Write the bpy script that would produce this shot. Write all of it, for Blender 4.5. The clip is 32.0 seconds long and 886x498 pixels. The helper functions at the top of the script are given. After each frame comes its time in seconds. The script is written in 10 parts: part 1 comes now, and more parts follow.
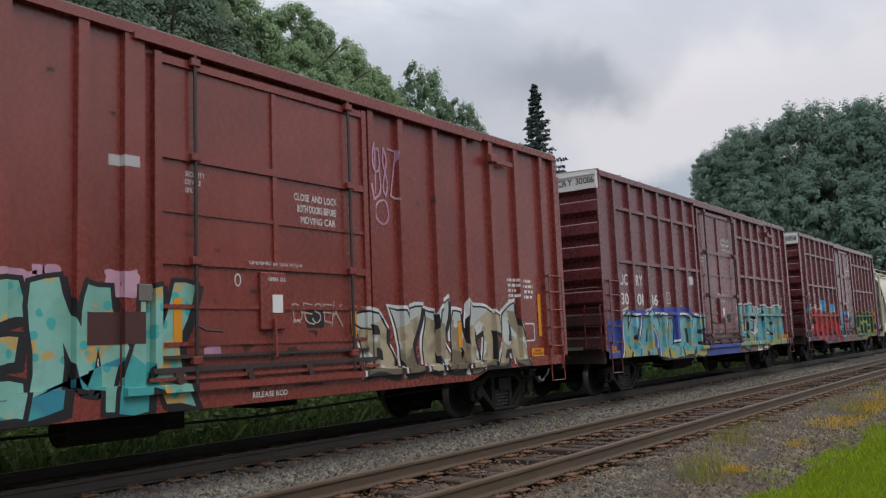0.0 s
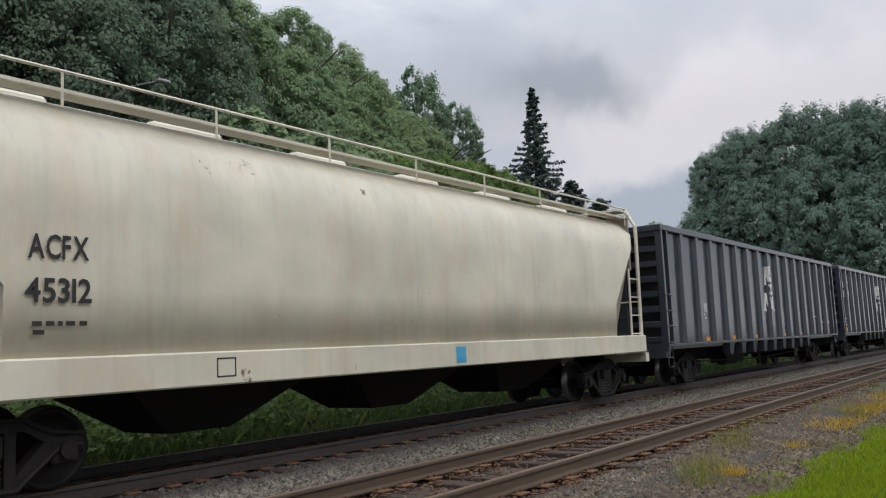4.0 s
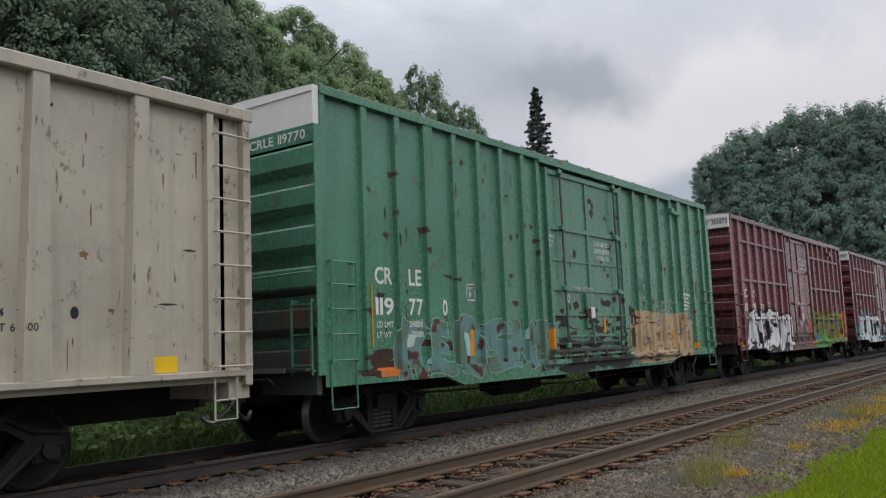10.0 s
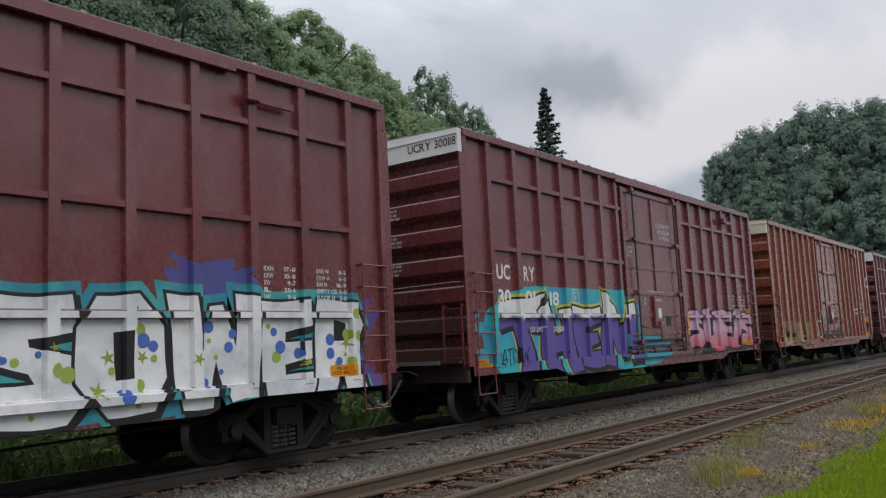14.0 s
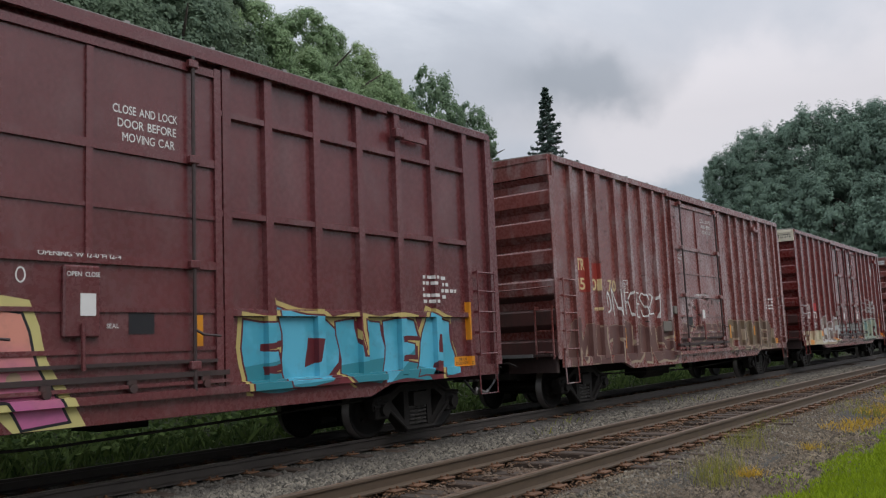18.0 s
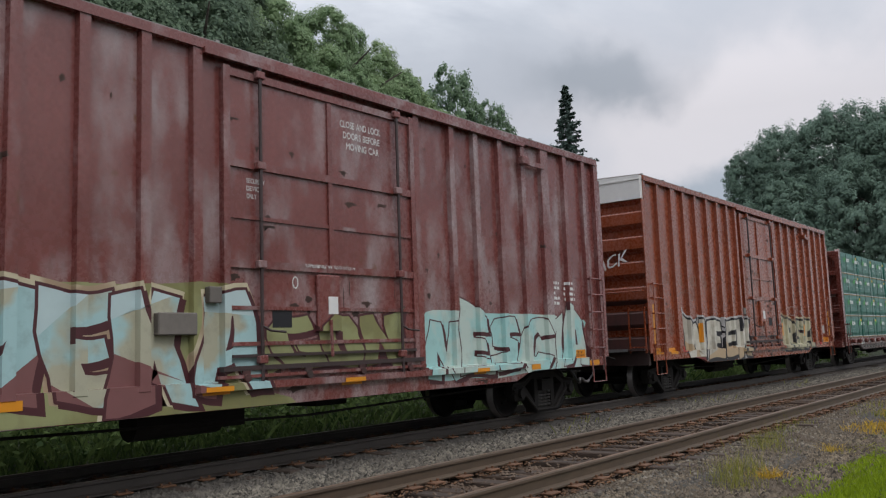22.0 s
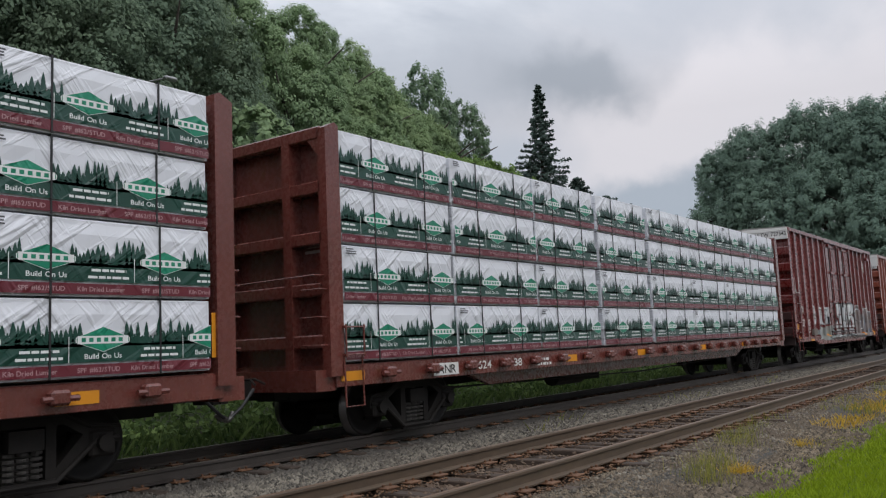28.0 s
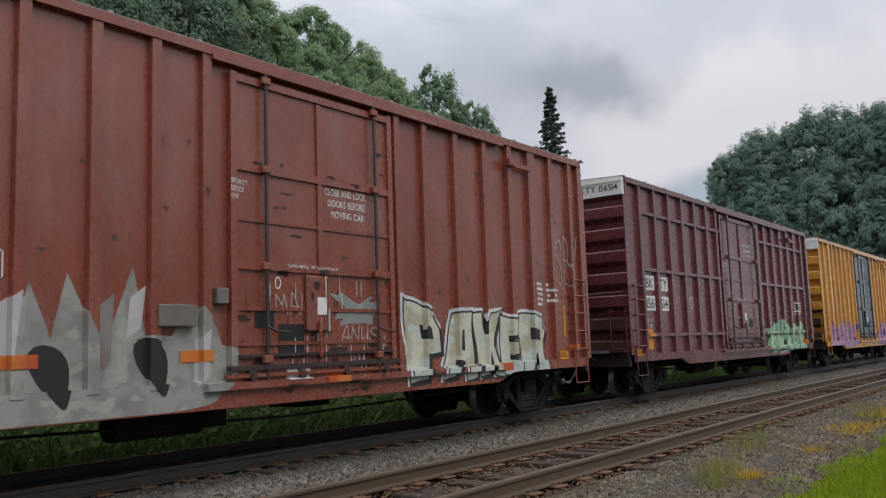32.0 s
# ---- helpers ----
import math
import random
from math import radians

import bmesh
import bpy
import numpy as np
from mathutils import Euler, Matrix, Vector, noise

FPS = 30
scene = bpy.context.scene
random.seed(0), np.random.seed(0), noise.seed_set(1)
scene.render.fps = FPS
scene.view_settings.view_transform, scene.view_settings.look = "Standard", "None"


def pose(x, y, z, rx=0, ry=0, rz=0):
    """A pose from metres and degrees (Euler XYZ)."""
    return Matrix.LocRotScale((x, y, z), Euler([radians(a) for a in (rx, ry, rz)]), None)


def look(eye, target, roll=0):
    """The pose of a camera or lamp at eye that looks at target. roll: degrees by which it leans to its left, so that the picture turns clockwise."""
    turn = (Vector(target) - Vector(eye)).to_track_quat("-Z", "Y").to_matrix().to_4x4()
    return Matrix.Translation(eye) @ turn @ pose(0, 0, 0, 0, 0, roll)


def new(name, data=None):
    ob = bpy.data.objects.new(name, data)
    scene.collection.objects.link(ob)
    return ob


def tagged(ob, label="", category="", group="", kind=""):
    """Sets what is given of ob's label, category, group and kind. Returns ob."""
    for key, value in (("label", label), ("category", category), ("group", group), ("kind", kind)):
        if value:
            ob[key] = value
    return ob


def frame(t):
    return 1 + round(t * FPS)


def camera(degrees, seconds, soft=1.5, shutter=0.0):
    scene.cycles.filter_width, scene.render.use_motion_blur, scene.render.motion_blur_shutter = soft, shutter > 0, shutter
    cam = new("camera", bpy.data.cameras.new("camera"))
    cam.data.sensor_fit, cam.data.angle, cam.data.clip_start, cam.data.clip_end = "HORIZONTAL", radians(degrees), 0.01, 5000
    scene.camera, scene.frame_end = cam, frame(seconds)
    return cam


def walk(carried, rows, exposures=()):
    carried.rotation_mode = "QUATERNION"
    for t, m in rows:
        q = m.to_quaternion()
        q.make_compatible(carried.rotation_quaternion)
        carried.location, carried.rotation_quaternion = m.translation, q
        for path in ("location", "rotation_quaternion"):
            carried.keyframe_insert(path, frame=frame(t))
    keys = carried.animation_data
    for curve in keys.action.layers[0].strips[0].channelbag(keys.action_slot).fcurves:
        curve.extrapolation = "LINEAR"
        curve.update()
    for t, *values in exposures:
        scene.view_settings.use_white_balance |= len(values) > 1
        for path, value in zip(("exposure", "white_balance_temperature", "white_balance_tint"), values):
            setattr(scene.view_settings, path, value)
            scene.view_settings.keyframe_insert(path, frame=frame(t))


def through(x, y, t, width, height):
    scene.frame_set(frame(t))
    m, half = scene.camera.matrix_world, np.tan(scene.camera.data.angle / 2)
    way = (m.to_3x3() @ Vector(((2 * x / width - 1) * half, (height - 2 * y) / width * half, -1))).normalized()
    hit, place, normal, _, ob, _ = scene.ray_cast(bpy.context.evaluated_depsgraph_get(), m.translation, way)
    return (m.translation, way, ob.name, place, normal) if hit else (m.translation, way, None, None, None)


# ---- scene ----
from mathutils.geometry import tessellate_polygon

# ---- camera: hand-held on one spot beside the tracks ----
cam = camera(55.04, 32.0, soft=1.2)
EYE = (0.0, 0.0, 1.38)
TURNS = [  # seconds, yaw, pitch, roll
    (0, -53.66, 6.36, 2.32), (0.5, -53.51, 6.38, 2.25), (1, -53.27, 6.40, 2.33), (1.5, -52.99, 6.48, 2.44),
    (2, -53.49, 6.53, 2.56), (2.5, -53.95, 6.52, 2.64), (3, -53.82, 6.54, 2.72), (3.5, -53.78, 6.59, 2.69),
    (5.5, -53.66, 6.56, 2.31), (6, -53.73, 6.56, 2.18), (6.5, -53.94, 6.53, 2.19), (7, -53.91, 6.54, 2.14),
    (7.5, -53.97, 6.58, 2.08), (8, -53.92, 6.57, 1.94), (8.5, -53.96, 6.49, 1.96), (9, -53.97, 6.51, 2.17),
    (9.5, -53.74, 6.53, 2.35), (10, -53.59, 6.57, 2.30), (10.5, -53.51, 6.54, 2.39), (11, -53.09, 6.56, 2.47),
    (11.5, -52.43, 6.58, 2.51), (12, -51.78, 6.63, 2.52), (12.5, -52.63, 6.61, 2.62), (13, -53.33, 6.60, 2.73),
    (13.5, -53.14, 6.57, 2.85), (14, -52.86, 6.69, 2.73), (14.5, -52.41, 6.71, 2.59), (16.5, -52.43, 6.78, 2.61),
    (17, -52.67, 6.71, 2.64), (17.5, -52.59, 6.68, 2.55), (18, -52.87, 6.63, 2.46), (18.5, -52.35, 6.63, 2.36),
    (19, -51.62, 6.69, 2.26), (19.5, -51.46, 6.67, 2.24), (20, -51.74, 6.64, 2.21), (20.5, -51.53, 6.62, 2.21),
    (21, -51.64, 6.59, 2.19), (21.5, -51.40, 6.58, 2.12), (22, -51.64, 6.55, 2.03), (22.5, -51.68, 6.55, 2.02),
    (23, -51.61, 6.53, 1.93), (23.5, -51.61, 6.49, 1.93), (24, -51.91, 6.47, 1.80), (24.5, -52.18, 6.54, 1.93),
    (26.5, -52.54, 6.46, 2.24), (27, -53.35, 6.44, 2.41), (27.5, -53.42, 6.41, 2.49), (28, -53.34, 6.43, 2.53),
    (28.5, -53.23, 6.44, 2.48), (29, -53.39, 6.49, 2.52), (29.5, -53.43, 6.49, 2.42), (30, -53.24, 6.51, 2.34),
    (30.5, -53.28, 6.52, 2.23), (31, -53.15, 6.58, 2.14), (31.5, -52.94, 6.57, 2.01), (32, -52.74, 6.57, 1.93),
]
walk(cam, [(t, pose(*EYE, 90 + p, r, y)) for t, y, p, r in TURNS],
     # the film brightens a little while the dark cars fill the view
     exposures=[(0, 0.0), (4.6, 0.0), (6.0, .16), (7.8, .16), (9.4, 0.0), (32.0, 0.0)])
# ---- sky and light: a bright overcast afternoon ----
SUN_AZ, SUN_EL = 190.0, 48.0
world = bpy.data.worlds.new("sky")
scene.world = world
world.use_nodes = True
wn, wl = world.node_tree.nodes, world.node_tree.links
wn.clear()


def wnode(kind, **props):
    n = wn.new(kind)
    for k, v in props.items():
        if k == "label":
            n.label = v
    return n


w_out = wnode("ShaderNodeOutputWorld")
w_bg = wnode("ShaderNodeBackground")
w_bg.inputs["Strength"].default_value = 1.0
w_sky = wnode("ShaderNodeTexSky")
w_sky.sky_type, w_sky.sun_disc = "NISHITA", False
w_sky.sun_elevation, w_sky.sun_rotation = radians(SUN_EL), radians(SUN_AZ)
w_co = wnode("ShaderNodeTexCoord")
w_map = wnode("ShaderNodeMapping")
w_map.inputs["Scale"].default_value = (1.0, 1.0, 2.6)
w_map.inputs["Location"].default_value = (0.35, 0.1, 0.2)
w_n1 = wnode("ShaderNodeTexNoise")
w_n1.inputs["Scale"].default_value, w_n1.inputs["Detail"].default_value = 2.2, 7
w_n1.inputs["Roughness"].default_value = 0.57
w_n1.inputs["Distortion"].default_value = 0.4
w_ramp = wnode("ShaderNodeValToRGB")
el = w_ramp.color_ramp.elements
el[0].position, el[0].color = 0.34, (0.43, 0.465, 0.53, 1)
el[1].position, el[1].color = 0.66, (0.81, 0.79, 0.82, 1)
e2 = w_ramp.color_ramp.elements.new(0.5)
e2.color = (0.59, 0.62, 0.68, 1)
# overcast luminance rises from the horizon to the zenith
w_sep = wnode("ShaderNodeSeparateXYZ")
w_rise = wnode("ShaderNodeMapRange")
w_rise.inputs["From Min"].default_value, w_rise.inputs["From Max"].default_value = 0.25, 1.0
w_rise.inputs["To Min"].default_value, w_rise.inputs["To Max"].default_value = 1.0, 2.6
w_mul = wnode("ShaderNodeVectorMath")
w_mul.operation = "SCALE"
w_mix = wnode("ShaderNodeMix")
w_mix.data_type = "RGBA"
w_mix.inputs["Factor"].default_value = 0.94
w_dim = wnode("ShaderNodeVectorMath")
w_dim.operation = "SCALE"
w_dim.inputs["Scale"].default_value = 0.1
# one darker cloud and one bright opening low over the tracks, with torn edges
w_n2 = wnode("ShaderNodeTexNoise")
w_n2.inputs["Scale"].default_value, w_n2.inputs["Detail"].default_value = 7.0, 6
w_tear = wnode("ShaderNodeVectorMath")
w_tear.operation = "SCALE"
w_tear.inputs["Scale"].default_value = 0.16
w_add = wnode("ShaderNodeVectorMath")
w_flat = wnode("ShaderNodeVectorMath")
w_flat.operation = "MULTIPLY"
w_flat.inputs[1].default_value = (1.0, 1.0, 2.4)
wl.new(w_co.outputs["Generated"], w_n2.inputs["Vector"])
wl.new(w_n2.outputs["Color"], w_tear.inputs[0])
wl.new(w_co.outputs["Generated"], w_add.inputs[0])
wl.new(w_tear.outputs["Vector"], w_add.inputs[1])
wl.new(w_add.outputs["Vector"], w_flat.inputs[0])


def cloud(centre, near, far, colour, amount, under):
    d = wnode("ShaderNodeVectorMath")
    d.operation = "DISTANCE"
    d.inputs[1].default_value = (centre[0] + .08, centre[1] + .08, (centre[2] + .08) * 2.4)
    f = wnode("ShaderNodeMapRange")
    f.interpolation_type = "SMOOTHSTEP"
    for key, x in zip(("From Min", "From Max", "To Min", "To Max"), (near, far, amount, 0.0)):
        f.inputs[key].default_value = x
    mx = wnode("ShaderNodeMix")
    mx.data_type = "RGBA"
    mx.inputs["B"].default_value = colour
    wl.new(w_flat.outputs["Vector"], d.inputs[0])
    wl.new(d.outputs["Value"], f.inputs["Value"])
    wl.new(f.outputs["Result"], mx.inputs["Factor"])
    wl.new(under, mx.inputs["A"])
    return mx.outputs["Result"]


wl.new(w_co.outputs["Generated"], w_map.inputs["Vector"])
wl.new(w_map.outputs["Vector"], w_n1.inputs["Vector"])
wl.new(w_n1.outputs["Fac"], w_ramp.inputs["Fac"])
w_c = cloud((0.935, 0.27, 0.22), 0.16, 0.46, (0.75, 0.725, 0.765, 1), 0.9, w_ramp.outputs["Color"])
w_c = cloud((0.80, 0.51, 0.31), 0.05, 0.24, (0.44, 0.47, 0.53, 1), 0.8, w_c)
w_c = cloud((0.855, 0.425, 0.296), 0.035, 0.135, (0.345, 0.375, 0.425, 1), 0.9, w_c)
w_c = cloud((0.905, 0.30, 0.37), 0.04, 0.22, (0.47, 0.50, 0.565, 1), 0.7, w_c)
w_c = cloud((0.915, 0.378, 0.112), 0.10, 0.19, (0.385, 0.44, 0.515, 1), 0.9, w_c)
w_c = cloud((0.815, 0.54, 0.20), 0.04, 0.15, (0.47, 0.52, 0.60, 1), 0.7, w_c)
wl.new(w_co.outputs["Generated"], w_sep.inputs["Vector"])
wl.new(w_sep.outputs["Z"], w_rise.inputs["Value"])
wl.new(w_c, w_mul.inputs[0])
wl.new(w_rise.outputs["Result"], w_mul.inputs["Scale"])
wl.new(w_sky.outputs["Color"], w_dim.inputs[0])
wl.new(w_dim.outputs["Vector"], w_mix.inputs["A"])
wl.new(w_mul.outputs["Vector"], w_mix.inputs["B"])
wl.new(w_mix.outputs["Result"], w_bg.inputs["Color"])
wl.new(w_bg.outputs["Background"], w_out.inputs["Surface"])

sun = new("sun", bpy.data.lights.new("sun", "SUN"))
sun.data.energy, sun.data.angle, sun.data.color = 0.9, radians(25), (1.0, 0.985, 0.975)
az, el_ = radians(SUN_AZ), radians(SUN_EL)
sun_from = Vector((math.sin(az) * math.cos(el_), math.cos(az) * math.cos(el_), math.sin(el_)))
sun.matrix_world = look(sun_from * 50, (0, 0, 0))

# ---- mesh helpers ----
class Shape:
    """Collects vertices and faces of one mesh."""

    def __init__(self):
        self.v, self.f, self.m = [], [], []

    def add(self, verts, faces, mi=0):
        n = len(self.v)
        self.v += [tuple(p) for p in verts]
        self.f += [tuple(i + n for i in f) for f in faces]
        self.m += [mi] * len(faces)
        return self

    def box(self, x0, x1, y0, y1, z0, z1, mi=0):
        p = [(x, y, z) for z in (z0, z1) for y in (y0, y1) for x in (x0, x1)]
        return self.add(p, [(0, 2, 3, 1), (4, 5, 7, 6), (0, 1, 5, 4), (2, 6, 7, 3), (0, 4, 6, 2), (1, 3, 7, 5)], mi)

    def soft_box(self, x0, x1, y0, y1, z0, z1, b=0.01, mi=0):
        """A box whose twelve edges are chamfered by b."""
        v, f = [], []
        cx, cy, cz = (x0 + x1) / 2, (y0 + y1) / 2, (z0 + z1) / 2
        hx, hy, hz = (x1 - x0) / 2, (y1 - y0) / 2, (z1 - z0) / 2
        b = min(b, hx * .9, hy * .9, hz * .9)
        idx = {}
        for sx in (-1, 1):
            for sy in (-1, 1):
                for sz in (-1, 1):
                    for k, q in enumerate(((hx, hy - b, hz - b), (hx - b, hy, hz - b), (hx - b, hy - b, hz))):
                        idx[sx, sy, sz, k] = len(v)
                        v.append((cx + sx * q[0], cy + sy * q[1], cz + sz * q[2]))
        S = (-1, 1)
        for s in S:
            f.append([idx[s, a, c, 0] for a, c in ((-1, -1), (1, -1), (1, 1), (-1, 1))][::s])
            f.append([idx[a, s, c, 1] for a, c in ((-1, -1), (-1, 1), (1, 1), (1, -1))][::s])
            f.append([idx[a, c, s, 2] for a, c in ((-1, -1), (1, -1), (1, 1), (-1, 1))][::s])
        for a in S:
            for c in S:
                f.append([idx[a, c, -1, 0], idx[a, c, 1, 0], idx[a, c, 1, 1], idx[a, c, -1, 1]][::a * c])
                f.append([idx[a, -1, c, 0], idx[a, -1, c, 2], idx[a, 1, c, 2], idx[a, 1, c, 0]][::a * c])
                f.append([idx[-1, a, c, 1], idx[1, a, c, 1], idx[1, a, c, 2], idx[-1, a, c, 2]][::a * c])
                for d in S:
                    f.append([idx[a, c, d, 0], idx[a, c, d, 1], idx[a, c, d, 2]][::a * c * d])
        return self.add(v, f, mi)

    def prism(self, poly, axis, a0, a1, mi=0):
        """A polygon of (p, q) pushed along x, y or z from a0 to a1."""
        n = len(poly)
        put = {"x": lambda p, q, a: (a, p, q), "y": lambda p, q, a: (p, a, q), "z": lambda p, q, a: (p, q, a)}[axis]
        v = [put(p, q, a0) for p, q in poly] + [put(p, q, a1) for p, q in poly]
        f = [tuple(range(n))[::-1], tuple(range(n, 2 * n))]
        f += [(i, (i + 1) % n, (i + 1) % n + n, i + n) for i in range(n)]
        return self.add(v, f, mi)

    def tube(self, pts, r, n=6, mi=0):
        """A round bar along a line of points."""
        pts = [Vector(p) for p in pts]
        v, f = [], []
        for i, p in enumerate(pts):
            d = (pts[min(i + 1, len(pts) - 1)] - pts[max(i - 1, 0)]).normalized()
            a = d.orthogonal().normalized() if abs(d.z) > .9 else d.cross(Vector((0, 0, 1))).normalized()
            b = d.cross(a)
            rr = r[i] if isinstance(r, (list, tuple)) else r
            v += [p + (a * math.cos(t) + b * math.sin(t)) * rr for t in (2 * math.pi * k / n for k in range(n))]
        for i in range(len(pts) - 1):
            f += [(i * n + k, i * n + (k + 1) % n, (i + 1) * n + (k + 1) % n, (i + 1) * n + k) for k in range(n)]
        f += [tuple(range(n))[::-1], tuple(range((len(pts) - 1) * n, len(pts) * n))]
        return self.add(v, f, mi)

    def lathe(self, prof, axis_at, n=20, mi=0):
        """Turns (r, y) points round an axis along y through axis_at (x, z)."""
        v, f, k = [], [], len(prof)
        for i in range(n):
            c, s = math.cos(2 * math.pi * i / n), math.sin(2 * math.pi * i / n)
            v += [(axis_at[0] + r * c, y, axis_at[1] + r * s) for r, y in prof]
        for i in range(n):
            j = (i + 1) % n
            f += [(i * k + a, i * k + a + 1, j * k + a + 1, j * k + a) for a in range(k - 1)]
        return self.add(v, f, mi)

    def mesh(self, name, *mats):
        me = bpy.data.meshes.new(name)
        me.from_pydata(self.v, [], self.f)
        for m in mats:
            me.materials.append(m)
        if any(self.m):
            me.polygons.foreach_set("material_index", self.m)
        me.update()
        return me


def part(name, shape, material, parent, label="", at=(0, 0, 0), smooth=False):
    """Links a Shape, or a mesh made before, as one mesh object under a thing or a part."""
    me = shape
    if isinstance(shape, Shape):
        me = shape.mesh(name, *(material if isinstance(material, (list, tuple)) else [material]))
        if smooth:
            me.polygons.foreach_set("use_smooth", [True] * len(me.polygons))
    ob = new(name, me)
    ob.parent = parent
    ob.location = at
    return tagged(ob, label)


# ---- materials ----
def material(name):
    m = bpy.data.materials.new(name)
    m.use_nodes = True
    nt = m.node_tree
    return m, nt, nt.nodes["Principled BSDF"]


def rgb(h):
    """A linear colour from an sRGB hex."""
    c = [int(h[i:i + 2], 16) / 255 for i in (0, 2, 4)]
    return tuple(x / 12.92 if x <= .04045 else ((x + .055) / 1.055) ** 2.4 for x in c) + (1,)


def coords(nt, scale=(1, 1, 1), spread=31.0):
    """Object coordinates, shifted from object to object."""
    tc, mp, oi, vm = (nt.nodes.new(k) for k in ("ShaderNodeTexCoord", "ShaderNodeMapping", "ShaderNodeObjectInfo", "ShaderNodeVectorMath"))
    vm.operation = "SCALE"
    cmb = nt.nodes.new("ShaderNodeCombineXYZ")
    for k in "XYZ":
        nt.links.new(oi.outputs["Random"], cmb.inputs[k])
    nt.links.new(cmb.outputs[0], vm.inputs[0])
    vm.inputs["Scale"].default_value = spread
    nt.links.new(tc.outputs["Object"], mp.inputs["Vector"])
    nt.links.new(vm.outputs[0], mp.inputs["Location"])
    mp.inputs["Scale"].default_value = scale
    return mp.outputs["Vector"]


def noise_tex(nt, vec, scale, detail=5, rough=0.55):
    n = nt.nodes.new("ShaderNodeTexNoise")
    n.inputs["Scale"].default_value, n.inputs["Detail"].default_value = scale, detail
    n.inputs["Roughness"].default_value = rough
    nt.links.new(vec, n.inputs["Vector"])
    return n.outputs["Fac"]


def span(nt, val, a, b, lo=0.0, hi=1.0):
    r = nt.nodes.new("ShaderNodeMapRange")
    for k, x in zip(("From Min", "From Max", "To Min", "To Max"), (a, b, lo, hi)):
        r.inputs[k].default_value = x
    nt.links.new(val, r.inputs["Value"])
    return r.outputs["Result"]


def blend(nt, fac, a, b):
    m = nt.nodes.new("ShaderNodeMix")
    m.data_type = "RGBA"
    for key, x in (("Factor", fac), ("A", a), ("B", b)):
        if isinstance(x, (tuple, float, int)):
            m.inputs[key].default_value = x
        else:
            nt.links.new(x, m.inputs[key])
    return m.outputs["Result"]


def bump(nt, bsdf, height, strength=0.3, dist=0.01):
    b = nt.nodes.new("ShaderNodeBump")
    b.inputs["Strength"].default_value, b.inputs["Distance"].default_value = strength, dist
    nt.links.new(height, b.inputs["Height"])
    nt.links.new(b.outputs["Normal"], bsdf.inputs["Normal"])


def shade(c, k):
    return (min(c[0] * k, 1), min(c[1] * k, 1), min(c[2] * k, 1), 1)


def paint(name, col, dirt=0.35, fade=0.0, rust=0.0, rough=0.25, spread=31.0, fade_col=None, scuff=0.0, scratch=0.0, dent=0.36, dent_scale=1.15):
    """Weathered paint on steel: broad tone, grime streaks, bleached runs, rust chips."""
    m, nt, p = material(name)
    v1 = coords(nt, (1, 1, 1), spread)
    vs = coords(nt, (5.5, 5.5, 0.28), spread)
    big = noise_tex(nt, v1, 0.8, 6)
    fine = noise_tex(nt, v1, 14, 6, 0.65)
    streak = noise_tex(nt, vs, 1.3, 5, 0.6)
    c = blend(nt, span(nt, big, 0.3, 0.7), shade(col, 0.84), shade(col, 1.14))
    c = blend(nt, span(nt, streak, 0.5, 0.78, 0, dirt), c, (col[0] * .35 + .012, col[1] * .35 + .011, col[2] * .35 + .009, 1))
    c = blend(nt, span(nt, fine, 0.52, 0.75, 0, 0.1), c, shade(col, 0.6))
    if fade:
        vf = coords(nt, (1.5, 1.5, 0.6), spread)
        f1 = noise_tex(nt, vf, 1.3, 5, 0.6)
        c = blend(nt, span(nt, f1, 0.5, 0.74, 0, fade), c, fade_col or (0.36, 0.32, 0.32, 1))
    if scuff:
        vk = coords(nt, (1.0, 1.0, 0.8), spread)
        k1 = noise_tex(nt, vk, 3.2, 8, 0.7)
        c = blend(nt, span(nt, k1, 0.60, 0.65, 0, scuff), c, (0.09, 0.06, 0.045, 1))
    if scratch:
        for sc, th, col2 in (((7, 7, 1.1), .64, (0.06, 0.045, 0.035, 1)), ((2.2, 2.2, 6.5), .66, (0.16, 0.09, 0.045, 1)), ((4.5, 4.5, 2.6), .67, (0.22, 0.16, 0.10, 1))):
            k2 = noise_tex(nt, coords(nt, sc, spread), 1.7, 6, 0.68)
            c = blend(nt, span(nt, k2, th, th + .025, 0, scratch), c, col2)
    if rust:
        r1 = noise_tex(nt, coords(nt, (1, 1, 0.7), spread), 2.6, 9, 0.72)
        r2 = noise_tex(nt, v1, 11, 4, 0.6)
        c = blend(nt, span(nt, r1, 0.66 - rust * .12, 0.70 - rust * .1, 0, 0.9), c, blend(nt, r2, (0.05, 0.018, 0.008, 1), (0.19, 0.075, 0.03, 1)))
    nt.links.new(c, p.inputs["Base Color"])
    nt.links.new(span(nt, fine, 0.3, 0.7, rough - .07, rough + .12), p.inputs["Roughness"])
    p.inputs["Specular IOR Level"].default_value = 0.7
    bump(nt, p, noise_tex(nt, v1, dent_scale, 4), dent, 0.03)
    return m


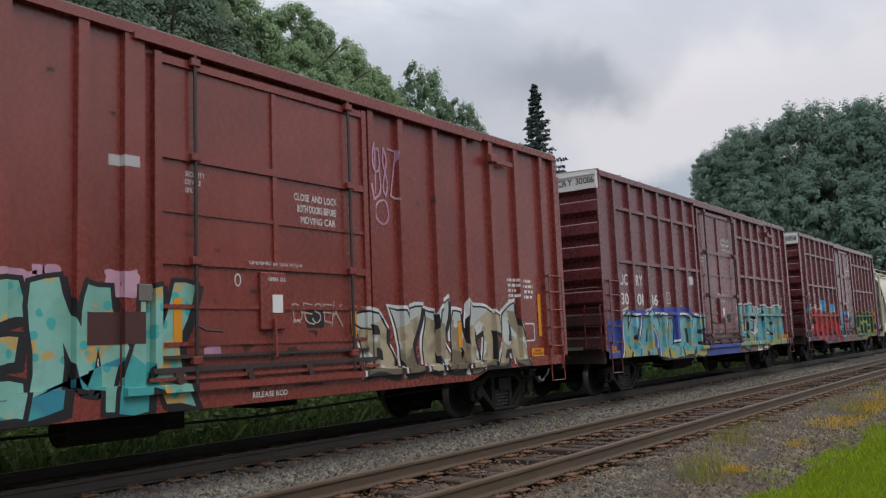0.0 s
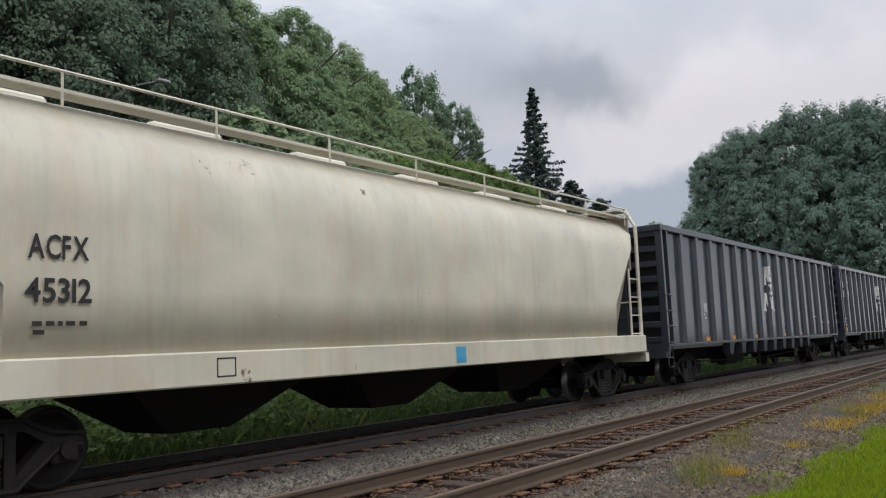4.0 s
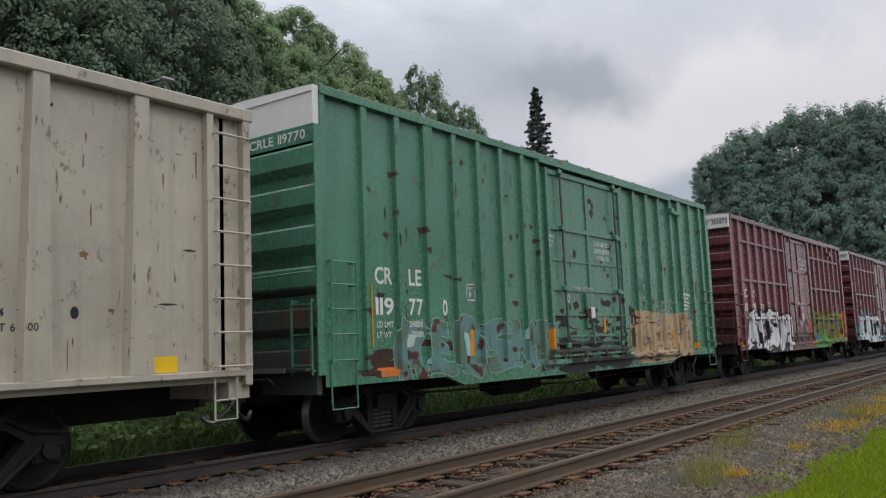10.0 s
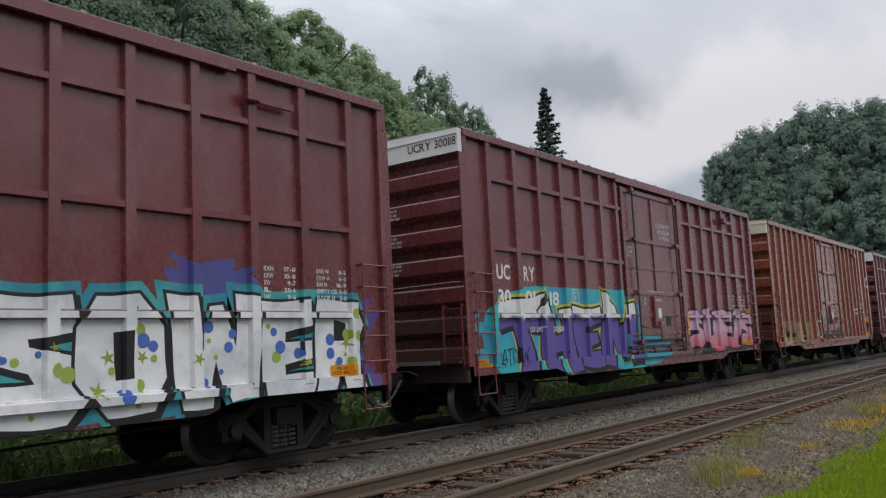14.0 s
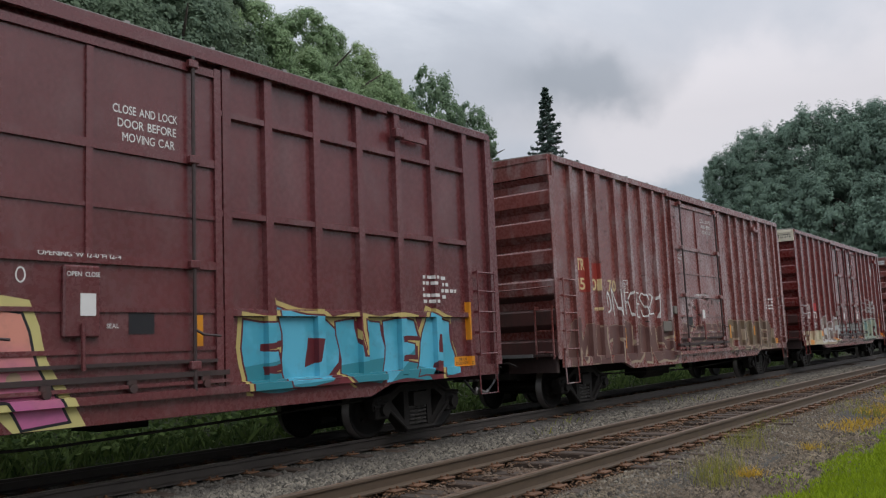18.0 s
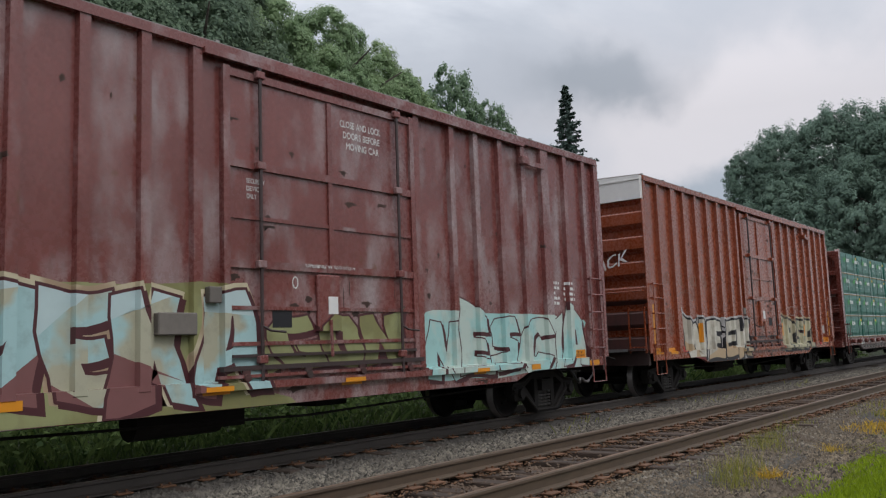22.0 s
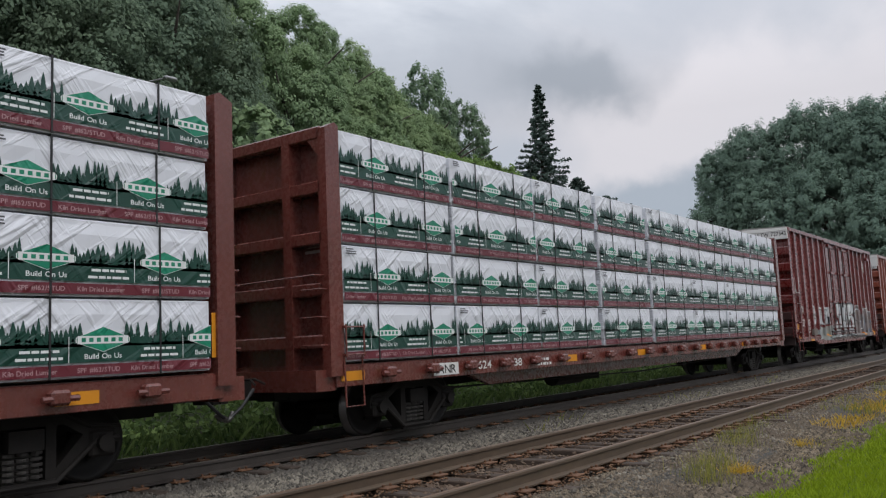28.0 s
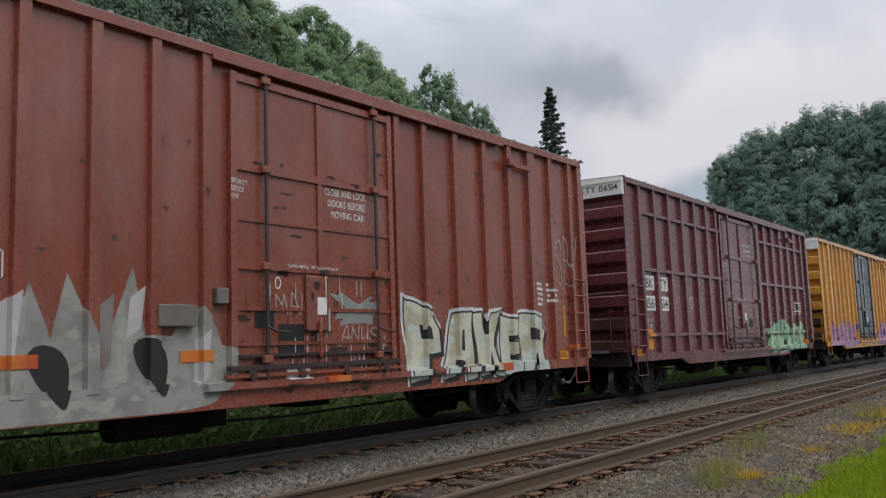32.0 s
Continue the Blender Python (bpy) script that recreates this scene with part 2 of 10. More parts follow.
def plain(name, col, rough=0.6, metal=0.0, var=0.25, scale=8.0, bumpy=0.0, spread=17.0, gloss=0.5):
    m, nt, p = material(name)
    v = coords(nt, (1, 1, 1), spread)
    n1, n2 = noise_tex(nt, v, scale, 6, 0.6), noise_tex(nt, v, scale * .13, 4)
    c = blend(nt, n1, shade(col, 1 - var), shade(col, 1 + var))
    c = blend(nt, span(nt, n2, 0.35, 0.65, 0, 0.5), c, shade(col, 1 - var * 1.2))
    nt.links.new(c, p.inputs["Base Color"])
    p.inputs["Roughness"].default_value, p.inputs["Metallic"].default_value = rough, metal
    p.inputs["Specular IOR Level"].default_value = gloss
    if bumpy:
        bump(nt, p, n1, bumpy, 0.02)
    return m


def spray(name, a, b, mode="patch", edge=1.4, soft=0.25, scale=1.6, third=None, dots=None, dot_scale=5.0, dot_size=.3):
    """Spray paint in two colours: patches, or a fade from b below to a above."""
    m, nt, p = material(name)
    v = coords(nt, (1, 1, 1), 0.0)
    if mode == "fade":
        s = nt.nodes.new("ShaderNodeSeparateXYZ")
        nt.links.new(v, s.inputs[0])
        w = nt.nodes.new("ShaderNodeMath")
        w.operation = "ADD"
        nt.links.new(s.outputs["Z"], w.inputs[0])
        nt.links.new(span(nt, noise_tex(nt, v, 2.0, 3), 0.3, 0.7, -.12, .12), w.inputs[1])
        f = span(nt, w.outputs[0], edge - soft, edge + soft)
        c = blend(nt, f, b, a)
    else:
        f = span(nt, noise_tex(nt, v, scale, 3, 0.5), 0.46, 0.56)
        c = blend(nt, f, a, b)
    if third:
        v3 = coords(nt, (1.0, 1.0, 1.3), 0.0)
        c = blend(nt, span(nt, noise_tex(nt, v3, scale * 1.37 + .4, 2, 0.4), 0.58, 0.63), c, third)
    if dots:
        vo = nt.nodes.new("ShaderNodeTexVoronoi")
        vo.inputs["Scale"].default_value = dot_scale
        nt.links.new(coords(nt, (1, .02, 1), 0.0), vo.inputs["Vector"])
        sc = nt.nodes.new("ShaderNodeSeparateColor")
        nt.links.new(vo.outputs["Color"], sc.inputs[0])
        f1 = span(nt, vo.outputs["Distance"], dot_size, dot_size - .05)
        mu = nt.nodes.new("ShaderNodeMath")
        mu.operation = "MULTIPLY"
        nt.links.new(f1, mu.inputs[0])
        nt.links.new(span(nt, sc.outputs[0], .5, .52), mu.inputs[1])
        c = blend(nt, mu.outputs[0], c, dots)
    grime = noise_tex(nt, v, 5, 7, 0.65)
    c = blend(nt, span(nt, grime, 0.5, 0.75, 0, 0.3), c, (0.1, 0.09, 0.08, 1))
    nt.links.new(c, p.inputs["Base Color"])
    p.inputs["Roughness"].default_value = 0.5
    return m


WHITE = plain("white_paint", (0.70, 0.69, 0.67, 1), 0.5, var=0.12)
BLACK = plain("black_paint", (0.02, 0.02, 0.022, 1), 0.5, var=0.3)
OCHRE = plain("yellow_reflector", (0.66, 0.255, 0.012, 1), 0.4, var=0.12)
STEEL = plain("grimy_steel", (0.0185, 0.016, 0.0145, 1), 0.75, 0.0, var=0.5, scale=6, bumpy=0.2, gloss=0.2)
SPRING = plain("dusty_spring_steel", (0.045, 0.04, 0.036, 1), 0.6, 0.2, var=0.4)
TREAD = plain("worn_wheel_steel", (0.014, 0.012, 0.011, 1), 0.6, 0.0, var=0.4, gloss=0.25)
BRIGHT = plain("galvanised_steel", (0.30, 0.30, 0.30, 1), 0.45, 0.6, var=0.25)
GREYP = plain("pale_marking_paint", (0.46, 0.44, 0.43, 1), 0.6, var=0.2)

# ---- lettering: the built-in font, one mesh per character ----
GLYPHS = {}


WEIGHTS = (0.004, 0.012, 0.02)


def swollen(vs, fs, d):
    """A flat mesh grown by d along its rim, with no spikes at sharp corners."""
    rim, seen = {}, {}
    for f in fs:
        for a, b in zip(f, f[1:] + f[:1]):
            seen[frozenset((a, b))] = seen.get(frozenset((a, b)), 0) + 1
    for f in fs:
        area = sum(vs[a][0] * vs[b][1] - vs[b][0] * vs[a][1] for a, b in zip(f, f[1:] + f[:1]))
        for a, b in zip(f, f[1:] + f[:1]):
            if seen[frozenset((a, b))] == 1:
                sg = 1 if area > 0 else -1
                n = Vector((vs[b][1] - vs[a][1], vs[a][0] - vs[b][0])).normalized() * sg
                for i in (a, b):
                    rim[i] = rim.get(i, Vector((0, 0))) + n
    return [(x + rim[i].normalized().x * d, y + rim[i].normalized().y * d) if i in rim and rim[i].length > 1e-6 else (x, y) for i, (x, y) in enumerate(vs)]


def glyph(ch, off):
    off = min(WEIGHTS, key=lambda w: abs(w - off))
    key = (ch, off)
    pointed = ch in "MNWVK"
    if key not in GLYPHS:
        cu = bpy.data.curves.new("letter", "FONT")
        cu.body, cu.offset, cu.resolution_u = ch, 0.0 if pointed else off, 3
        ob = new("letter", cu)
        dg = bpy.context.evaluated_depsgraph_get()
        me = bpy.data.meshes.new_from_object(ob.evaluated_get(dg))
        vs = [(v.co.x, v.co.y) for v in me.vertices]
        fs = [tuple(p.vertices) for p in me.polygons]
        if pointed:
            vs = swollen(vs, fs, off)
        bpy.data.objects.remove(ob)
        bpy.data.curves.remove(cu)
        bpy.data.meshes.remove(me)
        x0 = min((a for a, _ in vs), default=0)
        x1 = max((a for a, _ in vs), default=0.25)
        GLYPHS[key] = ([(a - x0, b) for a, b in vs], fs, x1 - x0, (-x0, x0))
    return GLYPHS[key]


CAP = 0.7


def lettering(text, off=0.012, gap=0.1, grow=0.0, wild=0.0, seed=0):
    """(verts, faces, width) of a line of text, capital height about 1."""
    rnd = random.Random(seed)
    V, F, x = [], [], 0.0
    for ch in text:
        if ch == " ":
            x += 0.5
            continue
        vs, fs, w, _ = glyph(ch, off)
        n = len(V)
        tilt, up, big = rnd.uniform(-.16, .16) * wild, rnd.uniform(-.10, .10) * wild, 1 + rnd.uniform(-.06, .14) * wild
        for a, b in vs:
            b = b / CAP
            a = a / CAP + tilt * (b - .5)
            b = (b - .5) * big + .5 + up
            if wild:
                a += 0.06 * wild * math.sin(b * 7 + seed) + 0.03 * wild * math.sin(b * 17 + n)
                b += 0.05 * wild * math.sin(a * 6 + n)
            V.append((x + a, b))
        F += [tuple(i + n for i in f) for f in fs]
        x += w / CAP + gap
    return V, F, max(x - gap, 0.01)


for _w in WEIGHTS:
    for _ch in "ABCDEFGHIJKLMNOPQRSTUVWXYZ0123456789":
        glyph(_ch, _w)

# ---- materials of the place ----
RED_BROWN = paint("red_brown_car_paint", rgb("7b362e"), 0.3, rust=0.12)
MAROON = paint("maroon_car_paint", rgb("683234"), 0.25, fade=0.12)
MAROON_DARK = paint("dark_maroon_car_paint", rgb("643234"), 0.3, fade=0.12)
OLD_BROWN = paint("bleached_brown_car_paint", rgb("75403b"), 0.25, fade=0.65, rust=0.1, fade_col=(0.40, 0.35, 0.35, 1))
ORANGE_BROWN = paint("orange_brown_car_paint", rgb("804735"), 0.3, rust=0.3)
BRICK_BROWN = paint("brick_brown_car_paint", rgb("844026"), 0.3, fade=0.1, rust=0.15)
WARM_BROWN = paint("warm_brown_car_paint", rgb("844535"), 0.3, fade=0.15, rust=0.15)
OX_RED = paint("oxide_red_car_paint", rgb("682522"), 0.3, fade=0.15, rust=0.08)
GREEN = paint("green_car_paint", rgb("4a7c62"), 0.6, rust=0.35)
GRIMY_GREEN = paint("soot_covered_green_paint", rgb("3a4238"), 0.8, rust=0.9, rough=.5)
BLACK_CAR = paint("black_car_paint", rgb("3b3f46"), 0.2, rough=0.12, fade=0.1, fade_col=(0.09, 0.10, 0.12, 1), dent=0.5, dent_scale=0.8)
BEIGE = paint("beige_car_paint", rgb("aca393"), 0.25, scuff=0.7, scratch=0.8, rough=0.5, rust=0.3, dent=0.8, dent_scale=1.7)
CREAM = paint("cream_car_paint", rgb("cfc9b6"), 0.2, fade=0.3, fade_col=(0.55, 0.38, 0.22, 1), rust=0.05, rough=.4)
YELLOW_CAR = paint("yellow_car_paint", rgb("c68c36"), 0.35, rust=0.15)
FLAT_RED = paint("flatcar_red_paint", rgb("66352e"), 0.45, rust=0.3)
WORN_TREAD = plain("rubbed_wheel_steel", (0.16, 0.15, 0.145, 1), 0.4, 0.7, var=0.4, scale=5)
BRAKE_DUST = paint("brake_dust_brown", rgb("33211f"), 0.6, rust=0.1, rough=0.6)
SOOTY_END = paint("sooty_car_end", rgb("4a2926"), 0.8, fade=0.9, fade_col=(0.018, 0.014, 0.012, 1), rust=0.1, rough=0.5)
RUST_SPOT = plain("dark_rust", (0.05, 0.024, 0.016, 1), 0.8, var=0.6, scale=7)
# grime of the hopper ends, with their recess shade mixed into the colour
HOPPER_GRIME_SHADE = paint("grimy_shaded_hopper_end", rgb("8a7f70"), 0.7, rust=0.4, rough=.55)
ROOF = paint("galvanised_car_roof", rgb("8d8a86"), 0.3, rust=0.2)

# ---- ground, tracks ----
def height(x, y):
    """Lie of the land: a level railway strip, a bank behind it, far hills."""
    z = -.34
    if y > 12.3:
        t = min((y - 12.3) / 5.0, 1)
        z += .75 * t * t * (3 - 2 * t)
    if y > 30:
        z += min((y - 30) * .22, 26) * max(0, min(1, (120 - x) / 60))
    return z


def ground_sheet():
    xs = np.concatenate([-np.geomspace(2500, 40, 14), np.arange(-30, 140, 5.0), np.geomspace(150, 2500, 22)])
    ys = np.concatenate([-np.geomspace(2500, 30, 14), np.arange(-20, 60, 2.0), np.geomspace(64, 2500, 20)])
    V = [(x, y, height(x, y)) for y in ys for x in xs]
    n = len(xs)
    F = [(j * n + i, j * n + i + 1, (j + 1) * n + i + 1, (j + 1) * n + i) for j in range(len(ys) - 1) for i in range(n - 1)]
    return Shape().add(V, F)


m, nt, p = material("soil_and_grass")
v = coords(nt, (1, 1, 1), 0.0)
n1, n2, n3 = noise_tex(nt, v, 0.35, 6), noise_tex(nt, v, 9, 8, 0.7), noise_tex(nt, v, 60, 4, 0.7)
c = blend(nt, span(nt, n2, 0.35, 0.7), (0.035, 0.03, 0.02, 1), (0.04, 0.055, 0.02, 1))
c = blend(nt, span(nt, n1, 0.4, 0.6, 0, .7), c, (0.035, 0.05, 0.018, 1))
nt.links.new(c, p.inputs["Base Color"])
p.inputs["Roughness"].default_value = 0.95
bump(nt, p, n3, 0.6, 0.05)
SOIL = m
ground = new("ground", ground_sheet().mesh("ground", SOIL))
tagged(ground, "rough grassy soil beside the railway, rising to a wooded bank", "ground", kind="structure")

def grimed(nt, c):
    """Rust crumbs between the near rails, brake dust and oil along the main track."""
    tc, sx = nt.nodes.new("ShaderNodeTexCoord"), nt.nodes.new("ShaderNodeSeparateXYZ")
    nt.links.new(tc.outputs["Object"], sx.inputs[0])
    wob = nt.nodes.new("ShaderNodeMath")
    wob.operation = "ADD"
    n1 = noise_tex(nt, tc.outputs["Object"], 1.1, 6, .7)
    nt.links.new(sx.outputs["Y"], wob.inputs[0])
    nt.links.new(span(nt, n1, .3, .7, -.35, .35), wob.inputs[1])
    y = wob.outputs[0]
    mul = nt.nodes.new("ShaderNodeMath")
    mul.operation = "MULTIPLY"
    nt.links.new(span(nt, y, 4.45, 4.75), mul.inputs[0])
    nt.links.new(span(nt, y, 6.75, 6.45, 0, .8), mul.inputs[1])
    rust = blend(nt, noise_tex(nt, tc.outputs["Object"], 7, 5, .7), (.045, .029, .02, 1), (.165, .10, .06, 1))
    c = blend(nt, mul.outputs[0], c, rust)
    return blend(nt, span(nt, y, 8.1, 8.8, 0, .8), c, (.058, .051, .044, 1))


m, nt, p = material("ballast_stone")
v = coords(nt, (1, 1, 1), 0.0)
vo = nt.nodes.new("ShaderNodeTexVoronoi")
vo.inputs["Scale"].default_value = 24
nt.links.new(v, vo.inputs["Vector"])
n1, n2 = noise_tex(nt, v, 0.5, 5), noise_tex(nt, v, 40, 4)
sepc = nt.nodes.new("ShaderNodeSeparateColor")
nt.links.new(vo.outputs["Color"], sepc.inputs[0])
c = blend(nt, sepc.outputs[0], (0.018, 0.016, 0.013, 1), (0.085, 0.075, 0.06, 1))
c = blend(nt, span(nt, n1, 0.45, 0.68, 0, .6), c, (0.07, 0.057, 0.046, 1))
c = blend(nt, span(nt, vo.outputs["Distance"], 0.35, 0.6, 0, .75), c, (0.02, 0.018, 0.016, 1))
c = grimed(nt, c)
nt.links.new(c, p.inputs["Base Color"])
p.inputs["Roughness"].default_value = 0.9
bump(nt, p, vo.outputs["Distance"], -1.0, 0.05)
BALLAST = m

m, nt, p = material("loose_stone")
v = coords(nt, (1, 1, 1), 0.0)
gi = nt.nodes.new("ShaderNodeNewGeometry")
c = blend(nt, gi.outputs["Random Per Island"], (0.016, 0.014, 0.011, 1), (0.24, 0.212, 0.168, 1))
c = blend(nt, span(nt, noise_tex(nt, v, 0.6, 5), 0.42, 0.68, 0, .4), c, (0.055, 0.043, 0.032, 1))
c = grimed(nt, c)
nt.links.new(c, p.inputs["Base Color"])
p.inputs["Roughness"].default_value = 0.85
STONE = m

m, nt, p = material("brown_verge_gravel")
v = coords(nt, (1, 1, 1), 0.0)
gi = nt.nodes.new("ShaderNodeNewGeometry")
c = blend(nt, gi.outputs["Random Per Island"], (0.018, 0.014, 0.010, 1), (0.21, 0.165, 0.112, 1))
c = blend(nt, span(nt, noise_tex(nt, v, 1.1, 6), 0.42, 0.66, 0, .7), c, (0.075, 0.055, 0.038, 1))
nt.links.new(c, p.inputs["Base Color"])
p.inputs["Roughness"].default_value = 0.9
VERGE_STONE = m

# distance haze is mixed into the ridge's blue-grey base colour
m, nt, p = material("haze_tinted_far_woods")
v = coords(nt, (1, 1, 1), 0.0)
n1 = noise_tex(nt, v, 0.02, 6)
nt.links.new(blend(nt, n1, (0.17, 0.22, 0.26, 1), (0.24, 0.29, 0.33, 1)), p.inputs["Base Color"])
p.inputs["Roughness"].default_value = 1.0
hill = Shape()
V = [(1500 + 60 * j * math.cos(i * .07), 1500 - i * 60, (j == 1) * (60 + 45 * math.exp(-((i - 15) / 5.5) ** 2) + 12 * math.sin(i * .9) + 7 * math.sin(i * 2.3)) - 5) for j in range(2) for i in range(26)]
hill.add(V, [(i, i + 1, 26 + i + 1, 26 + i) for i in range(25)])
tagged(new("backdrop", hill.mesh("backdrop", m)), "far wooded ridge tinted blue for distance haze", "hill", kind="structure")

# ballast bed: a low trapezoid under both tracks
bed = Shape()
prof = [(3.55, -.33), (4.1, -.22), (4.55, -.2), (4.75, -.24), (6.45, -.24), (6.65, -.2), (7.2, -.2), (7.9, -.24), (8.6, -.22), (9.2, -.21), (11.0, -.21), (11.7, -.22), (12.7, -.36)]
xs = list(np.arange(-20, 110, 2.0)) + [140, 200, 300, 420]
V = [(x, y + .1 * math.sin(x * .7 + y), z + .012 * math.sin(x * 1.9 + y * 3)) for x in xs for y, z in prof]
k = len(prof)
bed.add(V, [(i * k + j, (i + 1) * k + j, (i + 1) * k + j + 1, i * k + j + 1) for i in range(len(xs) - 1) for j in range(k - 1)])
tagged(new("ballast_bed", bed.mesh("ballast_bed", BALLAST)), "grey crushed-stone ballast under the two tracks", "ballast", kind="structure")

# loose stones on the near part of the bed and the verge
def stones(count, x0, x1, y0, y1, zf, smin, smax, seed):
    rnd = random.Random(seed)
    V, F = [], []
    base = [(1, 0, 0), (-1, 0, 0), (0, 1, 0), (0, -1, 0), (0, 0, 1), (0, 0, -1)]
    faces = [(0, 2, 4), (2, 1, 4), (1, 3, 4), (3, 0, 4), (2, 0, 5), (1, 2, 5), (3, 1, 5), (0, 3, 5)]
    for _ in range(count):
        x = x0 + (x1 - x0) * rnd.random() ** 1.6
        y = rnd.uniform(y0, y1)
        s = rnd.uniform(smin, smax)
        a = rnd.random() * 6.28
        ca, sa = math.cos(a), math.sin(a)
        n = len(V)
        z = zf(x, y)
        for bx, by, bz in base:
            px, py_, pz = bx * s * rnd.uniform(.7, 1.3), by * s * rnd.uniform(.6, 1.1), bz * s * rnd.uniform(.5, .9)
            px, py_, pz = px + rnd.uniform(-.3, .3) * s, py_ + rnd.uniform(-.3, .3) * s, pz
            V.append((x + px * ca - py_ * sa, y + px * sa + py_ * ca, z + pz))
        F += [tuple(i + n for i in f) for f in faces]
    return Shape().add(V, F)


def bed_z(x, y):
    return float(np.interp(y, [q[0] for q in prof], [q[1] for q in prof]))


def stuff(name, shape, mat, label, category):
    return tagged(new(name, shape.mesh(name, mat)), label, category, kind="stuff")


stuff("ballast_stones", stones(30000, 4.5, 42, 3.7, 12.4, bed_z, .02, .052, 3), STONE, "loose grey crushed stones on the track bed", "stones")
stuff("loose_ballast", stones(17000, 6, 40, 6.8, 8.7, bed_z, .026, .06, 12), STONE, "loose crushed stones between the tracks", "stones")
stuff("verge_gravel", stones(16000, 6, 30, 2.6, 4.3, lambda x, y: -.335, .02, .055, 4), VERGE_STONE, "brown-grey gravel on the verge", "gravel")
stuff("fine_verge_gravel", stones(34000, 6.5, 24, 2.5, 4.75, lambda x, y: max(-.338, bed_z(x, y) + .004 if y > 3.6 else -.338), .010, .03, 14), VERGE_STONE, "fine brown gravel between the lawn and the rails", "gravel")
stuff("ballast_toe", stones(24000, 6.5, 22, 3.5, 4.7, bed_z, .014, .04, 15), VERGE_STONE, "brown-grey stones at the foot of the ballast", "gravel")

# rails, ties, plates
m, nt, p = material("rail_steel_rusty")
v = coords(nt, (.25, 1, 1), 0.0)
n1 = noise_tex(nt, v, 9, 7, 0.65)
c = blend(nt, n1, (0.038, 0.028, 0.019, 1), (0.125, 0.083, 0.052, 1))
nt.links.new(c, p.inputs["Base Color"])
p.inputs["Roughness"].default_value = 0.6
RAIL_RUST = m
RAIL_DARK = plain("rail_steel_dark", (0.058, 0.048, 0.042, 1), 0.55, 0.2, var=0.4, scale=5)
RAIL_TOP = plain("rail_head_worn", (0.20, 0.17, 0.15, 1), 0.42, 0.6, var=0.25, scale=3)
RAIL_TOP_RUST = plain("rail_head_rusty", (0.17, 0.105, 0.065, 1), 0.45, 0.35, var=0.35, scale=3)
PLATE_RUST = plain("bright_rust", (0.14, 0.066, 0.032, 1), 0.8, var=0.4, scale=9)
m, nt, p = material("weathered_tie_wood")
v = coords(nt, (4, .5, 4), 23.0)
n1, n2 = noise_tex(nt, v, 3, 8, 0.7), noise_tex(nt, v, 0.6, 3)
c = blend(nt, n1, (0.011, 0.0085, 0.007, 1), (0.08, 0.054, 0.038, 1))
c = blend(nt, span(nt, n2, 0.45, 0.65, 0, .45), c, (0.085, 0.052, 0.034, 1))
nt.links.new(c, p.inputs["Base Color"])
p.inputs["Roughness"].default_value = 0.9
bump(nt, p, n1, 0.5, 0.02)
TIE = m


def rail_mesh(y, zt, mats):
    s = Shape()
    half = [(.075, -.172), (.075, -.155), (.012, -.135), (.012, -.045), (.037, -.035), (.037, -.008), (.028, 0)]
    poly = [(y - a, zt + b) for a, b in half] + [(y + a, zt + b) for a, b in half[::-1]]
    poly = poly[::-1]
    s.prism(poly, "x", -25, 420)
    s.m[:] = [0] * len(s.m)
    top = half[-1][0]
    s.box(-25, 420, y - top + .002, y + top - .002, zt - .002, zt + .002, 1)
    return s.mesh("rail", *mats)


def track(name, y1, y2, zt, mats, label, lo, hi, step, seed):
    root = tagged(new(name), label, "railway track", kind="structure")
    for y in (y1, y2):
        part("rail", rail_mesh(y, zt, mats), None, root, "steel rail with a worn head")
    rnd = random.Random(seed)
    mid = (y1 + y2) / 2
    ties = [Shape().soft_box(-.115, .115, -1.3, 1.3, -.16, 0, .015).mesh("tie", TIE) for _ in range(1)]
    plate = Shape().soft_box(-.1, .1, -.19, .19, 0, .022, .006)
    for sx in (-.06, .06):
        for sy in (-.1, .1):
            plate.soft_box(sx - .012, sx + .012, sy - .014, sy + .014, .02, .05, .004)
    plate = plate.mesh("tie_plate", PLATE_RUST)
    x, i = lo, 0
    while x < hi:
        o = part("tie", ties[0], None, root, "", (x + rnd.uniform(-.07, .07), mid + rnd.uniform(-.12, .12), zt - .19 + rnd.uniform(-.06, .006)))
        o.rotation_euler = (rnd.uniform(-.012, .012), rnd.uniform(-.06, .06), rnd.uniform(-.07, .07))
        o.scale = (rnd.uniform(.8, 1.12), rnd.uniform(.93, 1.04), 1)
        if x < 34:
            for y in (y1, y2):
                part("tie_plate", plate, None, root, "", (o.location.x, y, zt - .19))
        x += step
        i += 1
    return root


track("near_track", 4.85, 6.36, .03, (RAIL_RUST, RAIL_TOP_RUST), "little-used near track with rusty rails on weathered wooden ties", -24.0, 110, .52, 1)
track("far_track", 9.345, 10.855, 0.0, (RAIL_DARK, RAIL_TOP), "main track that carries the train", -24.0, 110, .52, 2)

CRUMB = plain("rust_crumbs", (0.155, 0.082, 0.042, 1), 0.9, var=0.5, scale=4)
for y in (4.85, 6.36):
    stuff("rust_crumbs", stones(3200, 4.5, 30, y - .3, y + .3, lambda a, b: -.165, .008, .024, int(y * 10)), CRUMB, "rusty flakes and spikes along the near rails", "rust")
stuff("tie_gravel", stones(3000, 4.5, 34, 4.3, 6.9, lambda a, b: -.185, .015, .04, 8), STONE, "stones lying over the near ties", "gravel")

# ---- the train ----
TRACK_Y = 10.1   # middle of the train's track
HW = 1.585       # half width over the side posts
NEAR = -HW
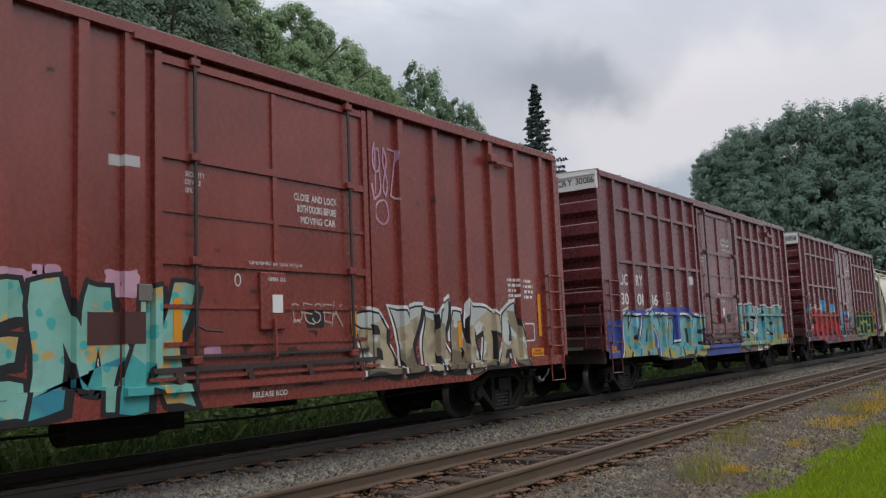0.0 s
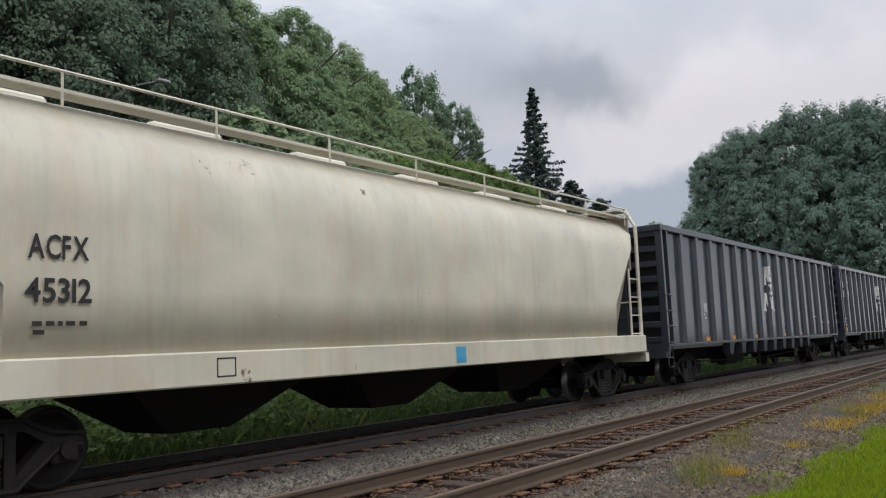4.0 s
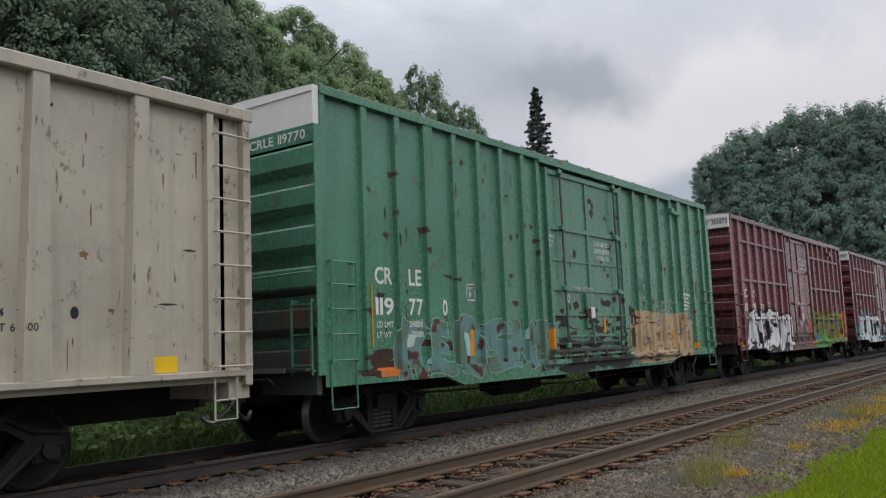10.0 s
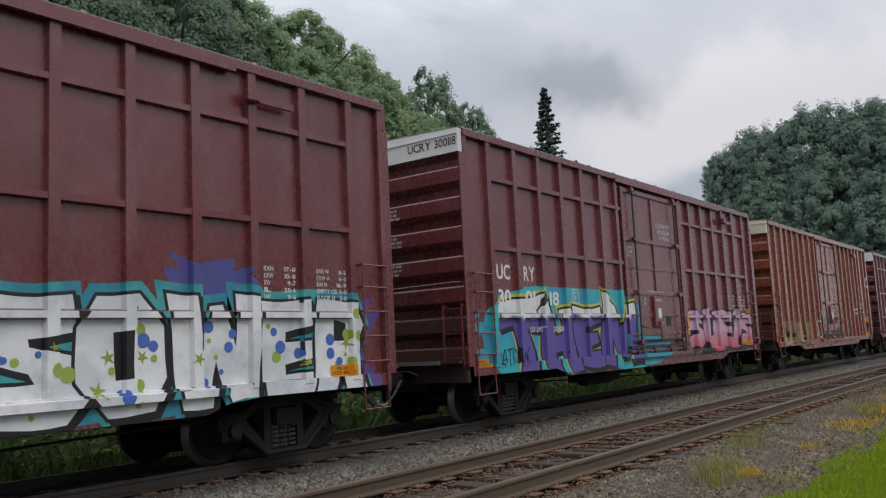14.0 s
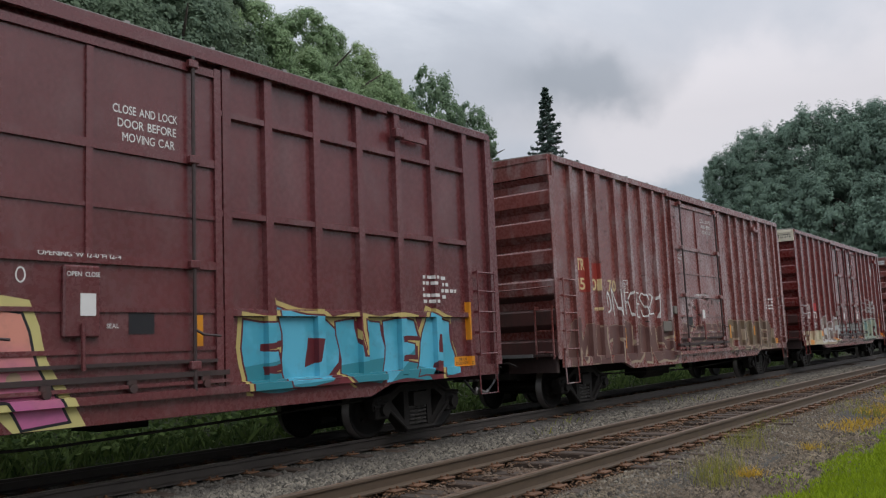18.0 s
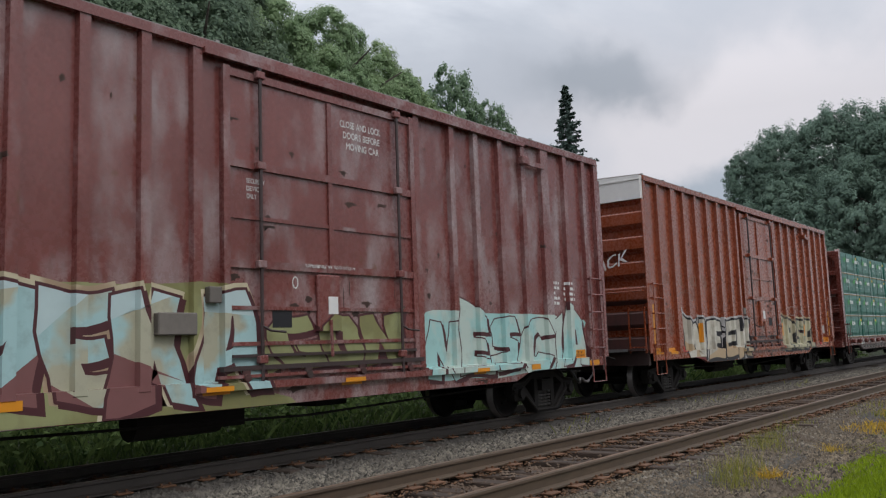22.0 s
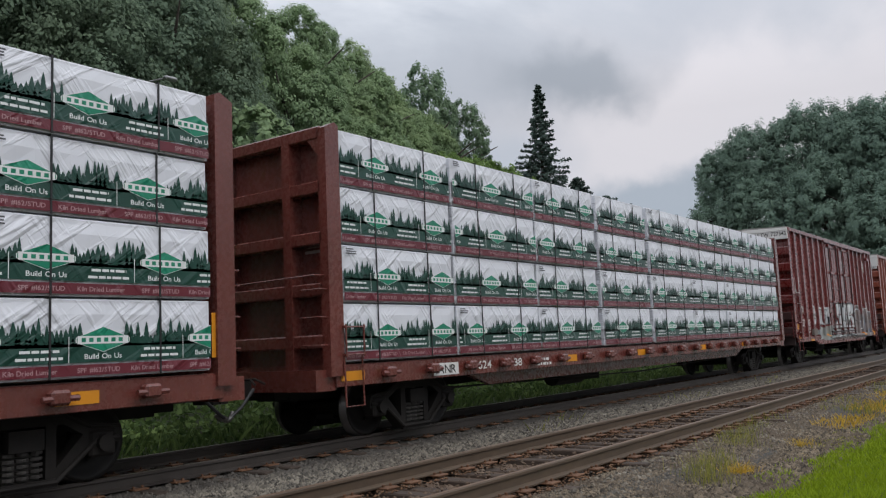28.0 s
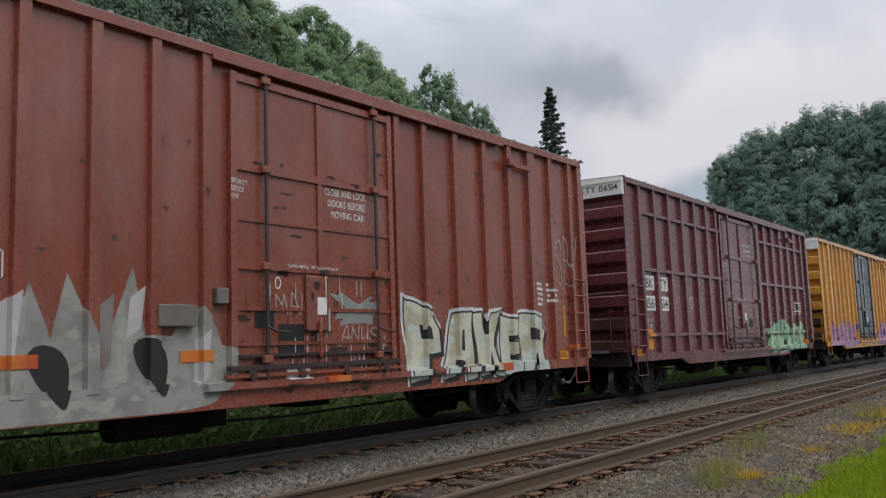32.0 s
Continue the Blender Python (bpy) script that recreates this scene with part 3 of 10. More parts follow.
CARS = []        # (thing, x of its leading end at the start)
LOADS = []       # (thing, x, y, z at the start)
WHEELSETS = []
KEEP = {}


def kept(key, make):
    if key not in KEEP:
        KEEP[key] = make()
    return KEEP[key]


def car_root(name, x, label, category):
    root = new(name)
    root.empty_display_size = 0.5
    tagged(root, label, category, "cars of the freight train")
    CARS.append((root, x))
    root.location = (x, TRACK_Y, 0)
    return root


class Relief:
    """Where the near side of a car stands proud: rectangles of u, z and their y."""

    def __init__(self, base):
        self.base, self.rects, self.foot = base, [], lambda u: 0.0

    def add(self, u0, u1, z0, z1, y):
        self.rects.append((u0, u1, z0, z1, y))

    def y(self, u, z):
        return min([r[4] for r in self.rects if r[0] <= u <= r[1] and r[2] <= z <= r[3]], default=self.base)


def decal(root, relief, name, V, F, mat, lift=0.004, label=""):
    """Paint laid on the side of a car, folded over its posts."""
    bm = bmesh.new()
    lifts = lift if isinstance(lift, list) else [lift] * len(V)
    V = [(u, max(z, relief.foot(u) + .004)) for u, z in V]
    vs = [bm.verts.new((u, q, z)) for (u, z), q in zip(V, lifts)]
    for f in F:
        try:
            bm.faces.new([vs[i] for i in f])
        except ValueError:
            pass
    us, zs = [v[0] for v in V], [v[1] for v in V]
    cu, cz = set(), set()
    for u0, u1, z0, z1, _ in relief.rects:
        if u1 < min(us) or u0 > max(us) or z1 < min(zs) or z0 > max(zs):
            continue
        cu |= {round(u0 - .014, 3), round(u0 + .001, 3), round(u1 - .001, 3), round(u1 + .014, 3)}
        cz |= {round(z0 - .008, 3), round(z0 + .001, 3), round(z1 - .001, 3), round(z1 + .008, 3)}
    for vals, no, k in ((cu, (1, 0, 0), 0), (cz, (0, 0, 1), 2)):
        lo, hi = (min(us), max(us)) if k == 0 else (min(zs), max(zs))
        for c in vals:
            if lo < c < hi:
                co = [0, 0, 0]
                co[k] = c
                bmesh.ops.bisect_plane(bm, geom=bm.verts[:] + bm.edges[:] + bm.faces[:], dist=1e-5, plane_co=co, plane_no=no)
    for v in bm.verts:
        v.co.y = relief.y(v.co.x, v.co.z) - v.co.y
    me = bpy.data.meshes.new(name)
    bm.to_mesh(me)
    bm.free()
    me.materials.append(mat)
    ob = new(name, me)
    ob.parent = root
    return tagged(ob, label)


def mark(root, relief, text, u0, z0, h, mat=None, width=None, off=0.012, name="lettering", label="", lift=0.005):
    """A line of lettering with its lower left at (u0, z0)."""
    V, F, w = lettering(text, off)
    k = (width / w) if width else h * .95
    return decal(root, relief, name, [(u0 + a * k, z0 + b * h) for a, b in V], F, mat or WHITE, lift, label or "painted lettering " + text.lower())


def bars(root, relief, u0, z0, u1, z1, rows, mat=None, seed=0, name="small_print"):
    """Fine print too small to read: rows of short bars."""
    rnd = random.Random(seed)
    V, F = [], []
    h = (z1 - z0) / rows
    for r in range(rows):
        u = u0 + rnd.uniform(0, .1) * (u1 - u0)
        while u < u1 - .02:
            w = min(rnd.uniform(.04, .13), u1 - u)
            n = len(V)
            z = z0 + r * h
            V += [(u, z), (u + w, z), (u + w, z + h * .55), (u, z + h * .55)]
            F.append((n, n + 1, n + 2, n + 3))
            u += w + rnd.uniform(.02, .05)
            if rnd.random() < .15:
                break
    return tagged(decal(root, relief, name, V, F, mat or GREYP, 0.005), kind="stuff")


def patch(root, relief, u0, u1, z0, z1, mat, name="reflector", label="", lift=0.005):
    lift = .003 if name == "painted_patch" and lift == .005 else lift
    return decal(root, relief, name, [(u0, z0), (u1, z0), (u1, z1), (u0, z1)], [(0, 1, 2, 3)], mat, lift, label)


def blob(u0, u1, z0, z1, seed=0, rag=0.12, n=46, drop=0.0):
    """A ragged sprayed outline that fills a rectangle."""
    rnd = random.Random(seed)
    a = [rnd.uniform(-1, 1) for _ in range(8)]
    V = []
    for i in range(n):
        t = 2 * math.pi * i / n
        c, s = math.cos(t), math.sin(t)
        r = 1 + rag * sum(a[k] * math.sin((k + 2) * t + k) for k in range(8)) / 2
        x = math.copysign(abs(c) ** .45, c) * r
        z = math.copysign(abs(s) ** .45, s) * r
        V.append(((u0 + u1) / 2 + x * (u1 - u0) / 2, max((z0 + z1) / 2 + z * (z1 - z0) / 2, z0 - .02)))
    n = len(V)
    V.append(((u0 + u1) / 2, (z0 + z1) / 2))
    return V, [(i, (i + 1) % n, n) for i in range(n)]


# strokes of the sprayed capitals, in a box one wide and one high
STROKES = {
    "A": (((0, 0), (.4, 1), (.62, 1), (1, 0)), ((.2, .33), (.85, .33))),
    "B": (((.1, 0), (.1, 1), (.72, .97), (.9, .76), (.68, .54), (.12, .5)), ((.66, .54), (1, .3), (.8, .02), (.1, 0))),
    "C": (((1, .75), (.72, 1), (.28, .97), (.02, .66), (.02, .3), (.28, 0), (.75, 0), (1, .24)),),
    "D": (((.1, 0), (.1, 1), (.6, 1), (1, .66), (.95, .3), (.6, 0), (.1, 0)),),
    "E": (((1, .98), (.12, .96), (.06, .5), (.12, .04), (1.02, 0)), ((.06, .5), (.85, .53))),
    "F": (((1, .98), (.12, .96), (.1, -.04)), ((.1, .5), (.85, .54))),
    "G": (((1, .78), (.7, 1), (.26, .96), (.02, .62), (.03, .3), (.3, 0), (.8, .03), (1, .24), (.98, .46), (.6, .46)),),
    "H": (((.08, 0), (.1, 1)), ((.92, 0), (.9, 1)), ((.1, .48), (.9, .54))),
    "I": (((.5, 0), (.5, 1)),),
    "J": (((.85, 1), (.88, .3), (.62, 0), (.22, .03), (0, .3)),),
    "K": (((.08, 0), (.1, 1)), ((.98, 1), (.2, .46)), ((.34, .55), (1.05, 0))),
    "L": (((.1, 1), (.06, .05), (1, .02)),),
    "M": (((0, 0), (.13, 1), (.5, .34), (.87, 1), (1, 0)),),
    "N": (((.05, 0), (.08, 1), (.9, .04), (.95, 1)),),
    "O": (((.3, .02), (.02, .3), (.05, .74), (.35, .99), (.7, .98), (.98, .7), (.95, .26), (.66, .02), (.3, .02)),),
    "P": (((.1, -.03), (.1, 1), (.7, .99), (1, .76), (.82, .47), (.12, .42)),),
    "Q": (((.3, .02), (.02, .3), (.05, .74), (.35, .99), (.7, .98), (.98, .7), (.95, .26), (.66, .02), (.3, .02)), ((.62, .3), (1.05, -.06))),
    "R": (((.1, -.03), (.1, 1), (.7, .99), (.98, .76), (.8, .5), (.12, .46)), ((.5, .46), (1.05, -.02))),
    "S": (((1, .8), (.7, 1), (.26, .98), (.03, .75), (.3, .55), (.74, .47), (1, .24), (.7, 0), (.24, .02), (0, .22)),),
    "T": (((-.02, .95), (1.02, .98)), ((.5, .98), (.46, -.02))),
    "U": (((.05, 1), (.05, .3), (.3, .02), (.7, .02), (.95, .3), (.95, 1)),),
    "V": (((0, 1), (.5, .02), (1, 1)),),
    "W": (((-.02, 1), (.2, .02), (.5, .66), (.8, .02), (1.02, 1)),),
    "X": (((0, 0), (1, 1)), ((0, 1), (1, 0))),
    "Y": (((0, 1), (.5, .48), (1, 1)), ((.5, .5), (.48, -.02))),
    "Z": (((0, .97), (1, .97), (.06, .04), (1.02, .02)),),
}
STROKES.update({
    "0": STROKES["O"], "1": (((.3, .8), (.55, 1), (.5, 0)),), "2": (((0, .8), (.4, 1), (.95, .75), (.05, .02), (1, .02)),),
    "3": (((.05, .95), (.9, .9), (.4, .55), (.95, .25), (.5, 0), (.05, .1)),), "8": (((.5, .5), (.1, .75), (.5, 1), (.9, .75), (.5, .5), (.02, .22), (.5, 0), (.98, .22), (.5, .5)),),
})
SLIM = {"I": .45, "J": .75, "L": .8, "M": 1.25, "W": 1.3, "E": .85, "F": .85, "T": .95, "S": .95}


def strokes_of(text, rnd, wild):
    """Polylines of a word in sprayed capitals, one unit high: (letter number, points, is a tail)."""
    out, x = [], 0.0
    for i, ch in enumerate(text):
        w = .86 * SLIM.get(ch, 1.0) * rnd.uniform(.92, 1.1)
        tilt, up, big, sq = rnd.uniform(-.2, .2) * wild, rnd.uniform(-.05, .05) * wild, 1 + rnd.uniform(-.03, .12) * wild, rnd.uniform(-.28, .28) * wild
        ph = rnd.uniform(0, 6)

        def bend(a, b):
            b -= .5
            a = (a - .5) * w * (1 + sq * b) + tilt * b + .05 * wild * math.sin(b * 6 + ph)
            return x + w / 2 + a, .5 + b * big + up + .04 * wild * math.sin(a * 5 + ph)
        for line in STROKES[ch]:
            out.append((i, [bend(*q) for q in line], False))
        if wild > .6 and rnd.random() < .55 * wild:
            # a tail that whips out of a corner of the letter
            lo = rnd.random() < .45
            a, b = rnd.choice(STROKES[ch])[rnd.choice((0, -1))]
            sx = rnd.choice((-1, 1))
            pts = [(a, b), (a + sx * .22, b + (-.05 if lo else .1)), (a + sx * rnd.uniform(.3, .5), b + (.12 if lo else rnd.uniform(.12, .26)))]
            out.append((i, [bend(*q) for q in pts], True))
        x += w + .30 - .10 * min(wild, 1.2)
    return out, x


def rounded(pts, closed):
    """Cuts the blunt corners of a polyline, leaves the sharp ones."""
    for _ in range(2):
        out = [pts[0]] if not closed else []
        n = len(pts) - 1
        for k in range(0 if closed else 1, n):
            a, b, c = pts[k - 1 if k else n - 1], pts[k], pts[k + 1]
            t = abs((math.atan2(c[1] - b[1], c[0] - b[0]) - math.atan2(b[1] - a[1], b[0] - a[0]) + math.pi) % (2 * math.pi) - math.pi)
            if t < 1.25:
                out += [(b[0] + (q[0] - b[0]) * .27, b[1] + (q[1] - b[1]) * .27) for q in (a, c)]
            else:
                out.append(b)
        pts = out + ([out[0]] if closed else [pts[-1]])
    return pts


def ribbons(lines, wz, wx, grow, seed, jag=1.0):
    """Broad bars along polylines that meet in corners: verts, faces and each vert's bar number."""
    V, F, Q = [], [], []
    for li, (letter, pts, tail) in enumerate(lines):
        rnd = random.Random(seed * 100 + li)
        closed = math.dist(pts[0], pts[-1]) < .02
        pts = rounded(pts, closed)
        n = len(pts) - 1
        ang = [math.atan2(pts[k + 1][1] - pts[k][1], pts[k + 1][0] - pts[k][0]) for k in range(n)]
        ends = [(rnd.uniform(-.1, .16) * jag, rnd.uniform(-.1, .16) * jag, rnd.uniform(.0, .16)) for _ in range(2)]
        for k in range(n):
            (ax, az), (bx, bz) = pts[k], pts[k + 1]
            ln = math.dist(pts[k], pts[k + 1])
            dx, dz = (bx - ax) / ln, (bz - az) / ln
            # uprights are broader than level bars
            h0 = h1 = (wx * abs(dz) + wz * abs(dx)) * .5
            if tail:
                h0, h1 = h0 * (.8 - .7 * k / n), h0 * (.8 - .7 * (k + 1) / n)

            def joint(other):
                t = abs((other - ang[k] + math.pi) % (2 * math.pi) - math.pi)
                return min(math.tan(min(t, 2.6) / 2), .9)
            e = []
            for end in (0, 1):
                inner = (k > 0) if end == 0 else (k < n - 1)
                hh = (h0, h1)[end] + grow
                if inner or closed:
                    o = ang[(k - 1) % n] if end == 0 else ang[(k + 1) % n]
                    j = joint(o) * hh
                    e.append((j, j, 0))
                else:
                    p0, p1, fl = ends[end] if not tail else (0, 0, 0)
                    e.append((p0 + grow + .03, p1 + grow + .03, fl * hh))
            a0, a1 = h0 + grow + e[0][2], h1 + grow + e[1][2]
            m = len(V)
            quad = [(ax - dx * e[0][0] + dz * a0, az - dz * e[0][0] - dx * a0), (bx + dx * e[1][0] + dz * a1, bz + dz * e[1][0] - dx * a1),
                  (bx + dx * e[1][1] - dz * a1, bz + dz * e[1][1] + dx * a1), (ax - dx * e[0][1] - dz * a0, az - dz * e[0][1] + dx * a0)]
            # blunt joints share their corners with the next bar
            for end in (0, 1):
                inner = (k > 0) if end == 0 else (k < n - 1)
                if tail or not (inner or closed):
                    continue
                o = ang[(k - 1) % n] if end == 0 else ang[(k + 1) % n]
                turn = (o - ang[k] + math.pi) % (2 * math.pi) - math.pi
                if abs(turn) < .75:
                    g = ang[k] + turn / 2
                    ho = (wx * abs(math.sin(o)) + wz * abs(math.cos(o))) * .5
                    hh = ((h0 + ho) / 2 + grow) / math.cos(turn / 2)
                    px, pz = (ax, az) if end == 0 else (bx, bz)
                    c, d = (px + math.sin(g) * hh, pz - math.cos(g) * hh), (px - math.sin(g) * hh, pz + math.cos(g) * hh)
                    if end == 0:
                        quad[0], quad[3] = c, d
                    else:
                        quad[1], quad[2] = c, d
            V += quad
            F.append((m, m + 1, m + 2, m + 3))
            Q += [letter * 1.0 + k * .006 + li * .003] * 4
    return V, F, Q


# solid sprayed capitals: the outline, then its dark holes, in a box one wide and one high
BLOCKS = {
    "A": (((0, 0), (.2, 1), (.8, 1), (1, 0), (.66, 0), (.6, .26), (.4, .26), (.34, 0)), ((.43, .42), (.57, .42), (.53, .76), (.47, .76))),
    "B": (((0, 0), (0, 1), (.8, 1), (.97, .8), (.84, .54), (1, .26), (.85, 0)), ((.36, .62), (.62, .64), (.6, .8), (.36, .8)), ((.34, .2), (.66, .22), (.64, .4), (.34, .4))),
    "C": (((1, .72), (.8, 1), (.22, 1), (0, .7), (0, .28), (.22, 0), (.85, 0), (1, .3), (.62, .34), (.55, .26), (.42, .32), (.42, .68), (.55, .74), (.63, .64)),),
    "D": (((0, 0), (0, 1), (.66, 1), (1, .7), (1, .3), (.7, 0)), ((.36, .28), (.6, .32), (.62, .66), (.36, .72))),
    "E": (((0, 0), (0, 1), (.95, 1), (1, .74), (.42, .7), (.42, .6), (.85, .58), (.85, .4), (.42, .38), (.42, .28), (1, .26), (1, 0)),),
    "F": (((0, 0), (0, 1), (.95, 1), (1, .72), (.44, .7), (.44, .58), (.86, .56), (.84, .36), (.46, .36), (.5, 0)),),
    "G": (((1, .74), (.8, 1), (.2, 1), (0, .7), (0, .28), (.22, 0), (1, 0), (1, .52), (.55, .52), (.55, .36), (.66, .34), (.6, .24), (.42, .3), (.42, .7), (.62, .72)),),
    "H": (((0, 0), (.04, 1), (.4, 1), (.4, .62), (.6, .62), (.6, 1), (.96, 1), (1, 0), (.62, 0), (.6, .36), (.4, .36), (.38, 0)),),
    "I": (((.1, 0), (.18, 1), (.82, 1), (.9, 0)),),
    "J": (((.5, 1), (.95, 1), (1, .25), (.75, 0), (.2, 0), (0, .35), (.35, .42), (.45, .3), (.52, .36)),),
    "K": (((0, 0), (.04, 1), (.38, 1), (.4, .64), (.62, 1), (1, 1), (.7, .52), (1, 0), (.6, 0), (.4, .38), (.36, 0)),),
    "L": (((0, 0), (.02, 1), (.4, 1), (.42, .32), (1, .34), (.98, 0)),),
    "M": (((0, 0), (.06, 1), (.36, 1), (.5, .62), (.64, 1), (.94, 1), (1, 0), (.7, 0), (.68, .5), (.54, .14), (.46, .14), (.32, .5), (.3, 0)),),
    "N": (((0, 0), (.03, 1), (.36, 1), (.64, .46), (.64, 1), (.98, 1), (1, 0), (.66, 0), (.36, .5), (.34, 0)),),
    "O": (((.25, 0), (0, .28), (0, .72), (.25, 1), (.75, 1), (1, .72), (1, .28), (.75, 0)), ((.42, .3), (.58, .3), (.6, .7), (.4, .7))),
    "P": (((0, 0), (.02, 1), (.8, 1), (1, .78), (.9, .44), (.44, .36), (.42, 0)), ((.4, .58), (.64, .6), (.64, .78), (.4, .8))),
    "Q": (((.25, 0), (0, .28), (0, .72), (.25, 1), (.75, 1), (1, .72), (1, .3), (1.1, -.06), (.7, .04)), ((.42, .34), (.58, .34), (.6, .7), (.4, .7))),
    "R": (((0, 0), (.02, 1), (.8, 1), (1, .76), (.8, .48), (1, 0), (.58, 0), (.46, .34), (.4, .34), (.38, 0)), ((.38, .58), (.62, .6), (.62, .78), (.38, .8))),
    "S": (((.05, 0), (0, .3), (.55, .34), (.5, .42), (.05, .5), (0, .85), (.2, 1), (.95, 1), (1, .7), (.5, .68), (.52, .62), (.95, .52), (1, .16), (.8, 0)),),
    "T": (((0, .64), (0, 1), (1, 1), (1, .66), (.68, .68), (.74, 0), (.28, 0), (.32, .68)),),
    "U": (((0, 1), (.02, .22), (.25, 0), (.78, 0), (1, .22), (1, 1), (.62, 1), (.6, .4), (.42, .4), (.4, 1)),),
    "V": (((0, 1), (.3, 0), (.7, 0), (1, 1), (.64, 1), (.5, .42), (.38, 1)),),
    "W": (((0, 1), (.16, 0), (.42, 0), (.5, .4), (.6, 0), (.86, 0), (1, 1), (.74, 1), (.7, .5), (.58, .9), (.44, .9), (.32, .5), (.28, 1)),),
    "X": (((0, 0), (.3, .5), (0, 1), (.38, 1), (.5, .7), (.64, 1), (1, 1), (.7, .5), (1, 0), (.62, 0), (.5, .3), (.38, 0)),),
    "Y": (((0, 1), (.3, .42), (.26, 0), (.72, 0), (.68, .42), (1, 1), (.62, 1), (.5, .68), (.4, 1)),),
    "Z": (((0, 1), (1, 1), (.95, .72), (.55, .34), (1, .34), (1, 0), (0, 0), (.04, .3), (.42, .68), (.02, .68)),),
}


def finer(pts, step=.2):
    out = []
    for a, b in zip(pts, pts[1:] + pts[:1]):
        n = max(1, math.ceil(math.dist(a, b) / step))
        out += [(a[0] + (b[0] - a[0]) * k / n, a[1] + (b[1] - a[1]) * k / n) for k in range(n)]
    return out


def grown(pts, d):
    """A closed outline pushed outwards by d, blunt at sharp corners."""
    area = sum(a[0] * b[1] - b[0] * a[1] for a, b in zip(pts, pts[1:] + pts[:1]))
    sg, out, n = (1 if area > 0 else -1), [], len(pts)
    for i, p in enumerate(pts):
        e = [Vector((q[1] - o[1], o[0] - q[0])).normalized() * sg for o, q in ((pts[i - 1], p), (p, pts[(i + 1) % n]))]
        m = e[0] + e[1]
        k = min(2.0 / max(m.length_squared, .2), 1.7)
        out.append((p[0] + m.x * k * d, p[1] + m.y * k * d))
    return out


def half_of(pts, px, pz, nx, nz):
    """The part of an outline on one side of a slanted line."""
    out = []
    for a, b in zip(pts, pts[1:] + pts[:1]):
        da, db = (a[0] - px) * nx + (a[1] - pz) * nz, (b[0] - px) * nx + (b[1] - pz) * nz
        if da <= 0:
            out.append(a)
        if da * db < 0:
            t = da / (da - db)
            out.append((a[0] + (b[0] - a[0]) * t, a[1] + (b[1] - a[1]) * t))
    return out


def graffiti(root, relief, text, u0, u1, z0, z1, fill, line, back=None, seed=1, wild=1.0, fat=0.075, edge=0.05, slant=0.0, label="", grow=(0.15, 0.1), shine=None, halo=None, drop=True, tone=None, ring=.035):
    """A sprayed piece: a cloud behind, a cast edge, outlined solid letters with a second tone, dots on top. fat: how far the letters crowd each other."""
    label = label or "spray-painted graffiti lettering"
    if back:
        V, F = blob(u0 - grow[0], u1 + grow[0], z0 - .02, z1 + grow[1], seed)
        decal(root, relief, "graffiti_backing", V, F, back, 0.0028, "sprayed colour cloud behind the graffiti")
    rnd = random.Random(seed)
    letters, x = [], 0.0
    for ch in text:
        w = .9 * SLIM.get(ch, 1.0) * rnd.uniform(.9, 1.12)
        tilt, up, big, flare = rnd.uniform(-.2, .2) * wild, rnd.uniform(-.05, .05) * wild, 1 + rnd.uniform(-.04, .1) * wild, rnd.uniform(-.08, .34) * wild
        ph, amp = rnd.uniform(0, 6), .035 * wild

        def bend(a, b):
            b -= .5
            a = (a - .5) * w * (1 - flare * b)
            return x + w / 2 + a + tilt * b + amp * math.sin(b * 7 + ph), .5 + b * big + up + amp * math.sin(a * 6 + ph)
        outline = list(BLOCKS[ch][0])
        if wild > .6:
            # a corner or two whip out into points
            for _ in range(1 + (rnd.random() < wild - .5)):
                k = rnd.randrange(len(outline))
                a, b = outline[k]
                if .15 < b < .85:
                    continue
                outline[k] = (a + (a - .5) * rnd.uniform(.1, .5), b + (.5 if b > .5 else -.1) * rnd.uniform(.1, .5))
        letters.append([[bend(*q) for q in finer(pts)] for pts in [outline] + [list(h) for h in BLOCKS[ch][1:]]])
        x += w + .10 - fat
    flat_pts = [q for ltr in letters for q in ltr[0]]
    a0, a1 = min(q[0] for q in flat_pts), max(q[0] for q in flat_pts)
    b0, b1 = min(q[1] for q in flat_pts), max(q[1] for q in flat_pts)
    H, W = z1 - z0, u1 - u0

    def lay(pts):
        return [(u0 + ((a - a0) / (a1 - a0) + slant * (b - b0) / 3) * W, z0 + (b - b0) / (b1 - b0) * H) for a, b in pts]
    letters = [[lay(pts) for pts in ltr] for ltr in letters]

    def layer(name, shapes, mat, words, stuff_kind=False):
        V, F, Q = [], [], []
        for pts, lift in shapes:
            if len(pts) < 3:
                continue
            n = len(V)
            V += [(a, max(b, z0 - .02)) for a, b in pts]
            Q += [lift] * len(pts)
            F += [tuple(n + i for i in f) for f in tessellate_polygon([[Vector((a, b, 0)) for a, b in pts]])]
        if F:
            ob = decal(root, relief, name, V, F, mat, Q, words)
            if stuff_kind:
                tagged(ob, kind="stuff")
    e = edge * .75
    step = .0007
    if halo:
        layer("graffiti_halo", [([(a - .015, b + .02) for a, b in grown(ltr[0], e + ring)], .0030 + .00004 * i) for i, ltr in enumerate(letters)], halo, "thin sprayed outer line", True)
    if drop:
        layer("graffiti_shadow", [([(a + .05, b - .05) for a, b in grown(ltr[0], e)], .0036 + .00004 * i) for i, ltr in enumerate(letters)], line, "sprayed block shadow", True)
    layer("graffiti_outline", [(grown(ltr[0], e), .0044 + step * i) for i, ltr in enumerate(letters)], line, label)
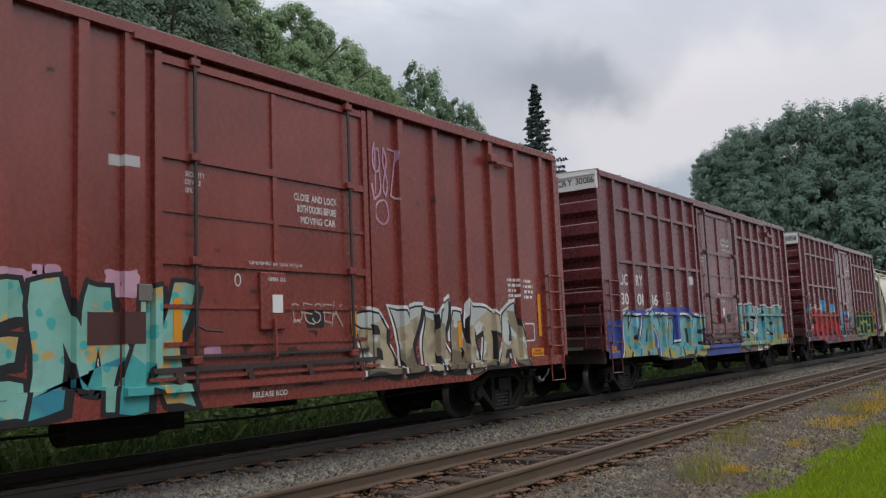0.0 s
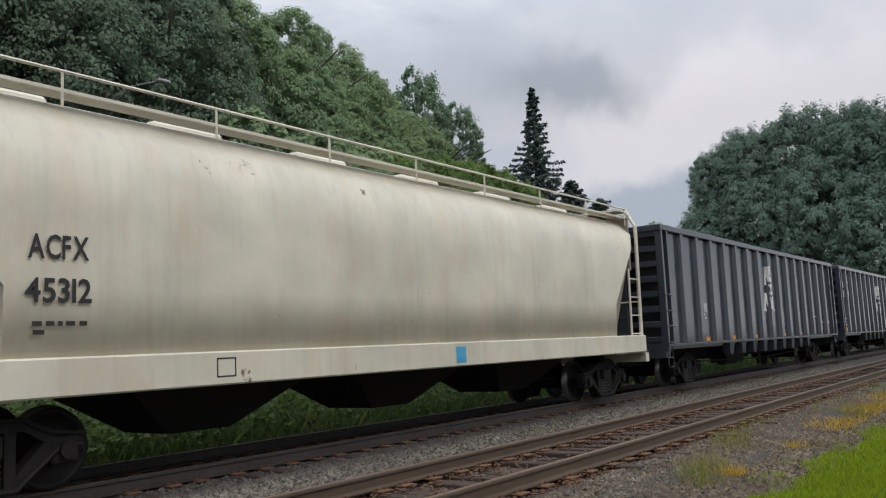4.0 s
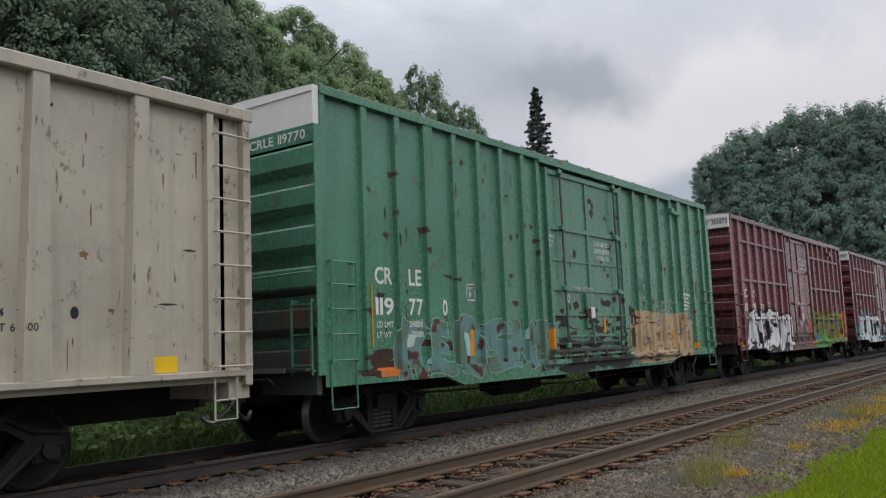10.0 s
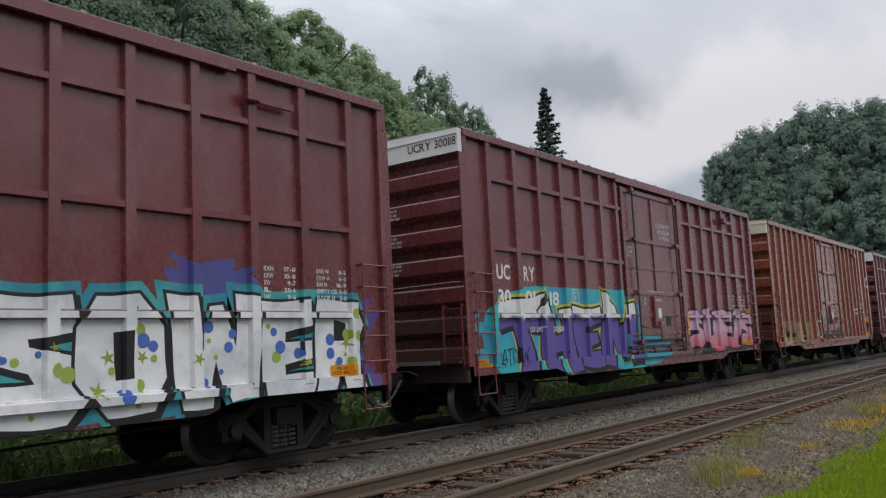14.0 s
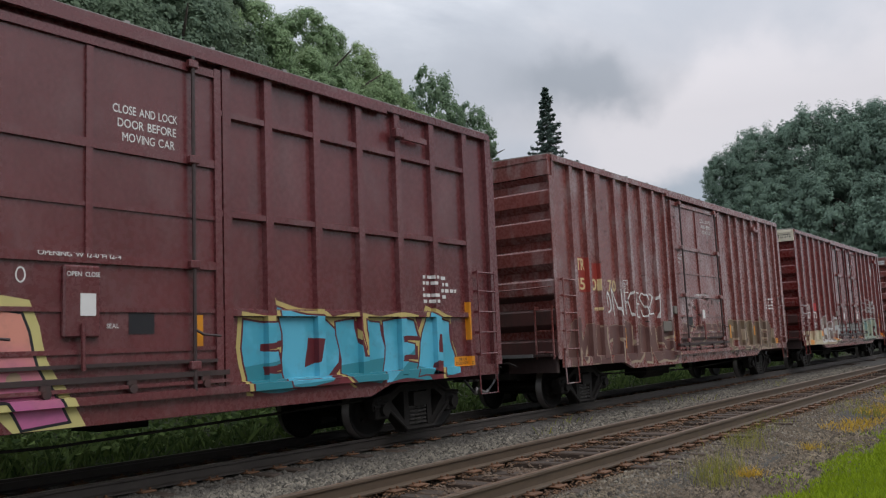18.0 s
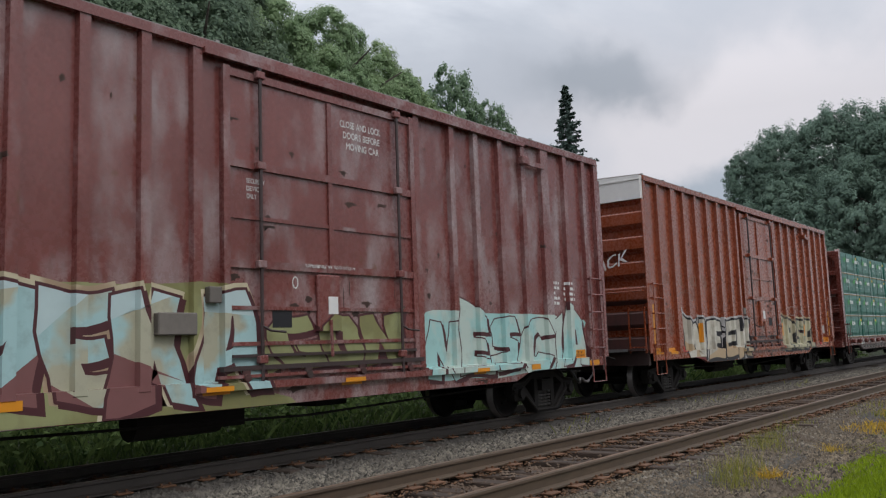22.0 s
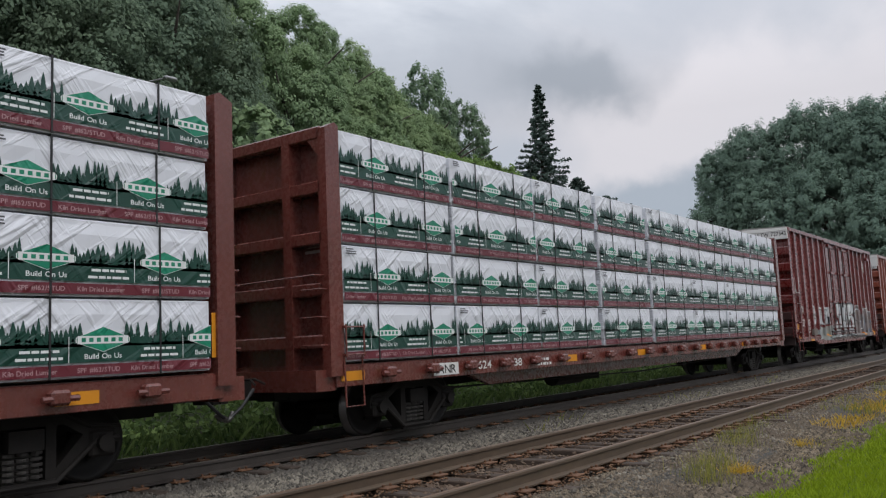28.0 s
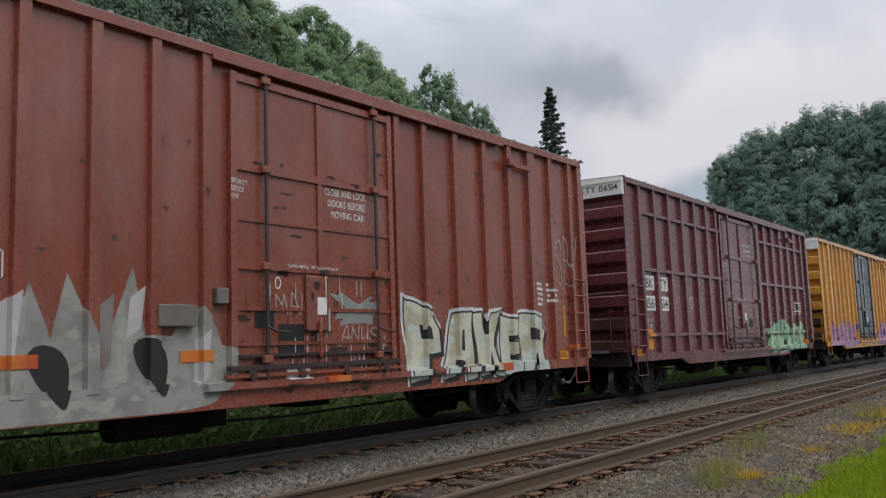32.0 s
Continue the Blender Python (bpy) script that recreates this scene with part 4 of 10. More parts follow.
    layer("graffiti_letters", [(ltr[0], .0047 + step * i) for i, ltr in enumerate(letters)], fill, label)
    for k, ink in enumerate(tone if isinstance(tone, tuple) else (tone,) if tone else ()):
        cuts = []
        for i, ltr in enumerate(letters):
            cx, cz, g = sum(q[0] for q in ltr[0]) / len(ltr[0]), z0 + H * rnd.uniform(.08, .36), rnd.uniform(-.9, .9)
            side = 1 if k == 0 else -1
            cuts.append((half_of(ltr[0], cx, cz if k == 0 else z1 - H * rnd.uniform(.1, .3), math.sin(g) * .8, side * math.cos(g)), .00485 + step * i + .00008 * k))
        layer("graffiti_tone", cuts, ink, "second colour inside the letters", True)
    holes = [(h, .00507 + step * i) for i, ltr in enumerate(letters) for h in ltr[1:]]
    layer("letter_hole", holes, line, "dark holes of the letters", True)
    for ni, ink in enumerate(shine if isinstance(shine, tuple) else (shine,) if shine else ()):
        V, F, dl = [], [], []
        star = "star" in ink.name
        for _ in range((2 if star else 4) * len(text)):
            ltr = rnd.choice(letters)[0]
            p, q = rnd.choice(ltr), (sum(v[0] for v in ltr) / len(ltr), sum(v[1] for v in ltr) / len(ltr))
            t, r, m = rnd.uniform(.15, .7), rnd.uniform(.03, .09), len(V)
            cu, cz = p[0] + (q[0] - p[0]) * t, p[1] + (q[1] - p[1]) * t
            spin = rnd.uniform(0, 6)
            long, short = (1.5, .45) if star else (1, 1)
            V += [(cu + r * (short if i % 2 else long) * math.cos(spin + .6283 * i), cz + r * (short if i % 2 else long) * math.sin(spin + .6283 * i)) for i in range(10)]
            V.append((cu, cz))
            F += [(m + i, m + (i + 1) % 10, m + 10) for i in range(10)]
            dl += [.0108 + .0007 * ni + .000002 * len(F)] * 11
        tagged(decal(root, relief, "graffiti_dot", V, F, ink, dl, "sprayed dots"), kind="stuff")


def scribble(root, relief, text, u0, u1, z0, z1, mat, seed=0, slant=0.0):
    """A quick one-line tag."""
    lines, wid = strokes_of(text, random.Random(seed), 1.2)
    kx, kz = (u1 - u0) / wid, z1 - z0
    pen = max(.018, min(.03, kz * .07))
    # bars are laid out in metres so that the stroke keeps its width
    lines = [(i, [(a * kx, b * kz) for a, b in pts], t) for i, pts, t in lines if not t]
    V, F, Q = ribbons(lines, pen, pen, 0.0, seed, .1)
    tagged(decal(root, relief, "tag", [(u0 + a + slant * b, z0 + b) for a, b in V], F, mat, [.0105 + .0002 * (q % 1) for q in Q], "thin sprayed tag"), kind="stuff")


def blotches(root, relief, count, u0, u1, z0, z1, mat, seed, wide=(.06, .3), high=(.02, .07), name="rust_blotch", lift=.0012, run=.16):
    """Ragged rust spots, some with a run below them."""
    rnd = random.Random(seed)
    V, F, lifts = [], [], []
    for _ in range(count):
        u, z, a, b = rnd.uniform(u0, u1), rnd.uniform(z0, z1), rnd.uniform(*wide) / 2, rnd.uniform(*high)
        n, k = len(V), 26
        ph, w3 = rnd.uniform(0, 6), rnd.randrange(3, 6)
        for i in range(k):
            t = 6.2832 * i / k
            q = .88 + .12 * math.sin(w3 * t + ph) + rnd.uniform(-.09, .09)
            V.append((u + a * q * math.cos(t), z + b * q * math.sin(t) - (run * rnd.uniform(0, .4) * max(0, math.sin(t * 2.5 + ph)) if math.sin(t) < -.6 else 0)))
        V.append((u, z))
        F += [(n + i, n + (i + 1) % k, n + k) for i in range(k)]
        lifts += [lift + .00004 * len(lifts) / k] * (k + 1)
    return tagged(decal(root, relief, name, V, F, mat, lifts, "dark rust spots"), kind="stuff")


# ---- running gear ----
def wheelset_mesh():
    s = Shape()
    for side in (-1, 1):
        y = .755 * side
        prof = [(.0, y + .05 * side), (.12, y + .05 * side), (.15, y + .01 * side), (.36, y - .02 * side), (.39, y + .055 * side),
                (.452, y + .06 * side), (.457, y - .04 * side), (.485, y - .05 * side), (.485, y - .075 * side), (.39, y - .08 * side), (.36, y - .05 * side), (.12, y - .06 * side), (.0, y - .06 * side)]
        s.lathe(prof, (0, 0), 28)
        s.tube([(0, y + .04 * side, 0), (0, y + .33 * side, 0)], .075, 10)
        for k in range(3):
            a = 2.1 * k
            s.box(.2 * math.cos(a) - .02, .2 * math.cos(a) + .02, y + .02 * side - .012, y + .02 * side + .012, .2 * math.sin(a) - .02, .2 * math.sin(a) + .02)
    s.tube([(0, -.75, 0), (0, .75, 0)], .085, 10)
    me = s.mesh("wheelset", TREAD, WORN_TREAD)
    # the running surface is rubbed bright
    for p in me.polygons:
        r = [math.hypot(me.vertices[i].co.x, me.vertices[i].co.z) for i in p.vertices]
        if min(r) > .45:
            p.material_index = 1
    me.polygons.foreach_set("use_smooth", [True] * len(me.polygons))
    return me


def side_frame_mesh():
    s = Shape()
    y0, y1 = -.09, .09
    top = [(-1.12, .44), (-1.12, .62), (-.75, .66), (-.42, .82), (.42, .82), (.75, .66), (1.12, .62), (1.12, .44), (.78, .5), (.45, .70), (-.45, .70), (-.78, .5)]
    s.prism(top, "y", y0, y1)
    s.prism([(-.86, .56), (-.70, .60), (-.26, .14), (-.34, .06)], "y", y0, y1)
    s.prism([(.70, .60), (.86, .56), (.34, .06), (.26, .14)], "y", y0, y1)
    s.box(-.36, .36, y0 - .03, y1 + .03, .05, .14)
    s.tube([(-1.1, y0 - .01, .5), (-.84, y0 - .02, .5), (-.34, y0 - .03, .1), (.34, y0 - .03, .1), (.84, y0 - .02, .5), (1.1, y0 - .01, .5)], .03, 7)
    s.tube([(-1.12, y0, .62), (-.75, y0 - .01, .66), (-.42, y0 - .01, .82), (.42, y0 - .01, .82), (.75, y0 - .01, .66), (1.12, y0, .62)], .028, 7)
    for sx in (-1, 1):
        s.box(sx * .30 - .06, sx * .30 + .06, y0, y1, .14, .72)
        s.soft_box(sx * .9 - .16, sx * .9 + .16, y0 - .03, y1 + .03, .30, .60, .03)
        s.tube([(sx * .9, y0 - .10, .457), (sx * .9, y0, .457)], .095, 12)
    return s.mesh("side_frame", STEEL)


def spring_mesh():
    s = Shape()
    for cx in (-.15, 0.0, .15):
        for k in range(5):
            z = .17 + k * .062
            s.tube([(cx, -.02, z), (cx, -.02, z + .034)], .07, 9)
    s.box(-.2, .2, .0, .1, .14, .47)
    return s.mesh("spring_nest", SPRING)


def truck(root, u):
    me = kept("bolster", lambda: Shape().box(-.19, .19, -1.18, 1.18, .46, .68).box(-.3, .3, -.3, .3, .68, .8).box(-.75, -.62, -.6, .6, .3, .45).box(.62, .75, -.6, .6, .3, .45).mesh("truck", STEEL))
    tr = part("truck", me, None, root, "grimy cast-steel truck", (u, 0, 0))
    for sy in (-1, 1):
        sf = part("side_frame", kept("side_frame", side_frame_mesh), None, tr, "", (0, sy * 1.02, 0))
        sp = tagged(part("spring_nest", kept("spring", spring_mesh), None, tr, "", (0, sy * 1.05, 0)), kind="stuff")
        if sy > 0:
            sf.rotation_euler.z = sp.rotation_euler.z = math.pi
    for k, sx in enumerate((-.9, .9)):
        ws = part("wheelset", kept("wheelset", wheelset_mesh), None, tr, "", (sx, 0, .457))
        WHEELSETS.append((ws, sx, k))
    return tr


def coupler(root, u, way):
    def make():
        s = Shape().box(-.1, 1.0, -.13, .13, .74, 1.0)
        s.prism([(1.0, -.2), (1.12, -.22), (1.2, -.05), (1.2, .14), (1.05, .2), (1.0, .2)], "z", .68, 1.06)
        s.tube([(.95, -.3, 1.0), (.95, -.9, 1.02), (.9, -1.05, .95)], .018, 5)
        s.box(-.2, .1, -.35, .35, .66, 1.1)
        return s.mesh("coupler", STEEL)
    ob = part("coupler", kept("coupler", make), None, root, "", (u, 0, 0))
    ob.scale.x = way
    hose = kept("hose", lambda: Shape().tube([(.5, -.35, .86), (.75, -.38, .62), (.98, -.36, .46), (1.12, -.3, .52)], .024, 7).mesh("air_hose", BLACK))
    glad = kept("gladhand", lambda: Shape().tube([(.93, -.365, .49), (1.0, -.36, .455), (1.08, -.32, .485), (1.14, -.29, .55)], .036, 8).mesh("hose_fitting", WORN_TREAD))
    h = part("air_hose", hose, None, root, "", (u, 0, 0))
    h.scale.x = way
    part("hose_fitting", glad, None, h, "worn steel hose fitting")


def underframe(root, L, mat, u0, u1, z=.78):
    s = Shape().box(.2, L - .2, -.36, .36, .62, 1.05)
    s.box(L * .36, L * .36 + 1.3, -.9, -.2, .45, .95).box(L * .58, L * .58 + .7, .1, .8, .5, .95)
    part("centre_sill", s, STEEL, root)
    s = Shape()
    s.tube([(L * .3 + .65, -.75, .58), (L * .3 + 1.9, -.75, .58)], .2, 12)
    part("air_reservoir", s, STEEL, root)
    s = Shape()
    s.tube([(u0 + 1.2, -1.0, .62), (L * .5, -1.1, .5), (u1 - 1.2, -1.0, .62)], .018, 5)
    part("brake_rod", s, STEEL, root)


def ladder(root, u0, u1, zs, mat, name="ladder"):
    z0, z1 = min(zs), max(zs)
    y = NEAR - .06
    s = Shape()
    for u in (u0, u1):
        s.box(u - .012, u + .012, y - .008, y + .008, z0 - .04, z1 + .04)
        for z in zs:
            s.box(u - .02, u + .02, y - .01, NEAR + .09, z - .02, z + .02)
    ob = part(name, s, mat, root)
    rung = kept(("rung", round(u1 - u0, 2), mat.name), lambda: Shape().tube([(0, 0, 0), (u1 - u0, 0, 0)], .014, 6).mesh("rung", mat))
    for z in zs:
        part("rung", rung, None, ob, "", (u0, y, z))
    s = Shape().tube([(u0, y + .05, z0), (u0, y + .03, .56), (u1, y + .03, .56), (u1, y + .05, z0)], .016, 6)
    part("stirrup_step", s, mat, root)


def end_wall(root, L, way, mat, z0, z1, ribs, top, band=0.44, half=HW - .03):
    """A pressed-steel end: level ribs from edge to edge, each with a ledge above and an undercut below, and a plain top panel."""
    zz0, zz1 = z0 + .06, z1 - band - .02
    pitch = (zz1 - zz0) / ribs
    prof = [(z0, .03)]
    for i in range(ribs):
        za = zz0 + i * pitch
        prof += [(za + pitch * t, d) for t, d in ((0, .10), (.05, .125), (.48, .125), (.53, .11), (.56, .0), (.60, -.06), (.84, -.03))]
    prof += [(zz1, .10), (zz1 + .02, .05)]
    V = [(-d, y, z) for z, d in prof for y in (-half, half)]
    m = len(prof)
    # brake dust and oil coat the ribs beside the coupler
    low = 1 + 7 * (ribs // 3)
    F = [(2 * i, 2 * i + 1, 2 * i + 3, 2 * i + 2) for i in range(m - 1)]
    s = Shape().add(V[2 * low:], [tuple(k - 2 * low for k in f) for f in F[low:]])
    s.box(.075, .11, -half, half, z0, z1 - .02)
    ob = part("end_wall", s, mat, root, "", (0 if way > 0 else L, 0, 0))
    ob.scale.x = way
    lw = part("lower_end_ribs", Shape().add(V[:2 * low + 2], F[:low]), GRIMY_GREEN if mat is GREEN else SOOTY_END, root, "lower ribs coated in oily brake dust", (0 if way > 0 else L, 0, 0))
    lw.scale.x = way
    for sy in (-1, 1):
        y = sy * half
        fl = part("end_flange", Shape().box(-.132, .02, min(y, y + sy * .026), max(y, y + sy * .026), z0, zz1), mat, root, "", (0 if way > 0 else L, 0, 0))
        fl.scale.x = way
    if band:
        s = Shape().prism([(-half, z1 - band), (half, z1 - band), (half, z1 - .02), (0, z1 + .03), (-half, z1 - .02)], "x", -.12, .06)
        s.box(-.14, -.12, -half, half, z1 - .12, z1 - .09)
        ob2 = part("end_panel", s, top, root, "plain top panel of the car end", (0 if way > 0 else L, 0, 0))
        ob2.scale.x = way
    return ob


def end_text(root, text, y0, z0, h, mat, width, x=-.126):
    """Lettering on the leading end's top panel; y grows away from the near side."""
    V, F, w = lettering(text, 0.01)
    k = width / w
    s = Shape().add([(x, y0 - a * k, z0 + b * h) for a, b in V], F)
    part("end_lettering", s, mat, root, "painted lettering " + text.lower())


def post_mesh(w, d, z0, z1, mat):
    def make():
        s = Shape()
        s.prism([(-w / 2 - .012, 0), (-w / 2, -d), (w / 2, -d), (w / 2 + .012, 0)], "z", z0, z1)
        return s.mesh("side_post", mat)
    return kept(("post", w, d, z0, z1, mat.name), make)


def boxcar(x, label, mat, posts_l, posts_r, door, L=16.0, top=5.28, belts=(), end_top=None, twin=False, wide=(), band=.44,
           sill=.78, door_mat=None, roof_mat=None, brake=True, ribs=7, post_w=.13):
    root = car_root("boxcar", x, label, "boxcar")
    grime = GRIMY_GREEN if mat is GREEN else BRAKE_DUST
    d = .085
    py = NEAR + d
    rel = Relief(py)
    body = Shape().box(.03, L - .03, py, -py, 1.0, top - .08)
    part("body", body, mat, root)
    for sy in (1, -1):
        o = part("side_sill", Shape().box(0, L, NEAR + .01, NEAR + .12, .88, 1.06).prism([(2.9, .88), (3.4, sill - .06), (L - 3.4, sill - .06), (L - 2.9, .88)], "y", NEAR + .012, NEAR + .1), mat, root)
        o.scale.y = sy
        o = part("eave_rail", Shape().prism([(NEAR - .02, top - .14), (NEAR - .02, top - .02), (NEAR + .1, top + .02), (NEAR + .1, top - .14)], "x", 0, L), mat, root)
        o.scale.y = sy
    rel.add(0, L, .70, 1.06, NEAR + .01)
    rel.add(door[0] - .4, min(door[1] + 3.0, L - .8), .94, 1.03, NEAR - .07)
    rel.foot = lambda u: float(np.interp(u, (2.9, 3.4, L - 3.4, L - 2.9), (.88, sill - .06, sill - .06, .88)))
    # corner posts and side posts
    for u0, u1 in ((0, .1), (L - .1, L)):
        for sy in (1, -1):
            o = part("corner_post", Shape().box(u0, u1, NEAR + .003, NEAR + .14, .88, top - .1), mat, root)
            o.scale.y = sy
        rel.add(u0, u1, .88, top, NEAR + .003)
    zt = top - .14
    for u in list(posts_l) + list(posts_r):
        w = .26 if u in wide else post_w
        me = post_mesh(w, d, 1.0, zt, mat)
        part("side_post", me, None, root, "", (u, py, 0))
        part("side_post", me, None, root, "", (L - u, -py, 0)).rotation_euler.z = math.pi
        rel.add(u - w / 2 - .004, u + w / 2 + .004, 1.0, zt, NEAR)
    runs = [(posts_l[0], door[0]), (door[1], posts_r[-1])]
    for z in belts:
        for u0, u1 in runs:
            o = part("side_belt", Shape().prism([(py, z - .055), (NEAR + .008, z - .04), (NEAR + .008, z + .035), (py, z + .06)], "x", u0, u1), mat, root)
            rel.add(u0, u1, z - .04, z + .035, NEAR + .008)
    # door: a plug door in its frame, with bars, lock rods and a latch box
    dm = door_mat or mat
    leaves = [(door[0], door[1])] if not twin else [(door[0], (door[0] + door[1]) / 2 - .16), ((door[0] + door[1]) / 2 + .16, door[1])]
    for a, b in leaves:
        s = Shape().box(a, b, NEAR + .035, py + .03, 1.06, top - .3)
        dr = part("door", s, dm, root, "closed sliding plug door")
        rel.add(a, b, 1.06, top - .3, NEAR + .035)
        fr = Shape()
        for u0, u1 in ((a, a + .1), (b - .1, b)):
            fr.box(u0, u1, NEAR - .01, NEAR + .04, 1.06, top - .26)
            rel.add(u0, u1, 1.06, top - .26, NEAR - .01)
        for z in (1.12, 2.5, 3.78, top - .33):
            fr.box(a + .1, b - .1, NEAR - .005, NEAR + .04, z - .05, z + .05)
            rel.add(a, b, z - .05, z + .05, NEAR - .01)
        part("door_frame", fr, dm, dr)
        for z in (1.5, 1.95, 3.1):
            part("door_stiffener", Shape().box(a + .1, b - .1, NEAR + .01, NEAR + .04, z - .025, z + .025), dm, dr)
        mid = (a + b) / 2
        part("door_post", Shape().box(mid - .04, mid + .04, NEAR - .0, NEAR + .04, 2.55, top - .4), dm, dr)
        for u in ((a + .55, b - .45) if not twin else (a + .45, b - .35)):
            part("lock_rod", Shape().tube([(u, NEAR - .05, 1.0), (u, NEAR - .05, top - .2)], .024, 7), grime, dr, "grimy lock rod")
            part("rod_handle", Shape().tube([(u, NEAR - .06, 1.72), (u + .09, NEAR - .1, 1.66), (u + .34, NEAR - .1, 1.64)], .017, 6), grime, dr)
            for z in (1.3, 2.5, 3.78, top - .3):
                part("rod_keeper", kept(("keeper", dm.name), lambda: Shape().soft_box(-.07, .07, -.085, .0, -.05, .05, .012).mesh("rod_keeper", dm)), None, dr, "", (u, NEAR, z))
        part("latch_box", Shape().soft_box(mid - .3, mid + .12, NEAR - .035, NEAR + .04, 1.65, 2.42, .02), dm, dr)
        part("latch_lever", Shape().tube([(mid - .1, NEAR - .06, 1.8), (mid - .1, NEAR - .08, 1.3)], .025, 6), dm, dr)
        rel.add(mid - .3, mid + .12, 1.65, 2.42, NEAR - .037)
        part("door_placard", Shape().box(mid - .12, mid + .06, NEAR - .043, NEAR - .03, 1.88, 2.12), WHITE, dr, "white placard on the latch")
    part("lower_guide", Shape().box(door[0] - .05, door[1] + .05, NEAR - .055, NEAR + .03, 1.17, 1.23), grime, root, "grimy lower door guide")
    part("lower_guide", Shape().box(door[0] + .1, door[1] - .1, NEAR - .03, NEAR + .03, 1.33, 1.37), grime, root)
    rl = kept("roller", lambda: Shape().tube([(0, -.06, 0), (0, .0, 0)], .05, 10).soft_box(-.06, .06, -.035, .01, .02, .14, .012).mesh("door_roller", SOOTY_END))
    for k in range(4):
        part("door_roller", rl, None, root, "", (door[0] + .3 + (door[1] - door[0] - .6) * k / 3, NEAR - .02, 1.08))
    part("door_track", Shape().box(door[0] - .4, min(door[1] + 3.0, L - .8), NEAR - .07, NEAR + .02, .94, 1.03).box(door[0] - .1, door[1] + .1, NEAR - .05, NEAR + .02, 1.08, 1.12), mat, root)
    part("door_rail", Shape().box(door[0] - .3, min(door[1] + 3.2, L - .8), NEAR - .055, NEAR + .02, top - .2, top - .12), mat, root)
    stop = Shape().soft_box(-.1, .1, -.12, 0, -.08, .08, .02).box(.1, .75, -.05, 0, -.06, .03)
    part("door_stop", stop, mat, root, "", (posts_r[min(4, len(posts_r) - 2)] - .05, NEAR, top - .48))
    # roof in low-pitched sheets
    rs = Shape().prism([(-HW, top), (0, top + .06), (HW, top), (HW, top - .05), (-HW, top - .05)], "x", .04, L - .04)
    n = 13
    for i in range(n + 1):
        u = .06 + (L - .14) * i / n
        rs.prism([(-HW + .02, top), (0, top + .06), (HW - .02, top), (HW - .02, top + .035), (0, top + .095), (-HW + .02, top + .035)], "x", u - .03, u + .03)
    part("roof", rs, roof_mat or ROOF, root, "low ribbed steel roof")
    for way in (1, -1):
        end_wall(root, L, way, mat, 1.05, top, ribs, end_top if end_top and way > 0 else mat, band)
        u = 0 if way > 0 else L
        s = Shape().box(-.3, -.02, -HW + .1, HW - .1, 1.12, 1.16).box(-.1, 0, -HW + .08, HW - .08, .78, 1.1)
        o = part("crossover_platform", s, grime, root, "", (u, 0, 0))
        o.scale.x = way
        lip = part("platform_edge", Shape().box(-.315, -.3, -1.08, HW - .1, 1.1, 1.17), BRIGHT, o, "bare steel edge")
        for y0, y1, zt in ((-1.5, -1.1, 2.14), (1.1, 1.5, 2.56)):
            s = Shape()
            for y in (y0, y1):
                s.box(-.2, -.17, y - .016, y + .016, 1.06, zt)
                for z in (1.12, zt - .03):
                    s.box(-.2, -.02, y - .012, y + .012, z - .02, z + .02)
            lad = part("end_ladder", s, mat, root, "", (u, 0, 0))
            lad.scale.x = way
            er = kept(("erung", mat.name), lambda: Shape().tube([(-.19, 0, 0), (-.19, .4, 0)], .013, 5).mesh("rung", mat))
            for z in np.arange(1.2, zt, .43):
                part("rung", er, None, lad, "", (0, y0, float(z)))
        s = Shape().tube([(-.05, -1.5, 2.52), (-.2, -1.48, 2.52), (-.2, .1, 2.5), (-.05, .12, 2.5)], .014, 6)
        s.tube([(-.05, -.6, 2.5), (-.2, -.6, 2.51)], .012, 5)
        o = part("end_handrail", s, mat, root, "", (u, 0, 0))
        o.scale.x = way
        coupler(root, u, -way)
    bw = Shape()
    bw.lathe([(.2, -.016), (.23, -.016), (.23, .016), (.2, .016), (.2, -.016)], (0, 0), 18)
    for k in range(4):
        bw.tube([(0, 0, 0), (.21 * math.cos(k * 1.57), 0, .21 * math.sin(k * 1.57))], .012, 4)
    if brake:
        o = part("brake_wheel", bw, BRAKE_DUST, root, "", (-.3, .8, 1.95))
        o.rotation_euler.z = math.pi / 2
        part("brake_housing", Shape().soft_box(-.26, -.05, .62, .98, 1.7, 2.2, .03), BRAKE_DUST, root)
        part("brake_rod", Shape().tube([(-.15, .8, 1.7), (-.15, .78, 1.2), (-.1, .6, .95)], .014, 5), BRAKE_DUST, root)
    ladder(root, .09, .62, (1.25, 1.62, 1.98, 2.34, 2.67), mat)
    ladder(root, L - .62, L - .09, (1.25, 1.62, 1.98, 2.34, 2.67), mat)
    underframe(root, L, mat, 1.8, L - 1.8)
    truck(root, 1.75)
    truck(root, L - 1.75)
    return root, rel

